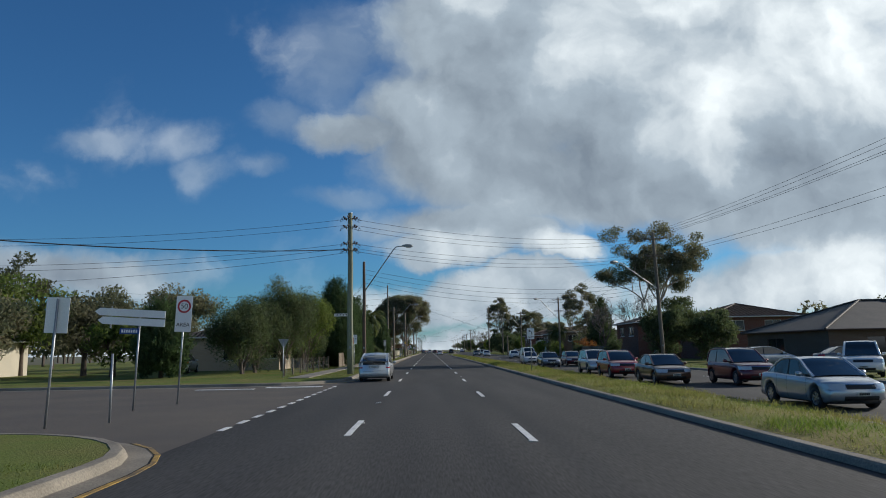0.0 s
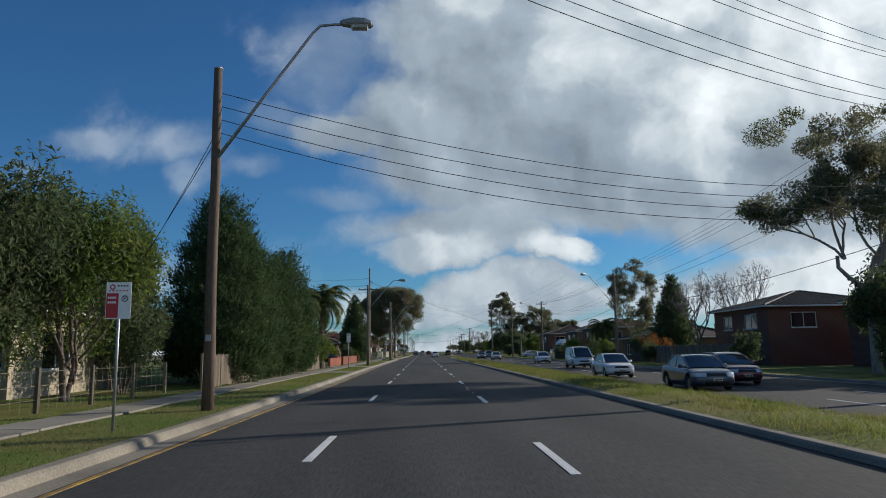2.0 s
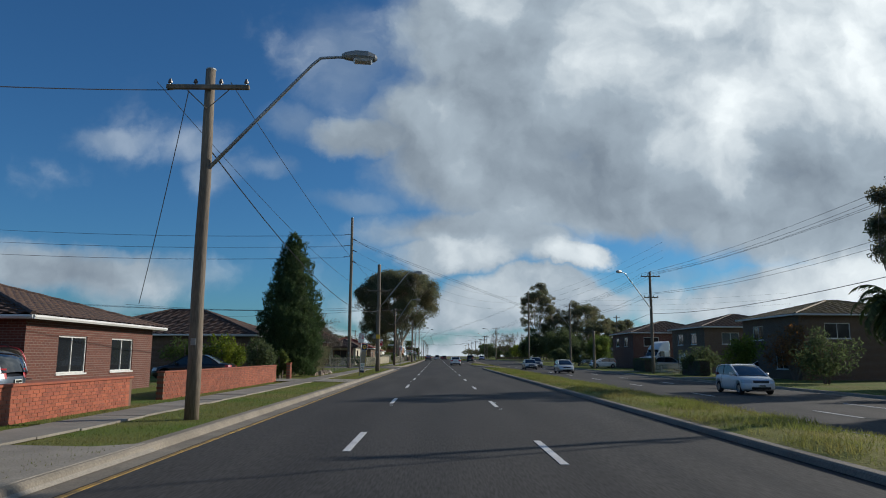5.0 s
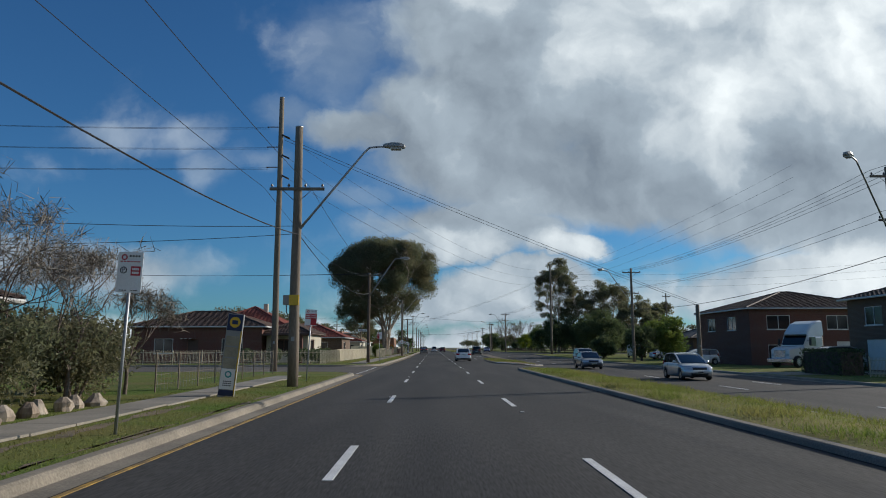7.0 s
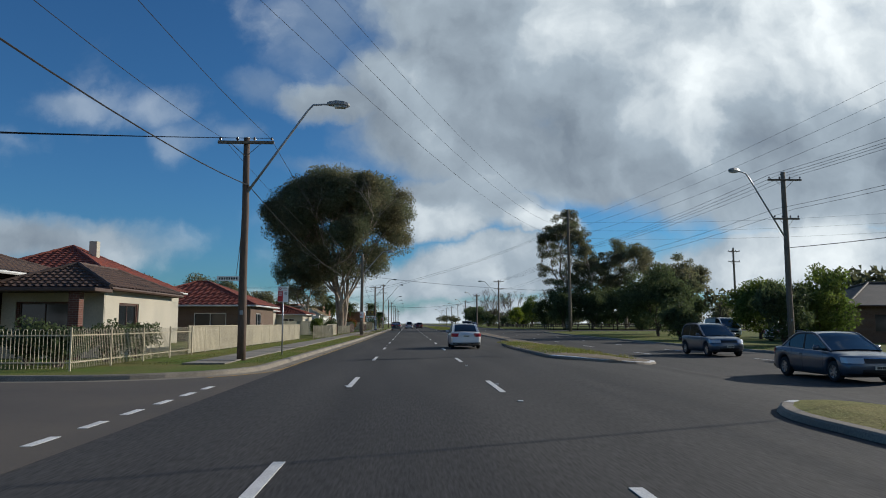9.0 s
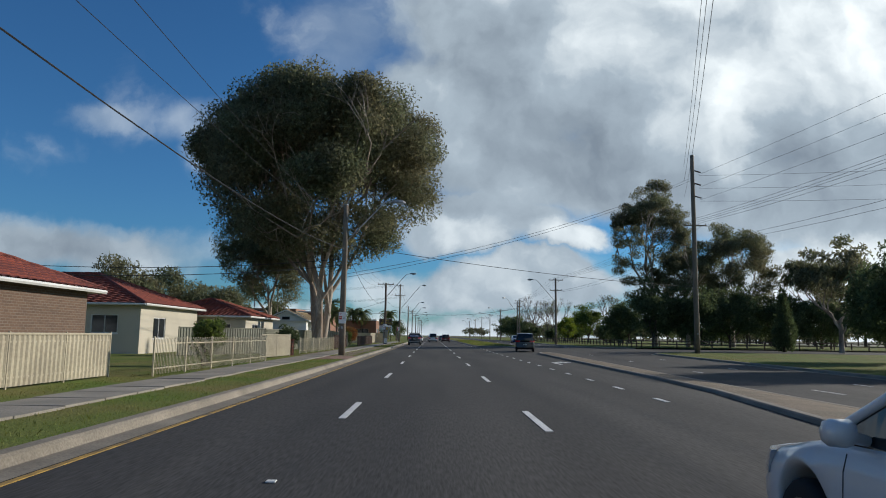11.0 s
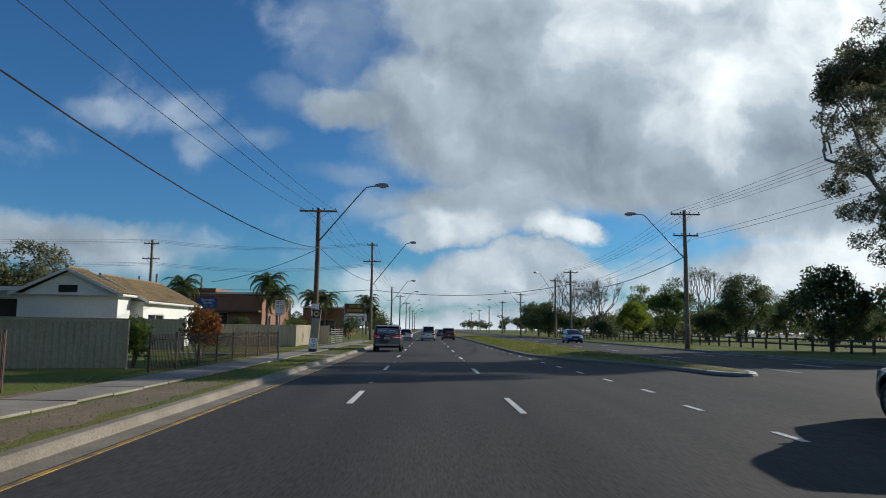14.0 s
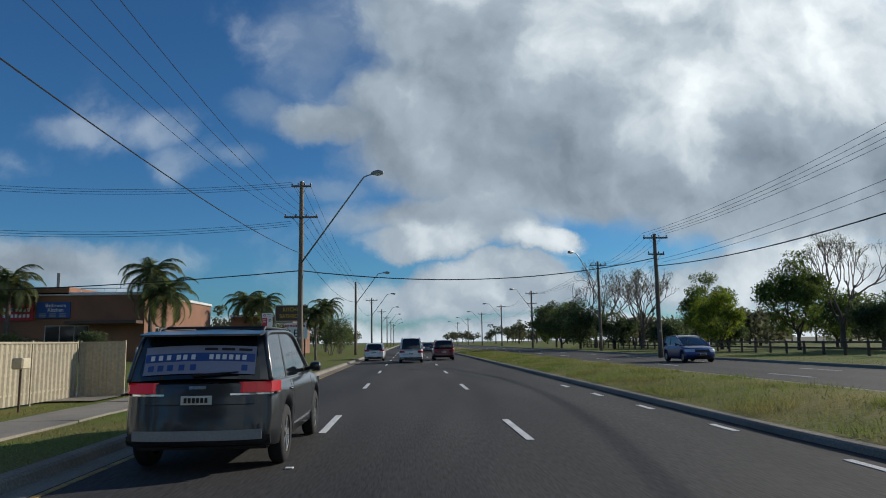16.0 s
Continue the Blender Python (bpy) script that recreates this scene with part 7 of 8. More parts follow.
HOUSE_WING = house("low cream-panelled wing of a corner house with a brown tiled roof", -16.4, -12.4, 204, 212, 2.75, 1.1, RED_BRICK, BROWN_TILE,
                   [("s", 0.7, 2.7, 0.9, 2.2, "window"), ("e", 1.5, 3.5, 0.9, 2.2, "window")], trim=TRIM_BROWN)
for a, b, c, d in ((-16.35, -15.8, 0.13, 2.85), (-13.6, -12.36, 0.13, 2.85), (-15.8, -13.6, 0.13, 1.0), (-15.8, -13.6, 2.38, 2.85)):
    q = Shape()
    q.box(a, b, 203.93, 203.99, c, d)
    part("cladding", q, CREAM_WALL, HOUSE_WING, "cream panels round the corner windows")
for y0, y1, z0, z1 in ((204.0, 205.4, 0.13, 2.85), (207.6, 212.0, 0.13, 2.85), (205.4, 207.6, 0.13, 1.0), (205.4, 207.6, 2.38, 2.85)):
    q = Shape()
    q.box(-12.395, -12.35, y0, y1, z0, z1)
    part("cladding", q, CREAM_WALL, HOUSE_WING)
q = Shape()
q.box(-13.0, -12.6, 202.3, 202.7, 0.13, 2.72, 0, 0.01)
part("porch_post", q, RED_BRICK, HOUSE_WING)
q = Shape()
q.box(-16.5, -11.9, 202.0, 203.6, 2.72, 2.86, 0, 0.02)
part("porch_roof", q, TRIM_BROWN, HOUSE_WING)
house("cream house with a red tiled hip roof", -27.2, -16.8, 216.5, 227, 3.5, 2.8, CREAM_WALL, RED_TILE, [("s", 2, 4, 0.9, 2.3, "window"), ("s", 6, 8, 0.9, 2.3, "window"), ("e", 3, 5, 0.9, 2.2, "window")], chimney=True)
house("brown brick house with a red tiled hip roof", -23.0, -12.6, 231.5, 241, 2.75, 2.1, BROWN_BRICK, RED_TILE, [("s", 6, 8.5, 0.9, 2.2, "window"), ("e", 2, 4, 0.9, 2.2, "window")])
house("cream weatherboard house with a dark red tiled hip roof", -29.5, -17.2, 257, 267, 2.9, 2.1, CREAM_WALL, RED_TILE, [("s", 9.4, 11.0, 1.2, 2.3, "window"), ("s", 6.0, 7.6, 1.2, 2.3, "window"), ("e", 2, 4, 0.9, 2.2, "window")])
house("cream cottage with a red tiled hip roof", -21.5, -13.9, 268, 277, 2.5, 1.4, CREAM_WALL, RED_TILE, [("s", 5.0, 6.5, 0.9, 2.0, "window"), ("e", 2, 4, 0.9, 2.0, "window")])
GABLE = house("white weatherboard house with a tan tiled gable roof", -23.0, -17.4, 313, 314.7, 3.05, 1.45, WHITE_WALL, TAN_TILE, [], roof="gable", ridge_axis="y", eave=0.35)
q = Shape()
q.box(-20.75, -19.7, 312.95, 312.99, 3.35, 3.75)
part("gable_window", q, DARK_GLASS, GABLE)
for k in range(16):
    q = Shape()
    q.box(-23.0, -17.4, 312.985, 312.998, 0.3 + k * 0.18, 0.3 + k * 0.18 + 0.15)
    part("weatherboard", q, WHITE_WALL, GABLE)
house("white weatherboard wing with a tan tiled roof", -21.8, -16.8, 315.1, 324.2, 2.75, 1.5, WHITE_WALL, TAN_TILE, [("e", 0.8, 3.4, 0.9, 2.1, "window"), ("e", 6.2, 7.6, 0.9, 2.0, "window")], roof="gable", ridge_axis="y", eave=0.4)
house("white flat-roofed carport wing with wide windows", -31.0, -23.2, 314.5, 322, 3.3, 0.2, WHITE_WALL, TRIM_WHITE, [("s", 3.4, 7.2, 1.5, 2.9, "window")], roof="flat", bars=3)
SHOP = house("terracotta rendered shop building with a flat roof", -50, -24.5, 378, 400, 6.2, 0.2, ORANGE_WALL, TRIM_WHITE, [("s", 16.5, 20.5, 0.8, 3.4, "window"), ("s", 8, 12, 0.8, 3.4, "window"), ("e", 3, 6, 0.6, 3.2, "window")], roof="flat", eave=0.1, name="shop", bars=3)
for a, b, zz, m in ((-37.5, -34.5, 4.0, RED_SIGN), (-34.2, -31.2, 4.2, BLUE_SIGN)):
    q = Shape()
    q.box(a, b, 377.8, 377.95, zz, zz + 1.5, 0, 0.02)
    sg = part("sign_board", q, m, SHOP)
    if m == BLUE_SIGN:
        for word, dz, size in (("Bathroom", 1.17, 0.46), ("Kitchen", 0.75, 0.46)):
            letters(word, size, WHITE_SIGN, "lettering", sg, Matrix.Translation(((a + b) / 2 + 0.2, 377.79, zz + dz)) @ FACING, 0.004)
        for r_ in range(3):
            q = Shape()
            for k in range(3):
                q.box(a + 0.25 + k * 0.9, a + 0.85 + k * 0.9, 377.77, 377.8, zz + 0.1 + r_ * 0.14, zz + 0.17 + r_ * 0.14)
            part("marking", q, GREY_PANEL, sg)
    for r_ in range(2 if m == RED_SIGN else 0):
        q = Shape()
        for k in range(7):
            q.box(a + 0.3 + k * 0.36, a + 0.3 + k * 0.36 + 0.22, 377.77, 377.8, zz + 0.3 + r_ * 0.55, zz + 0.6 + r_ * 0.55)
        part("marking", q, WHITE_SIGN, sg)
q = Shape()
q.box(-31, -24.6, 376.3, 378, 3.6, 3.9, 0, 0.03)
part("awning", q, TRIM_BROWN, SHOP)
q = Shape()
q.box(-50, -31.4, 377.9, 399, 6.35, 7.1, 0, 0.03)
part("parapet", q, ORANGE_WALL, SHOP, "raised parapet of the shop front")
q = Shape()
q.box(-30.6, -25.2, 377.0, 377.2, 6.95, 7.0)
for k in range(6):
    q.box(-30.6 + k * 1.07, -30.56 + k * 1.07, 377.05, 377.1, 6.3, 6.97)
q.v = [(x, y + 1.4, z) for x, y, z in q.v]
part("roof_rail", q, GALV, SHOP)
house("ochre rendered shop with a flat roof beside palms", -23, -15, 404, 420, 5.0, 0.2, ORANGE_WALL, TRIM_WHITE, [("s", 2, 6, 0.5, 2.8, "window"), ("e", 3, 8, 0.5, 2.8, "window")], roof="flat", eave=0.1, name="shop")
for k, (x, y, hh) in enumerate(((-42.5, 384, 9.4), (-38.5, 384, 9.0), (-35.8, 385, 9.0), (-46.0, 386, 9.2))):
    t = thing("antenna_mast", pose(x, y, 6.4), "grey panel antenna mast on the shop roof", "antenna", "antenna masts")
    q = Shape()
    q.tube([(0, 0, 0), (0, 0, hh - 6.4)], 0.06, 6)
    part("mast", q, GALV, t)
    q = Shape()
    q.box(-0.16, 0.16, -0.2, -0.06, hh - 8.2, hh - 6.3, 0, 0.02)
    part("panel", q, GREY_PANEL, t)

# far side, going north
house("low brown house with a wide dark tiled roof", 31, 47, 52, 66, 2.7, 2.6, BROWN_BRICK, GREY_TILE, [("w", 4, 7, 0.8, 2.2, "window"), ("s", 3, 6, 0.8, 2.2, "window")], z=-0.1, fine=False, trim=TRIM_BROWN)
house("two-storey red brick house with a brown tiled roof", 34, 45, 82, 93, 5.0, 1.8, RED_BRICK, BROWN_TILE, [("s", 2, 4, 3.4, 4.6, "window"), ("s", 6.5, 8.5, 3.4, 4.6, "window"), ("w", 2, 4, 3.3, 4.6, "window")], z=-0.1)
house("two-storey dark red brick house with a grey tiled roof", 29.5, 41, 97, 108, 5.0, 1.6, RED_BRICK, GREY_TILE, [("s", 2.0, 4.2, 3.2, 4.5, "window"), ("s", 7, 9, 3.2, 4.5, "window"), ("w", 2, 4, 3.2, 4.5, "window"), ("w", 6.5, 9, 3.2, 4.5, "window")], z=-0.1)
house("brown house with a tiled hip roof behind shrubs", 28, 40, 126, 136, 2.9, 1.9, BROWN_BRICK, BROWN_TILE, [("w", 2, 4, 0.8, 2.2, "window"), ("s", 2, 4, 0.8, 2.2, "window")], z=-0.1, fine=False)
house("two-storey brown brick house with a low tiled roof", 28, 39, 150, 160, 5.0, 1.4, BROWN_BRICK, TAN_TILE, [("s", 2, 4, 3.2, 4.4, "window"), ("s", 6.5, 8.5, 3.2, 4.4, "window"), ("w", 2, 4, 3.2, 4.4, "window"), ("w", 6, 8, 0.8, 2.2, "window")], z=-0.1)
house("two-storey brown brick house with white eaves", 30.5, 42, 176, 187, 5.1, 1.7, BROWN_BRICK, BROWN_TILE, [("s", 2, 4, 3.2, 4.5, "window"), ("s", 7, 9, 3.2, 4.5, "window"), ("w", 2.0, 4.0, 3.2, 4.5, "window"), ("w", 6.5, 8.5, 3.2, 4.5, "window"), ("w", 2.0, 5.0, 0.1, 2.2, "garage")], z=-0.1)
house("two-storey red brick house with a brown hip roof", 29.0, 42, 200, 212, 5.2, 1.9, RED_BRICK, BROWN_TILE, [("s", 1.6, 3.8, 3.3, 4.6, "window"), ("s", 7.2, 9.2, 3.3, 4.6, "window"), ("s", 1.6, 3.6, 0.4, 1.9, "window"), ("w", 2, 4, 3.3, 4.6, "window"), ("w", 7, 9, 3.3, 4.6, "window"), ("s", 8.0, 11.0, 0.1, 2.2, "garage")], z=-0.1)
house("low house with a dark tiled roof among trees", 34, 46, 228, 238, 2.8, 2.0, BROWN_BRICK, GREY_TILE, [("s", 2, 4, 0.8, 2.2, "window")], z=-0.05, fine=False, trim=TRIM_BROWN)

# ---- footpaths, driveways ----
def slabs(y0, y1, xa, xb, length, label, z=0.145, thick=0.05, material=CONCRETE, name="footpath"):
    t = thing(name, pose(0, 0, 0), label, "footpath", kind="structure")
    s = Shape()
    w = xb - xa
    s.box(0, w, 0.012, length - 0.012, 0, thick, 0, 0.008)
    me = mesh_of("slab", s, material)
    random.seed(int(y0))
    for k in range(int((y1 - y0) / length)):
        part("slab", me, None, t, at=pose(xa + random.uniform(-0.01, 0.01), y0 + k * length, z + random.uniform(-0.006, 0.006), random.uniform(-0.3, 0.3), random.uniform(-0.4, 0.4), 0))


slabs(39, 172, -8.05, -6.85, 1.5, "pale concrete footpath slabs with dark joints")
slabs(199, 352, -7.65, -6.25, 1.5, "pale concrete footpath slabs with dark joints")
for y0, y1, m, lab in ((134.9, 139.2, CONCRETE, "concrete driveway crossing"), (104.0, 107.0, CONCRETE, "concrete driveway crossing"), (86.0, 89.0, CONCRETE, "concrete driveway crossing"), (330.0, 334.0, CONCRETE, "concrete driveway crossing"), (308.6, 310.4, CONCRETE, "concrete path to the bus stop")):
    s = Shape()
    e = left_edge(y0)
    s.add([(e + 0.03, y0 - 0.7, 0.02), (e + 0.03, y1 + 0.7, 0.02), (e - 0.13, y1 + 0.55, 0.157), (e - 0.13, y0 - 0.55, 0.157), (e - 0.75, y1, 0.168), (e - 0.75, y0, 0.168), (-6.8, y1, 0.19), (-6.8, y0, 0.19)], [(0, 1, 2, 3), (3, 2, 4, 5), (5, 4, 6, 7)])
    s.add([(-8.1, y1, 0.185), (-8.1, y0, 0.185), (-13.0, y1, 0.19), (-13.0, y0, 0.19)], [(1, 0, 2, 3)])
    part("driveway", s, m, None, lab + " over the verge", category="driveway", kind="structure")
# worn bare patches in the verge
def worn(y0, y1, xa, xb, seed):
    rng = random.Random(seed)
    n = int((y1 - y0) / 0.6)
    east = [(xb + rng.uniform(-0.28, 0.03), lerp(y0, y1, k / n)) for k in range(n + 1)]
    west = [(xa + rng.uniform(-0.03, 0.22), lerp(y0, y1, k / n)) for k in range(n + 1)]
    flat_fill("worn_verge", [(lerp(xa, xb, 0.5), y0 - 0.4)] + east + [(lerp(xa, xb, 0.5), y1 + 0.4)] + west[::-1], 0.146, DIRT, "patch of bare worn earth in the grass verge", "bare earth")


worn(259.0, 291.0, -6.2, -4.9, 1)
worn(259.5, 288.0, -8.4, -7.7, 2)
worn(141.0, 153.0, -6.7, -6.2, 3)
worn(143.0, 156.5, -5.35, -5.02, 4)
worn(308.0, 315.5, -5.9, -4.9, 5)
# brick-paved crossing
t = thing("paved_crossing", pose(0, 0, 0), "crossing of red and buff brick pavers over the verge", "driveway", kind="structure")
s = Shape()
s.box(0, 0.225, 0, 0.112, 0, 0.03, 0, 0.006)
me = mesh_of("paver", s, PAVER)
for i in range(7):
    for j in range(42):
        part("paver", me, None, t, at=pose(-6.2 + i * 0.235, 253.2 + j * 0.12, 0.135))
s = Shape()
for y0, y1, x1 in ((26, 31, 34), (41, 45, 34), (153, 157, 30), (178, 183, 31)):
    z0 = rise(22, y0)
    s.add([(20.45, y0 - 0.5, z0 + 0.03), (20.45, y1 + 0.5, z0 + 0.03), (21.2, y1, z0 + 0.17), (21.2, y0, z0 + 0.17), (x1, y1, z0 + 0.19), (x1, y0, z0 + 0.19)], [(1, 0, 3, 2), (2, 3, 5, 4)])
part("driveway_far", s, CONCRETE, None, "concrete driveways over the far verge", category="driveway", kind="structure")


# ---- fences ----
def along(a, b):
    a, b = Vector((a[0], a[1], 0)), Vector((b[0], b[1], 0))
    d = (b - a)
    return a, d.normalized(), d.length, math.degrees(math.atan2(d.y, d.x))


def fence(a, b, h, label, kind, material, gap, post_gap, z=0.14, group="", post_mat=None, piece="picket", rails=(0.2, 0.85), name="fence", w=0.016, d=0.016, post=0.05, taper=False, loop=False, rail=0.02):
    p, dr, ln, ang = along(a, b)
    t = thing(name, pose(p.x, p.y, z, 0, 0, ang), label, "fence", group)
    s = Shape()
    s.box(-post / 2, post / 2, -post / 2, post / 2, -0.1, h + 0.05, 0, 0.006)
    pm = mesh_of("post", s, post_mat or material)
    n = max(1, round(ln / post_gap))
    for k in range(n + 1):
        part("post", pm, None, t, at=pose(ln * k / n, 0, 0))
    for r_ in rails:
        s = Shape()
        s.box(0, ln, 0.01, 0.01 + rail * 1.75, h * r_ - rail, h * r_ + rail)
        part("rail", s, post_mat or material, t)
    if kind == "sheet":
        s = Shape()
        sw = ln / n
        m = max(4, int(sw / 0.05))
        prof = [(sw * k / m, 0.036 if k % 4 in (1, 2) else 0.0) for k in range(m + 1)]
        s.rings([[(x, y0, zz) for x, y0 in prof] for zz in (0.05, h - 0.02)], False, closed=False)
        s.rings([[(x, y0 + 0.003, zz) for x, y0 in prof] for zz in (h - 0.02, 0.05)], False, closed=False)
        me = mesh_of("sheet", s, material)
        for k in range(n):
            part("sheet", me, None, t, at=pose(sw * k, -0.01, 0))
        c = Shape()
        c.box(0, ln, -0.03, 0.05, h - 0.03, h + 0.02, 0, 0.006)
        part("capping", c, material, t)
    else:
        s = Shape()
        if loop:
            s.tube([(0, 0, 0.06), (0, 0, h - 0.06), (gap * 0.25, 0, h), (gap * 0.75, 0, h), (gap, 0, h - 0.06), (gap, 0, 0.06)], w / 2, 5)
            step = gap * 2
        else:
            s.box(-w / 2, w / 2, -d / 2 - 0.0, d / 2, 0.05, h, 0, min(w, d) * 0.2)
            step = gap
        me = mesh_of(piece, s, material)
        random.seed(int(p.x * 10 + p.y))
        count = int(ln / step)
        for k in range(count):
            jig = random.uniform(-0.04, 0.03) if taper else 0
            at = pose(step * (k + 0.5), -0.012, jig, 0, random.uniform(-1.2, 1.2) if taper else 0, 0)
            if k < 300:
                part(piece, me, None, t, at=at)
    return t


fence((-9.3, 44.0), (-9.3, 64.0), 1.05, "low timber post fence with thin wire", "picket", GALV, 0.42, 2.9, post_mat=PALING, piece="wire_dropper", rails=(0.3, 0.62, 0.95), w=0.006, d=0.006, post=0.1, rail=0.006)
fence((-8.6, 66.0), (-8.4, 86.0), 1.35, "weathered grey timber paling fence below conifers", "picket", PALING, 0.105, 2.6, piece="paling", w=0.098, d=0.016, taper=True, post=0.09)
fence((-8.4, 89.0), (-8.5, 97.0), 1.25, "weathered grey timber paling fence", "picket", PALING, 0.105, 2.6, piece="paling", w=0.098, d=0.016, taper=True, post=0.09)
fence((-9.3, 158.5), (-9.2, 175.0), 1.25, "wire mesh fence on thin steel posts", "picket", GALV, 0.30, 2.2, post_mat=TIMBER, piece="wire_dropper", rails=(0.2, 0.45, 0.7, 0.98), w=0.005, d=0.005, post=0.045, rail=0.005)
fence((-30.0, 196.2), (-9.9, 196.0), 1.2, "cream steel picket fence round a corner garden", "picket", CREAM_STEEL, 0.115, 2.4, loop=True, w=0.017)
fence((-9.9, 196.0), (-9.6, 206.5), 1.2, "cream steel picket fence round a corner garden", "picket", CREAM_STEEL, 0.115, 2.4, loop=True, w=0.017)
fence((-9.9, 207.0), (-9.4, 236.0), 1.25, "cream sheet steel fence with ribbed panels", "sheet", CREAM_SHEET, 0.1, 2.4)
fence((-8.3, 236.5), (-7.95, 249.3), 1.15, "cream steel picket fence beside the footpath", "picket", CREAM_STEEL, 0.115, 2.4, loop=True, w=0.017)
fence((-8.0, 249.6), (-8.9, 252.2), 1.2, "open cream steel picket gate", "picket", CREAM_STEEL, 0.115, 2.6, loop=True, w=0.017, name="gate")
fence((-8.9, 252.4), (-8.45, 257.6), 1.25, "closed cream ribbed sheet steel gate", "sheet", CREAM_SHEET, 0.1, 2.6, name="gate")
fence((-14.0, 254.5), (-10.6, 260.4), 1.6, "tall olive-cream sheet steel fence behind a gate", "sheet", OLIVE_SHEET, 0.1, 2.2)
fence((-8.6, 261.5), (-8.45, 276.4), 1.05, "cream steel picket fence under a big tree", "picket", CREAM_STEEL, 0.115, 2.4, loop=True, w=0.017)
fence((-8.5, 276.8), (-8.7, 287.8), 1.25, "brown painted steel picket fence", "picket", BROWN_STEEL, 0.11, 2.0, piece="bar", w=0.02, d=0.02)
fence((-12.2, 264.0), (-10.4, 278.0), 1.6, "tall olive sheet steel fence behind pickets", "sheet", OLIVE_SHEET, 0.1, 2.4)
fence((-26.0, 290.0), (-9.6, 296.0), 1.55, "tall cream sheet steel fence across a garden", "sheet", CREAM_SHEET, 0.1, 2.4)
fence((-8.3, 294.5), (-8.25, 312.6), 1.15, "dark brown steel picket fence with open gaps", "picket", BROWN_STEEL, 0.125, 2.4, piece="bar", w=0.02, d=0.016, post=0.06)
fence((-15.9, 325.3), (-9.5, 324.6), 1.55, "tall cream ribbed sheet steel fence beside a white house", "sheet", CREAM_SHEET, 0.1, 2.2)
fence((-9.5, 324.7), (-9.3, 331.5), 1.55, "tall cream ribbed sheet steel fence along a lawn", "sheet", CREAM_SHEET, 0.1, 2.2)
fence((-30.0, 309.5), (-13.4, 312.4), 1.75, "tall cream ribbed sheet steel fence before a white house", "sheet", CREAM_SHEET, 0.1, 2.4)
fence((-9.3, 331.7), (-8.1, 331.8), 1.55, "short return of cream sheet steel fence", "sheet", CREAM_SHEET, 0.1, 2.2)
fence((-8.0, 332.4), (-8.0, 340.5), 1.35, "white steel gate of level bars", "picket", GALV, 2.0, 2.4, rails=(0.1, 0.24, 0.38, 0.52, 0.66, 0.8, 0.94), name="gate", piece="bar")
fence((24.6, 90.0), (24.8, 113.0), 1.85, "tall dark grey timber paling fence", "picket", PALING, 0.125, 2.4, z=-0.1, piece="paling", w=0.118, d=0.016, taper=True, post=0.1)
fence((24.4, 166.0), (24.4, 175.0), 1.1, "pale steel fence and gate before a house", "picket", CREAM_STEEL, 0.12, 2.4, z=-0.1, piece="bar")


def rail_fence(a, b, h, label, z):
    p, dr, ln, ang = along(a, b)
    t = thing("rail_fence", pose(p.x, p.y, z, 0, 0, ang), label, "fence")
    s = Shape()
    s.box(-0.07, 0.07, -0.07, 0.07, -0.2, h, 0, 0.015)
    pm = mesh_of("post", s, BROWN_TIMBER)
    n = round(ln / 2.3)
    r_ = Shape()
    r_.box(0.03, ln / n - 0.03, -0.12, -0.07, -0.06, 0.06, 0, 0.01)
    rm = mesh_of("rail", r_, BROWN_TIMBER)
    for k in range(n + 1):
        part("post", pm, None, t, at=pose(ln * k / n, 0, 0))
        if k < n:
            for zz in (h * 0.5, h * 0.9):
                part("rail", rm, None, t, at=pose(ln * k / n, 0, zz))


rail_fence((27.0, 306.0), (27.2, 420.0), 0.95, "brown timber post-and-rail fence round the park", 0.34)
rail_fence((27.0, 306.0), (75.0, 306.5), 0.95, "brown timber post-and-rail fence round the park", 0.34)


def brick_wall(y0, y1, x, h, near):
    t = thing("garden_wall", pose(0, 0, 0), "low red brick garden wall with pale mortar", "wall")
    s = Shape()
    s.box(x - 0.10, x + 0.10, y0 + 0.01, y1 - 0.01, 0.05, 0.14 + h - 0.02)
    part("core", s, MORTAR, t)
    b = Shape()
    b.box(0, 0.23, 0, 0.228, 0, 0.075, 0, 0.005)
    me = mesh_of("brick", b, RED_PIECE)
    rest, count = Shape(), 0
    rows = int(h / 0.086)
    spots = []
    for k in range(rows):
        n = int((y1 - y0) / 0.24)
        for i in range(n):
            spots.append((y0 + i * 0.24 + (0.12 if k % 2 and i < n - 1 else 0), 0.14 + k * 0.086))
    spots.sort(key=lambda q: -q[0])
    for y, z in spots:
        if near and count < 300:
            part("brick", me, None, t, at=pose(x - 0.115 + random.uniform(-0.003, 0.003), y, z))
        else:
            e = random.uniform(-0.003, 0.003)
            rest.box(x - 0.115 + e, x + 0.115 + e, y, y + 0.228, z, z + 0.075)
        count += 1
    if rest.v:
        part("bricks", rest, RED_PIECE, t, kind="stuff")
    c = Shape()
    c.box(x - 0.14, x + 0.14, y0, y1, 0.14 + rows * 0.086, 0.14 + rows * 0.086 + 0.06, 0, 0.01)
    part("coping", c, RED_PIECE, t)


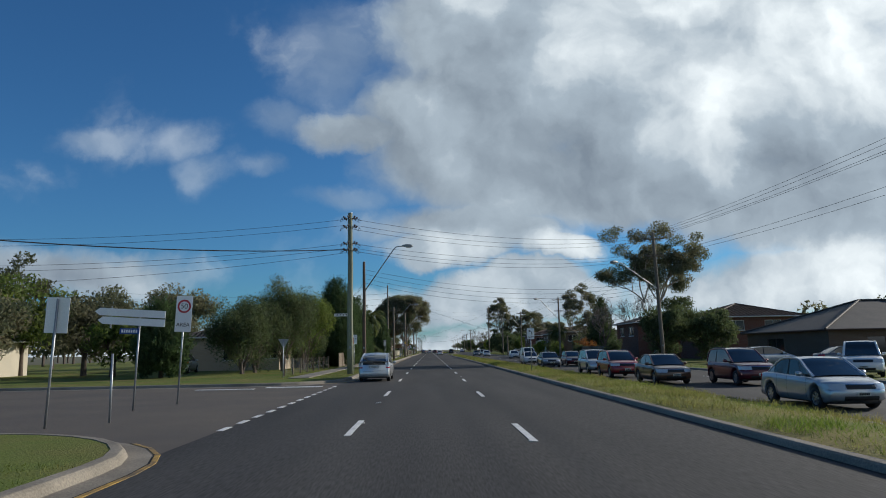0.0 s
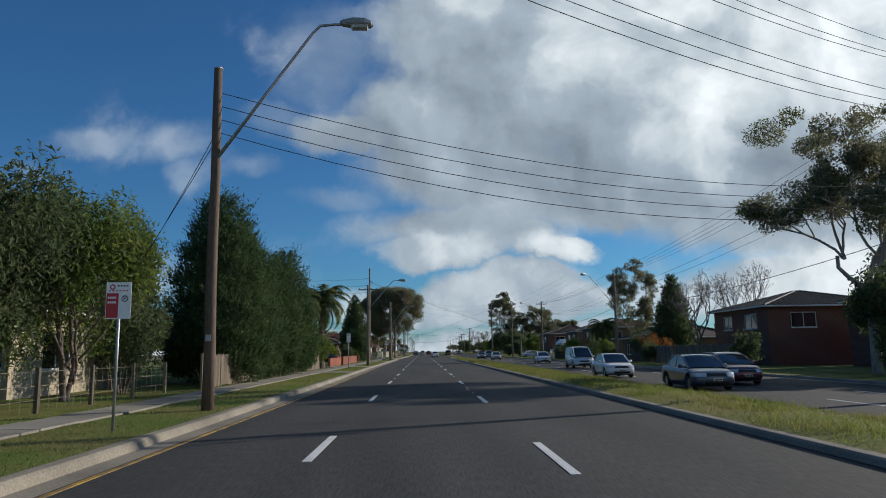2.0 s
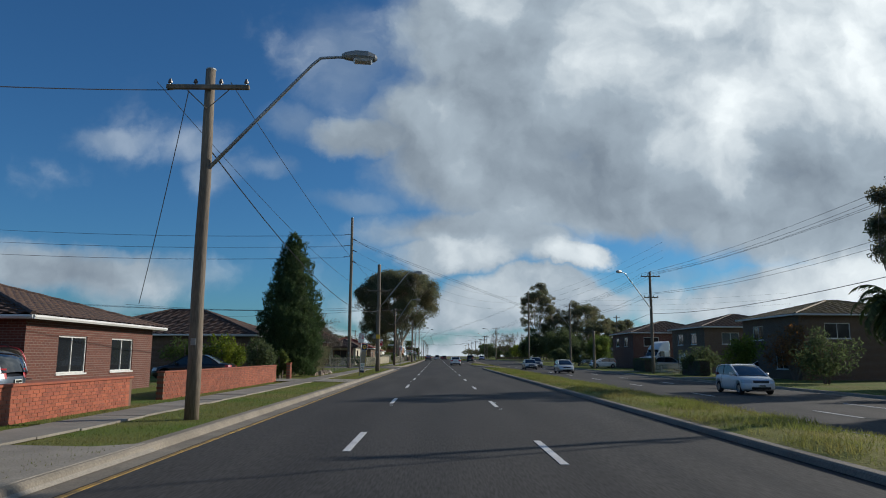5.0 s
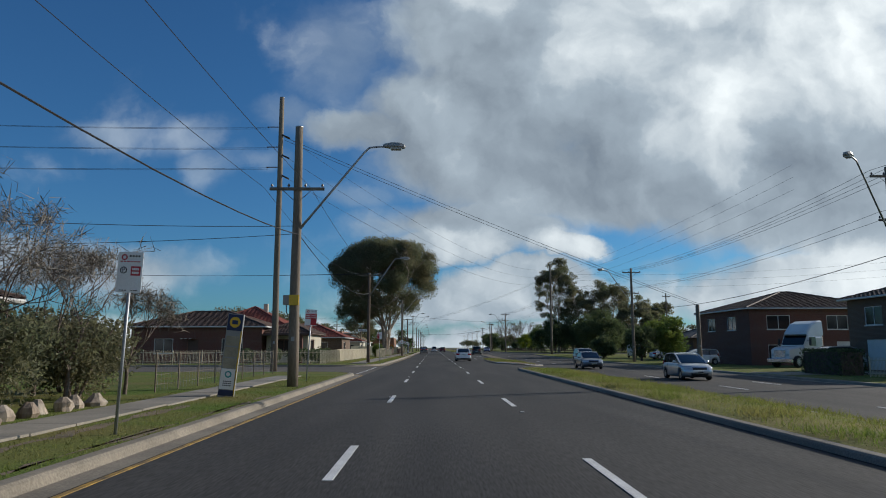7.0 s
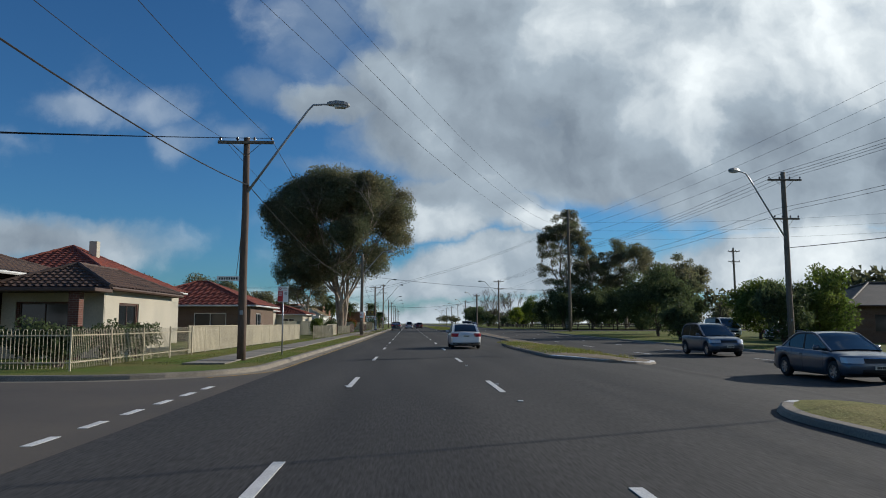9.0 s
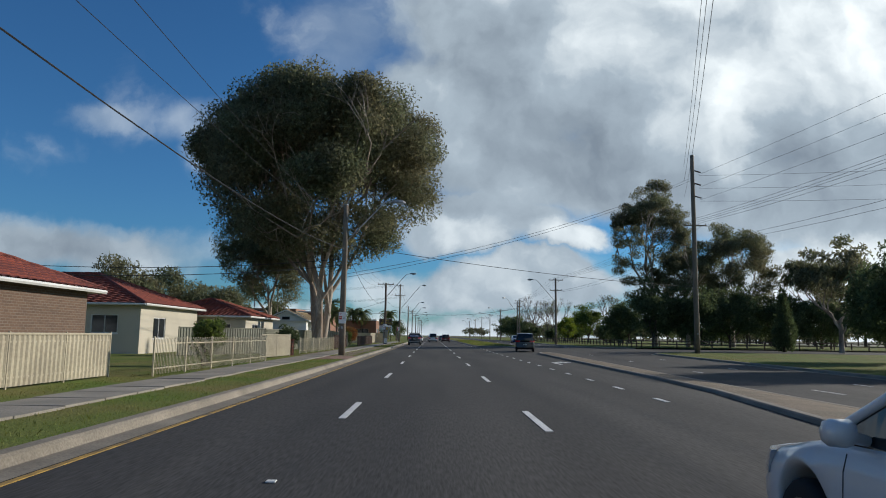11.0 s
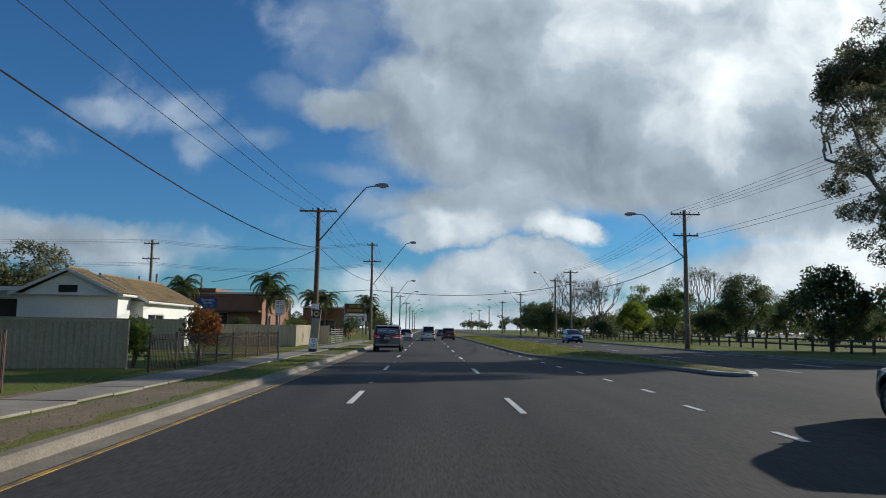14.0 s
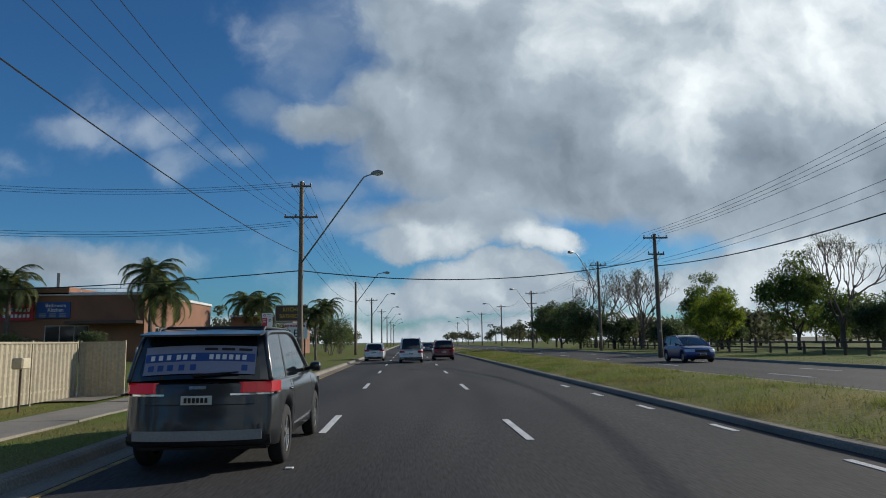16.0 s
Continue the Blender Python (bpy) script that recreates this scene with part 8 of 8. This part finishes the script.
random.seed(5)
brick_wall(107.2, 116.5, -9.0, 0.8, False)
brick_wall(119.0, 135.4, -9.05, 0.88, True)
brick_wall(139.3, 139.8, -9.1, 0.95, False)
brick_wall(258.5, 259.1, -8.6, 0.95, False)
for k in range(9):
    rngk = np.random.default_rng(300 + k)
    s = Shape()
    n = 7
    rings = []
    for j in range(4):
        z_ = 0.34 * j / 3
        rr = (0.22, 0.25, 0.18, 0.07)[j] * rngk.uniform(0.8, 1.1)
        rings.append([(rr * math.cos(2 * math.pi * i / n) * rngk.uniform(0.8, 1.2), rr * math.sin(2 * math.pi * i / n) * rngk.uniform(0.8, 1.2), z_) for i in range(n)])
    s.rings(rings)
    part("garden_rock", s, BARK, None, "pale upright stone edging a garden bed", at=pose(-8.75 + rngk.uniform(-0.2, 0.2), 147.2 + k * 0.75, 0.12, 0, 0, k * 40), category="rock", group="edging stones")


# ---- signs ----
def board(t, x0, x1, z0, z1, material, y=-0.045, name="sign_panel", label="", thick=0.006, c=0.0):
    s = Shape()
    s.box(x0, x1, y, y + thick, z0, z1)
    return part(name, s, material, t, label)


def sign_post(x, y, h, label, name="road_sign", z=0.13, r=0.03, yaw=0, lean=0.0, category="sign"):
    t = thing(name, pose(x, y, z, 0, lean, yaw), label, category, "road signs")
    s = Shape()
    s.tube([(0, 0, -0.2), (0, 0, h)], r, 8)
    part("post", s, GALV, t, smooth=True)
    return t


def bars(t, x0, x1, z, n, w, h, material, y):
    for k in range(n):
        q = Shape()
        a = lerp(x0, x1, k / n)
        q.box(a, a + w, y - 0.004, y, z, z + h)
        part("marking", q, material, t)


def ring_mark(t, x, z, r0, r1, material, y, name="ring"):
    q = Shape()
    n = 28
    v = [(x + r * math.cos(2 * math.pi * k / n), yy, z + r * math.sin(2 * math.pi * k / n)) for yy in (y - 0.004, y) for r in (r0, r1) for k in range(n)]
    f = []
    for k in range(n):
        j = (k + 1) % n
        f += [(k, j, n + j, n + k), (n + k, n + j, 3 * n + j, 3 * n + k), (2 * n + k, 2 * n + j, j, k)]
    q.add(v, f)
    return part(name, q, material, t)


def disc_mark(t, x, z, r, material, y, name="disc"):
    q = Shape()
    n = 24
    q.rings([[(x + r * math.cos(2 * math.pi * k / n), yy, z + r * math.sin(2 * math.pi * k / n)) for k in range(n)] for yy in (y, y - 0.004)])
    return part(name, q, material, t)


t = sign_post(-8.72, 14.4, 2.85, "back of a white traffic sign on a leaning steel post", lean=2.5)
board(t, -0.27, 0.27, 2.05, 2.88, WHITE_SIGN, 0.035)
t = sign_post(-7.75, 15.5, 1.55, "bare thin galvanised post", "steel_post", category="post")
t = sign_post(-8.75, 19.3, 2.85, "white pointed direction signs over a blue street name plate", yaw=4, lean=2.0)
s = Shape()
s.tube([(-0.85, 0.02, 2.3), (-0.85, 0.02, 2.95)], 0.02, 6)
part("strut", s, GALV, t)
for zz, x0 in ((2.68, -1.32), (2.42, -1.22)):
    s = Shape()
    s.add([(x0, -0.05, zz + 0.11), (x0 + 0.15, -0.05, zz), (0.75, -0.05, zz - 0.06), (0.75, -0.05, zz + 0.16), (x0 + 0.15, -0.05, zz + 0.22), (x0, -0.03, zz + 0.11), (x0 + 0.15, -0.03, zz), (0.75, -0.03, zz - 0.06), (0.75, -0.03, zz + 0.16), (x0 + 0.15, -0.03, zz + 0.22)],
          [(0, 1, 2, 3, 4), (9, 8, 7, 6, 5), (0, 5, 6, 1), (1, 6, 7, 2), (2, 7, 8, 3), (3, 8, 9, 4), (4, 9, 5, 0)])
    fp = part("finger_panel", s, WHITE_SIGN, t)
pl = board(t, -0.55, 0.02, 2.13, 2.30, BLUE_SIGN, -0.05, "name_plate")
bars(pl, -0.5, -0.02, 2.17, 7, 0.045, 0.09, WHITE_SIGN, -0.05)
t = sign_post(-8.25, 21.6, 3.4, "white 50 area speed sign with a red ring", lean=2.5)
pl = board(t, -0.27, 0.27, 2.25, 3.45, WHITE_SIGN, -0.05)
ring_mark(pl, 0, 3.10, 0.165, 0.225, RED_SIGN, -0.051)
letters("50", 0.24, BLACK_SIGN, "numeral", pl, Matrix.Translation((0, -0.055, 3.10)) @ FACING, 0.002)
letters("AREA", 0.185, BLACK_SIGN, "lettering", pl, Matrix.Translation((0, -0.055, 2.48)) @ FACING, 0.002)


def parking_sign(x, y, top, label, lower, w=0.46, h=0.68, lean=0.0, zoned="left"):
    t = sign_post(x, y, top - 0.13, label, lean=lean)
    z1, z0 = top - 0.13, top - 0.13 - h
    pl = board(t, -w / 2, w / 2, z0, z1, WHITE_SIGN, -0.045)
    ring_mark(pl, -w * 0.25, z1 - h * 0.13, 0.03, 0.052, RED_SIGN, -0.046)
    bars(pl, -w * 0.05, w * 0.42, z1 - h * 0.12, 4, 0.03, 0.03, BLACK_SIGN, -0.046)
    bars(pl, -w * 0.4, w * 0.42, z1 - h * 0.25, 6, 0.04, 0.02, RED_SIGN, -0.046)
    if lower == "red_left":
        p2 = board(t, -w / 2 + 0.01, 0.0, z0 + 0.02, z1 - h * 0.3, RED_SIGN, -0.05)
        bars(p2, -w * 0.42, -0.03, z1 - h * 0.45, 4, 0.028, 0.04, WHITE_SIGN, -0.05)
        bars(p2, -w * 0.42, -0.03, z1 - h * 0.58, 4, 0.028, 0.04, WHITE_SIGN, -0.05)
        ring_mark(pl, w * 0.25, z1 - h * 0.45, 0.045, 0.06, BLACK_SIGN, -0.046)
        letters("P", 0.1, BLACK_SIGN, "letter", pl, Matrix.Translation((w * 0.25, -0.048, z1 - h * 0.45)) @ FACING, 0.002)
    elif lower == "bus_zone":
        ring_mark(pl, -w * 0.25, z1 - h * 0.45, 0.045, 0.06, BLACK_SIGN, -0.046)
        letters("P", 0.1, BLACK_SIGN, "letter", pl, Matrix.Translation((-w * 0.25, -0.048, z1 - h * 0.45)) @ FACING, 0.002)
        p2 = board(t, 0.02, w / 2 - 0.03, z1 - h * 0.58, z1 - h * 0.35, RED_SIGN, -0.05)
        bars(p2, 0.04, w / 2 - 0.05, z1 - h * 0.45, 4, 0.025, 0.04, WHITE_SIGN, -0.05)
        bars(p2, 0.04, w / 2 - 0.05, z1 - h * 0.54, 4, 0.025, 0.04, WHITE_SIGN, -0.05)
        for xx in (-w * 0.35, w * 0.1):
            bars(pl, xx, xx + 0.13, z0 + 0.03, 3, 0.03, 0.015, BLACK_SIGN, -0.046)
    elif lower == "two":
        p2 = board(t, 0.0, w / 2 - 0.01, z0 + 0.02, z1 - h * 0.28, RED_SIGN, -0.05)
        bars(p2, 0.03, w / 2 - 0.03, z1 - h * 0.42, 4, 0.03, 0.045, WHITE_SIGN, -0.05)
        bars(p2, 0.03, w / 2 - 0.03, z1 - h * 0.54, 4, 0.03, 0.045, WHITE_SIGN, -0.05)
        p3 = board(t, -w / 2 + 0.02, -0.01, z1 - h * 0.6, z1 - h * 0.3, RED_SIGN, -0.05)
        bars(p3, -w / 2 + 0.04, -0.03, z1 - h * 0.42, 4, 0.03, 0.045, WHITE_SIGN, -0.05)
        bars(p3, -w / 2 + 0.04, -0.03, z1 - h * 0.54, 4, 0.03, 0.045, WHITE_SIGN, -0.05)
    return t


parking_sign(-5.55, 51.0, 2.85, "red and white no stopping sign on a steel post", "red_left")
parking_sign(-6.2, 98.3, 3.1, "narrow white parking sign on a steel post", "plain", 0.34, 0.75)
parking_sign(-5.6, 147.3, 3.22, "white clearway and bus zone sign on a leaning post", "bus_zone", 0.43, 0.70, 2.0)
parking_sign(-5.8, 166.4, 3.25, "red and white bus zone sign on a leaning post", "two", 0.52, 0.70, 3.0)
parking_sign(-5.6, 206.0, 3.1, "red and white no stopping sign on a steel post", "red_left")
parking_sign(-6.0, 302.0, 2.65, "white parking sign on a steel post by the kerb", "bus_zone", 0.38, 0.58)
parking_sign(-6.1, 342.0, 2.9, "red and white no stopping sign on a steel post", "red_left")
t = sign_post(-8.6, 40.2, 2.25, "back of a give way sign on a steel post")
s = Shape()
s.add([(-0.32, 0.03, 2.3), (0.32, 0.03, 2.3), (0, 0.03, 1.72), (-0.32, 0.036, 2.3), (0.32, 0.036, 2.3), (0, 0.036, 1.72)], [(0, 1, 2), (5, 4, 3), (0, 3, 4, 1), (1, 4, 5, 2), (2, 5, 3, 0)])
part("sign_panel", s, GREY_PANEL, t)
t = sign_post(6.75, 44.2, 2.95, "white turn only sign on the median", z=0.2)
pl = board(t, -0.24, 0.24, 2.02, 2.72, WHITE_SIGN)
letters("ONLY", 0.15, BLACK_SIGN, "lettering", pl, Matrix.Translation((0, -0.048, 2.14)) @ FACING, 0.002)
s = Shape()
s.tube([(0.08, -0.05, 2.28), (0.08, -0.05, 2.44), (0.03, -0.05, 2.53), (-0.06, -0.05, 2.55)], 0.022, 6)
s.add([(-0.14, -0.052, 2.55), (-0.04, -0.052, 2.62), (-0.04, -0.052, 2.48)], [(0, 2, 1)])
part("arrow", s, BLACK_SIGN, pl)


def blade(t, x0, x1, y, z0, z1):
    q = Shape()
    q.box(x0, x1, y, y + 0.012, z0, z1)
    pl = part("street_name_plate", q, WHITE_SIGN, t)
    bars(pl, x0 + 0.08, x1 - 0.06, z0 + 0.05, 8, 0.06, (z1 - z0) * 0.5, BLACK_SIGN, y)


blade(A, -1.05, -0.1, -0.1, 3.85, 4.03)
blade(E_, -0.95, -0.1, -0.1, 2.95, 3.13)
for who, zz in ((G, 2.75), (H, 2.85)):
    pl = board(who, -0.22, 0.24, zz - 0.72, zz, WHITE_SIGN, -0.235, "sign_panel")
    ring_mark(pl, -0.1, zz - 0.1, 0.03, 0.05, RED_SIGN, -0.236)
    ring_mark(pl, 0.12, zz - 0.36, 0.05, 0.065, BLACK_SIGN, -0.236)
    p2 = board(who, -0.20, -0.01, zz - 0.46, zz - 0.26, RED_SIGN, -0.24)
    bars(p2, -0.18, -0.03, zz - 0.36, 4, 0.022, 0.04, WHITE_SIGN, -0.24)


def bus_stop(x, y, lean, h=2.45):
    t = thing("bus_stop_sign", pose(x, y, 0.14, 0, lean, 0), "navy, grey and white bus stop pillar with timetable", "sign", "bus stops")
    s = Shape()
    s.box(-0.24, 0.24, -0.05, 0.05, -0.05, h, 0, 0.012)
    body = part("pillar", s, GREY_PANEL, t)
    board(body, -0.22, 0.22, h - 0.50, h - 0.02, NAVY, -0.056, "head_panel")
    disc_mark(body, 0, h - 0.25, 0.16, YELLOW_SIGN, -0.06)
    s = Shape()
    s.box(-0.085, 0.085, -0.068, -0.064, h - 0.31, h - 0.19, 0, 0)
    part("bus_mark", s, NAVY, body)
    board(body, 0.20, 0.24, 0.05, h - 0.5, YELLOW_SIGN, -0.057, "edge_strip")
    for k in range(3):
        board(body, -0.2, 0.18, h - 0.95 - k * 0.33, h - 0.66 - k * 0.33, TIMETABLE, -0.055, "timetable")
    board(body, -0.22, 0.22, 0.22, 0.82, WHITE_SIGN, -0.057, "notice")
    ring_mark(body, 0, 0.66, 0.06, 0.10, TEAL, -0.058)
    for k in range(3):
        bars(body, -0.13, 0.13, 0.32 + k * 0.06, 5, 0.04, 0.025, BLACK_SIGN, -0.058)
    board(body, -0.22, 0.22, 0.03, 0.20, NAVY, -0.057, "foot_panel")


bus_stop(-6.4, 156.4, 5.5)
bus_stop(-6.45, 313.4, 4.5)
t = thing("shop_sign", pose(-10.6, 376, 0.12), "tall double signboard lettered for tiles on two posts", "sign")
for x in (-1.2, 1.2):
    s = Shape()
    s.tube([(x, 0, -0.2), (x, 0, 5.0)], 0.08, 8)
    part("post", s, BROWN_STEEL, t)
s = Shape()
s.box(-1.5, 1.5, -0.14, -0.02, 3.45, 4.95, 0, 0.02)
up = part("upper_board", s, TRIM_BROWN, t)
s = Shape()
for x0, x1, z0, z1 in ((-1.5, 1.5, 4.87, 4.95), (-1.5, 1.5, 3.45, 3.53), (-1.5, -1.42, 3.53, 4.87), (1.42, 1.5, 3.53, 4.87)):
    s.box(x0, x1, -0.16, -0.14, z0, z1)
part("border", s, CREAM_WALL, up)
for word, zz in (("KITCHEN", 4.52), ("BATHROOM", 3.92)):
    letters(word, 0.5, YELLOW_SIGN, "lettering", up, Matrix.Translation((0.1, -0.15, zz)) @ FACING, 0.004, 0.85)
s = Shape()
s.box(-1.5, 1.5, -0.14, -0.02, 1.9, 3.35, 0, 0.02)
dn = part("lower_board", s, WHITE_SIGN, t)
letters("TILES", 0.95, BLACK_SIGN, "lettering", dn, Matrix.Translation((0, -0.15, 2.35)) @ FACING, 0.004, 0.95)
bars(dn, -1.3, 1.3, 2.95, 11, 0.17, 0.2, RED_SIGN, -0.142)

t = thing("letter_box", pose(-8.7, 327.5, 0.14), "small pale letter box on a thin post", "letter box")
s = Shape()
s.tube([(0, 0, -0.1), (0, 0, 0.95)], 0.025, 6)
part("post", s, BROWN_STEEL, t)
s = Shape()
s.box(-0.13, 0.13, -0.18, 0.18, 0.95, 1.2, 0, 0.03)
part("box", s, CREAM_STEEL, t)

# ---- white lorry cab parked before the far houses ----
t = thing("lorry", pose(32.8, 195.4, -0.1, 0, 0, 116), "white prime mover lorry parked before a house", "lorry")
s = Shape()
s.rings([[(-w, y, 0.95), (w, y, 0.95), (w, y, zt - 0.3), (w * 0.94, y, zt), (-w * 0.94, y, zt), (-w, y, zt - 0.3)] for y, w, zt in ((1.2, 1.18, 2.72), (2.9, 1.18, 2.72), (3.42, 1.12, 1.85), (3.44, 1.12, 1.80))])
part("cab", s, WHITE_P, t)
s = Shape()
s.rings([[(-w, y, 0.75), (w, y, 0.75), (w, y, zt - 0.15), (w * 0.8, y, zt), (-w * 0.8, y, zt), (-w, y, zt - 0.15)] for y, w, zt in ((3.3, 1.0, 1.8), (4.6, 0.94, 1.68), (4.95, 0.88, 1.58), (5.02, 0.8, 1.45))])
part("bonnet", s, WHITE_P, t)
s = Shape()
s.rings([[(x, y, z) for x, z in ((-1.15, 2.65), (1.15, 2.65), (1.08, hh - 0.12), (0.95, hh), (-0.95, hh), (-1.08, hh - 0.12))] for y, hh in ((1.0, 3.9), (1.6, 3.86), (2.3, 3.6), (2.9, 3.0), (3.0, 2.82))])
part("roof_fairing", s, WHITE_P, t)
s = Shape()
s.add([(-1.04, 2.955, 2.64), (1.04, 2.955, 2.64), (1.02, 3.425, 1.86), (-1.02, 3.425, 1.86), (0, 2.975, 2.64), (0, 3.445, 1.86)], [(3, 5, 4, 0), (5, 2, 1, 4)])
part("windscreen", s, CAR_GLASS, t)
s = Shape()
s.box(-1.05, 1.05, 2.95, 3.22, 2.66, 2.72, 0, 0.01)
part("sun_visor", s, TRIM_BLACK, t)
for sg in (-1, 1):
    s = Shape()
    s.box(*sorted((sg * 1.182, sg * 1.19)), 2.05, 2.85, 1.78, 2.5)
    part("side_window", s, CAR_GLASS, t)
    s = Shape()
    s.tube([(sg * 1.1, 3.1, 2.2), (sg * 1.42, 3.15, 2.2)], 0.025, 6)
    mir = part("mirror", s, TRIM_BLACK, t)
    s = Shape()
    s.box(*sorted((sg * 1.36, sg * 1.56)), 3.1, 3.18, 1.85, 2.4, 0, 0.02)
    part("mirror_shell", s, TRIM_BLACK, mir)
    s = Shape()
    s.tube([(sg * 1.0, 0.95, 0.9), (sg * 1.0, 0.95, 3.6)], 0.08, 8)
    part("exhaust_stack", s, CHROME, t)
    s = Shape()
    s.box(*sorted((sg * 0.55, sg * 0.84)), 5.0, 5.05, 0.95, 1.15, 0, 0.02)
    part("headlight", s, CLEAR_LIGHT, t)
    for y in (0.2, 4.2):
        wheel(t, sg * 1.0, y, 0.5, 0.28, 8)
s = Shape()
s.box(-0.5, 0.5, -1.0, 4.6, 0.55, 0.85, 0, 0.03)
part("chassis", s, DARK_STEEL, t)
s = Shape()
s.box(-0.5, 0.5, 5.01, 5.06, 0.85, 1.42, 0, 0.02)
part("grille", s, CHROME, t)
s = Shape()
s.box(-1.15, 1.15, 4.95, 5.2, 0.42, 0.76, 0, 0.04)
part("bumper", s, CHROME, t)


def hedge(x0, x1, y0, y1, h, seed, label, leaf=DARK_LEAF):
    rng = np.random.default_rng(seed)
    n = int(2600 * max(1, (x1 - x0) * (y1 - y0) / 6))
    p = rng.uniform(0, 1, (n, 3))
    face = rng.integers(0, 3, n)
    for a in range(3):
        pick = face == a
        p[pick, a] = np.where(rng.uniform(size=pick.sum()) < (0.5 if a < 2 else 0.0), rng.uniform(0, 0.08, pick.sum()), rng.uniform(0.92, 1.03, pick.sum()))
    pts = np.stack([x0 + p[:, 0] * (x1 - x0), y0 + p[:, 1] * (y1 - y0), p[:, 2] * h], 1)
    t = thing("hedge", pose(0, 0, -0.08), label, "hedge")
    part("foliage", leaf_mesh("foliage", pts, 0.14, leaf, rng, 0.55), None, t)
    s = Shape()
    s.box(x0 + 0.15, x1 - 0.15, y0 + 0.15, y1 - 0.15, 0, h - 0.15)
    part("core", s, DARK_BARK, t)


hedge(23.6, 25.2, 176.5, 181.0, 1.5, 400, "clipped dark green hedge before a house")
hedge(23.8, 25.0, 160.0, 165.0, 1.5, 401, "clipped dark green hedge before a house")

# ---- grass ----
def tufts(name, area, n, seed, label, hmax=0.09):
    rng = np.random.default_rng(seed)
    pts = np.array([area(rng) for _ in range(n)])
    h = rng.uniform(0.3, 1.0, n) ** 1.5 * hmax
    a = rng.uniform(0, 2 * np.pi, n)
    w = rng.uniform(0.004, 0.012, n)
    d = np.stack([np.cos(a) * w, np.sin(a) * w, np.zeros(n)], 1)
    tip = np.stack([rng.normal(0, 0.5, n) * h, rng.normal(0, 0.5, n) * h, h], 1)
    v = np.empty((n, 3, 3))
    v[:, 0], v[:, 1], v[:, 2] = pts - d, pts + d, pts + tip
    me = bpy.data.meshes.new(name)
    me.vertices.add(n * 3)
    me.vertices.foreach_set("co", v.ravel())
    me.loops.add(n * 3)
    me.loops.foreach_set("vertex_index", np.arange(n * 3, dtype=np.int32))
    me.polygons.add(n)
    me.polygons.foreach_set("loop_start", np.arange(0, n * 3, 3, dtype=np.int32))
    me.polygons.foreach_set("loop_total", np.full(n, 3, dtype=np.int32))
    me.materials.append(BLADE)
    me.update()
    part(name, me, None, None, label, category="grass", kind="stuff")


def on_median(rng):
    while True:
        y = rng.uniform(0, 400)
        x = rng.uniform(6.0, 10.0)
        if y < 184 or (206 < y < 224) or (y > 299 and x > lerp(9.6, 5.95, smooth01((y - 297) / 22)) + 0.3):
            t_ = (x - 5.9) / 4.1
            return (x, y, rise(x, y) + 0.13 + 0.09 * math.sin(math.pi * min(1, max(0, t_))))


def on_left(rng):
    while True:
        y = rng.uniform(0, 345)
        if 259 < y < 290 and rng.uniform() < 0.72:
            continue
        x = rng.choice([rng.uniform(-6.8, left_edge(y) - 0.28), rng.uniform(-9.0, -8.1), rng.uniform(-14, -9)], p=[0.6, 0.25, 0.15])
        if (y < 8 or 38 < y < 171 or y > 199) and not (252.8 < y < 258.6):
            return (x, y, 0.138)


def on_right(rng):
    while True:
        y = rng.uniform(0, 400)
        if y < 276 or y > 308:
            x = right_edge(y) + rng.uniform(0.3, 5)
            return (x, y, rise(x, y) + 0.15)


tufts("median_grass", on_median, 120000, 1, "uneven green and dry grass on the median", 0.13)
def weeds(rng):
    """Taller clumps scattered over the median."""
    while True:
        x, y, z = on_median(rng)
        if math.sin(x * 2.1 + 1.7 * math.sin(y * 0.9)) + math.sin(y * 1.3 + x) > 0.75:
            return (x, y, z)


tufts("median_weeds", weeds, 60000, 5, "taller clumps of grass and weeds on the median", 0.24)
tufts("verge_grass", on_left, 115000, 2, "short mown green grass on the verge", 0.07)
tufts("far_verge_grass", on_right, 40000, 3, "short grass on the far verge", 0.12)
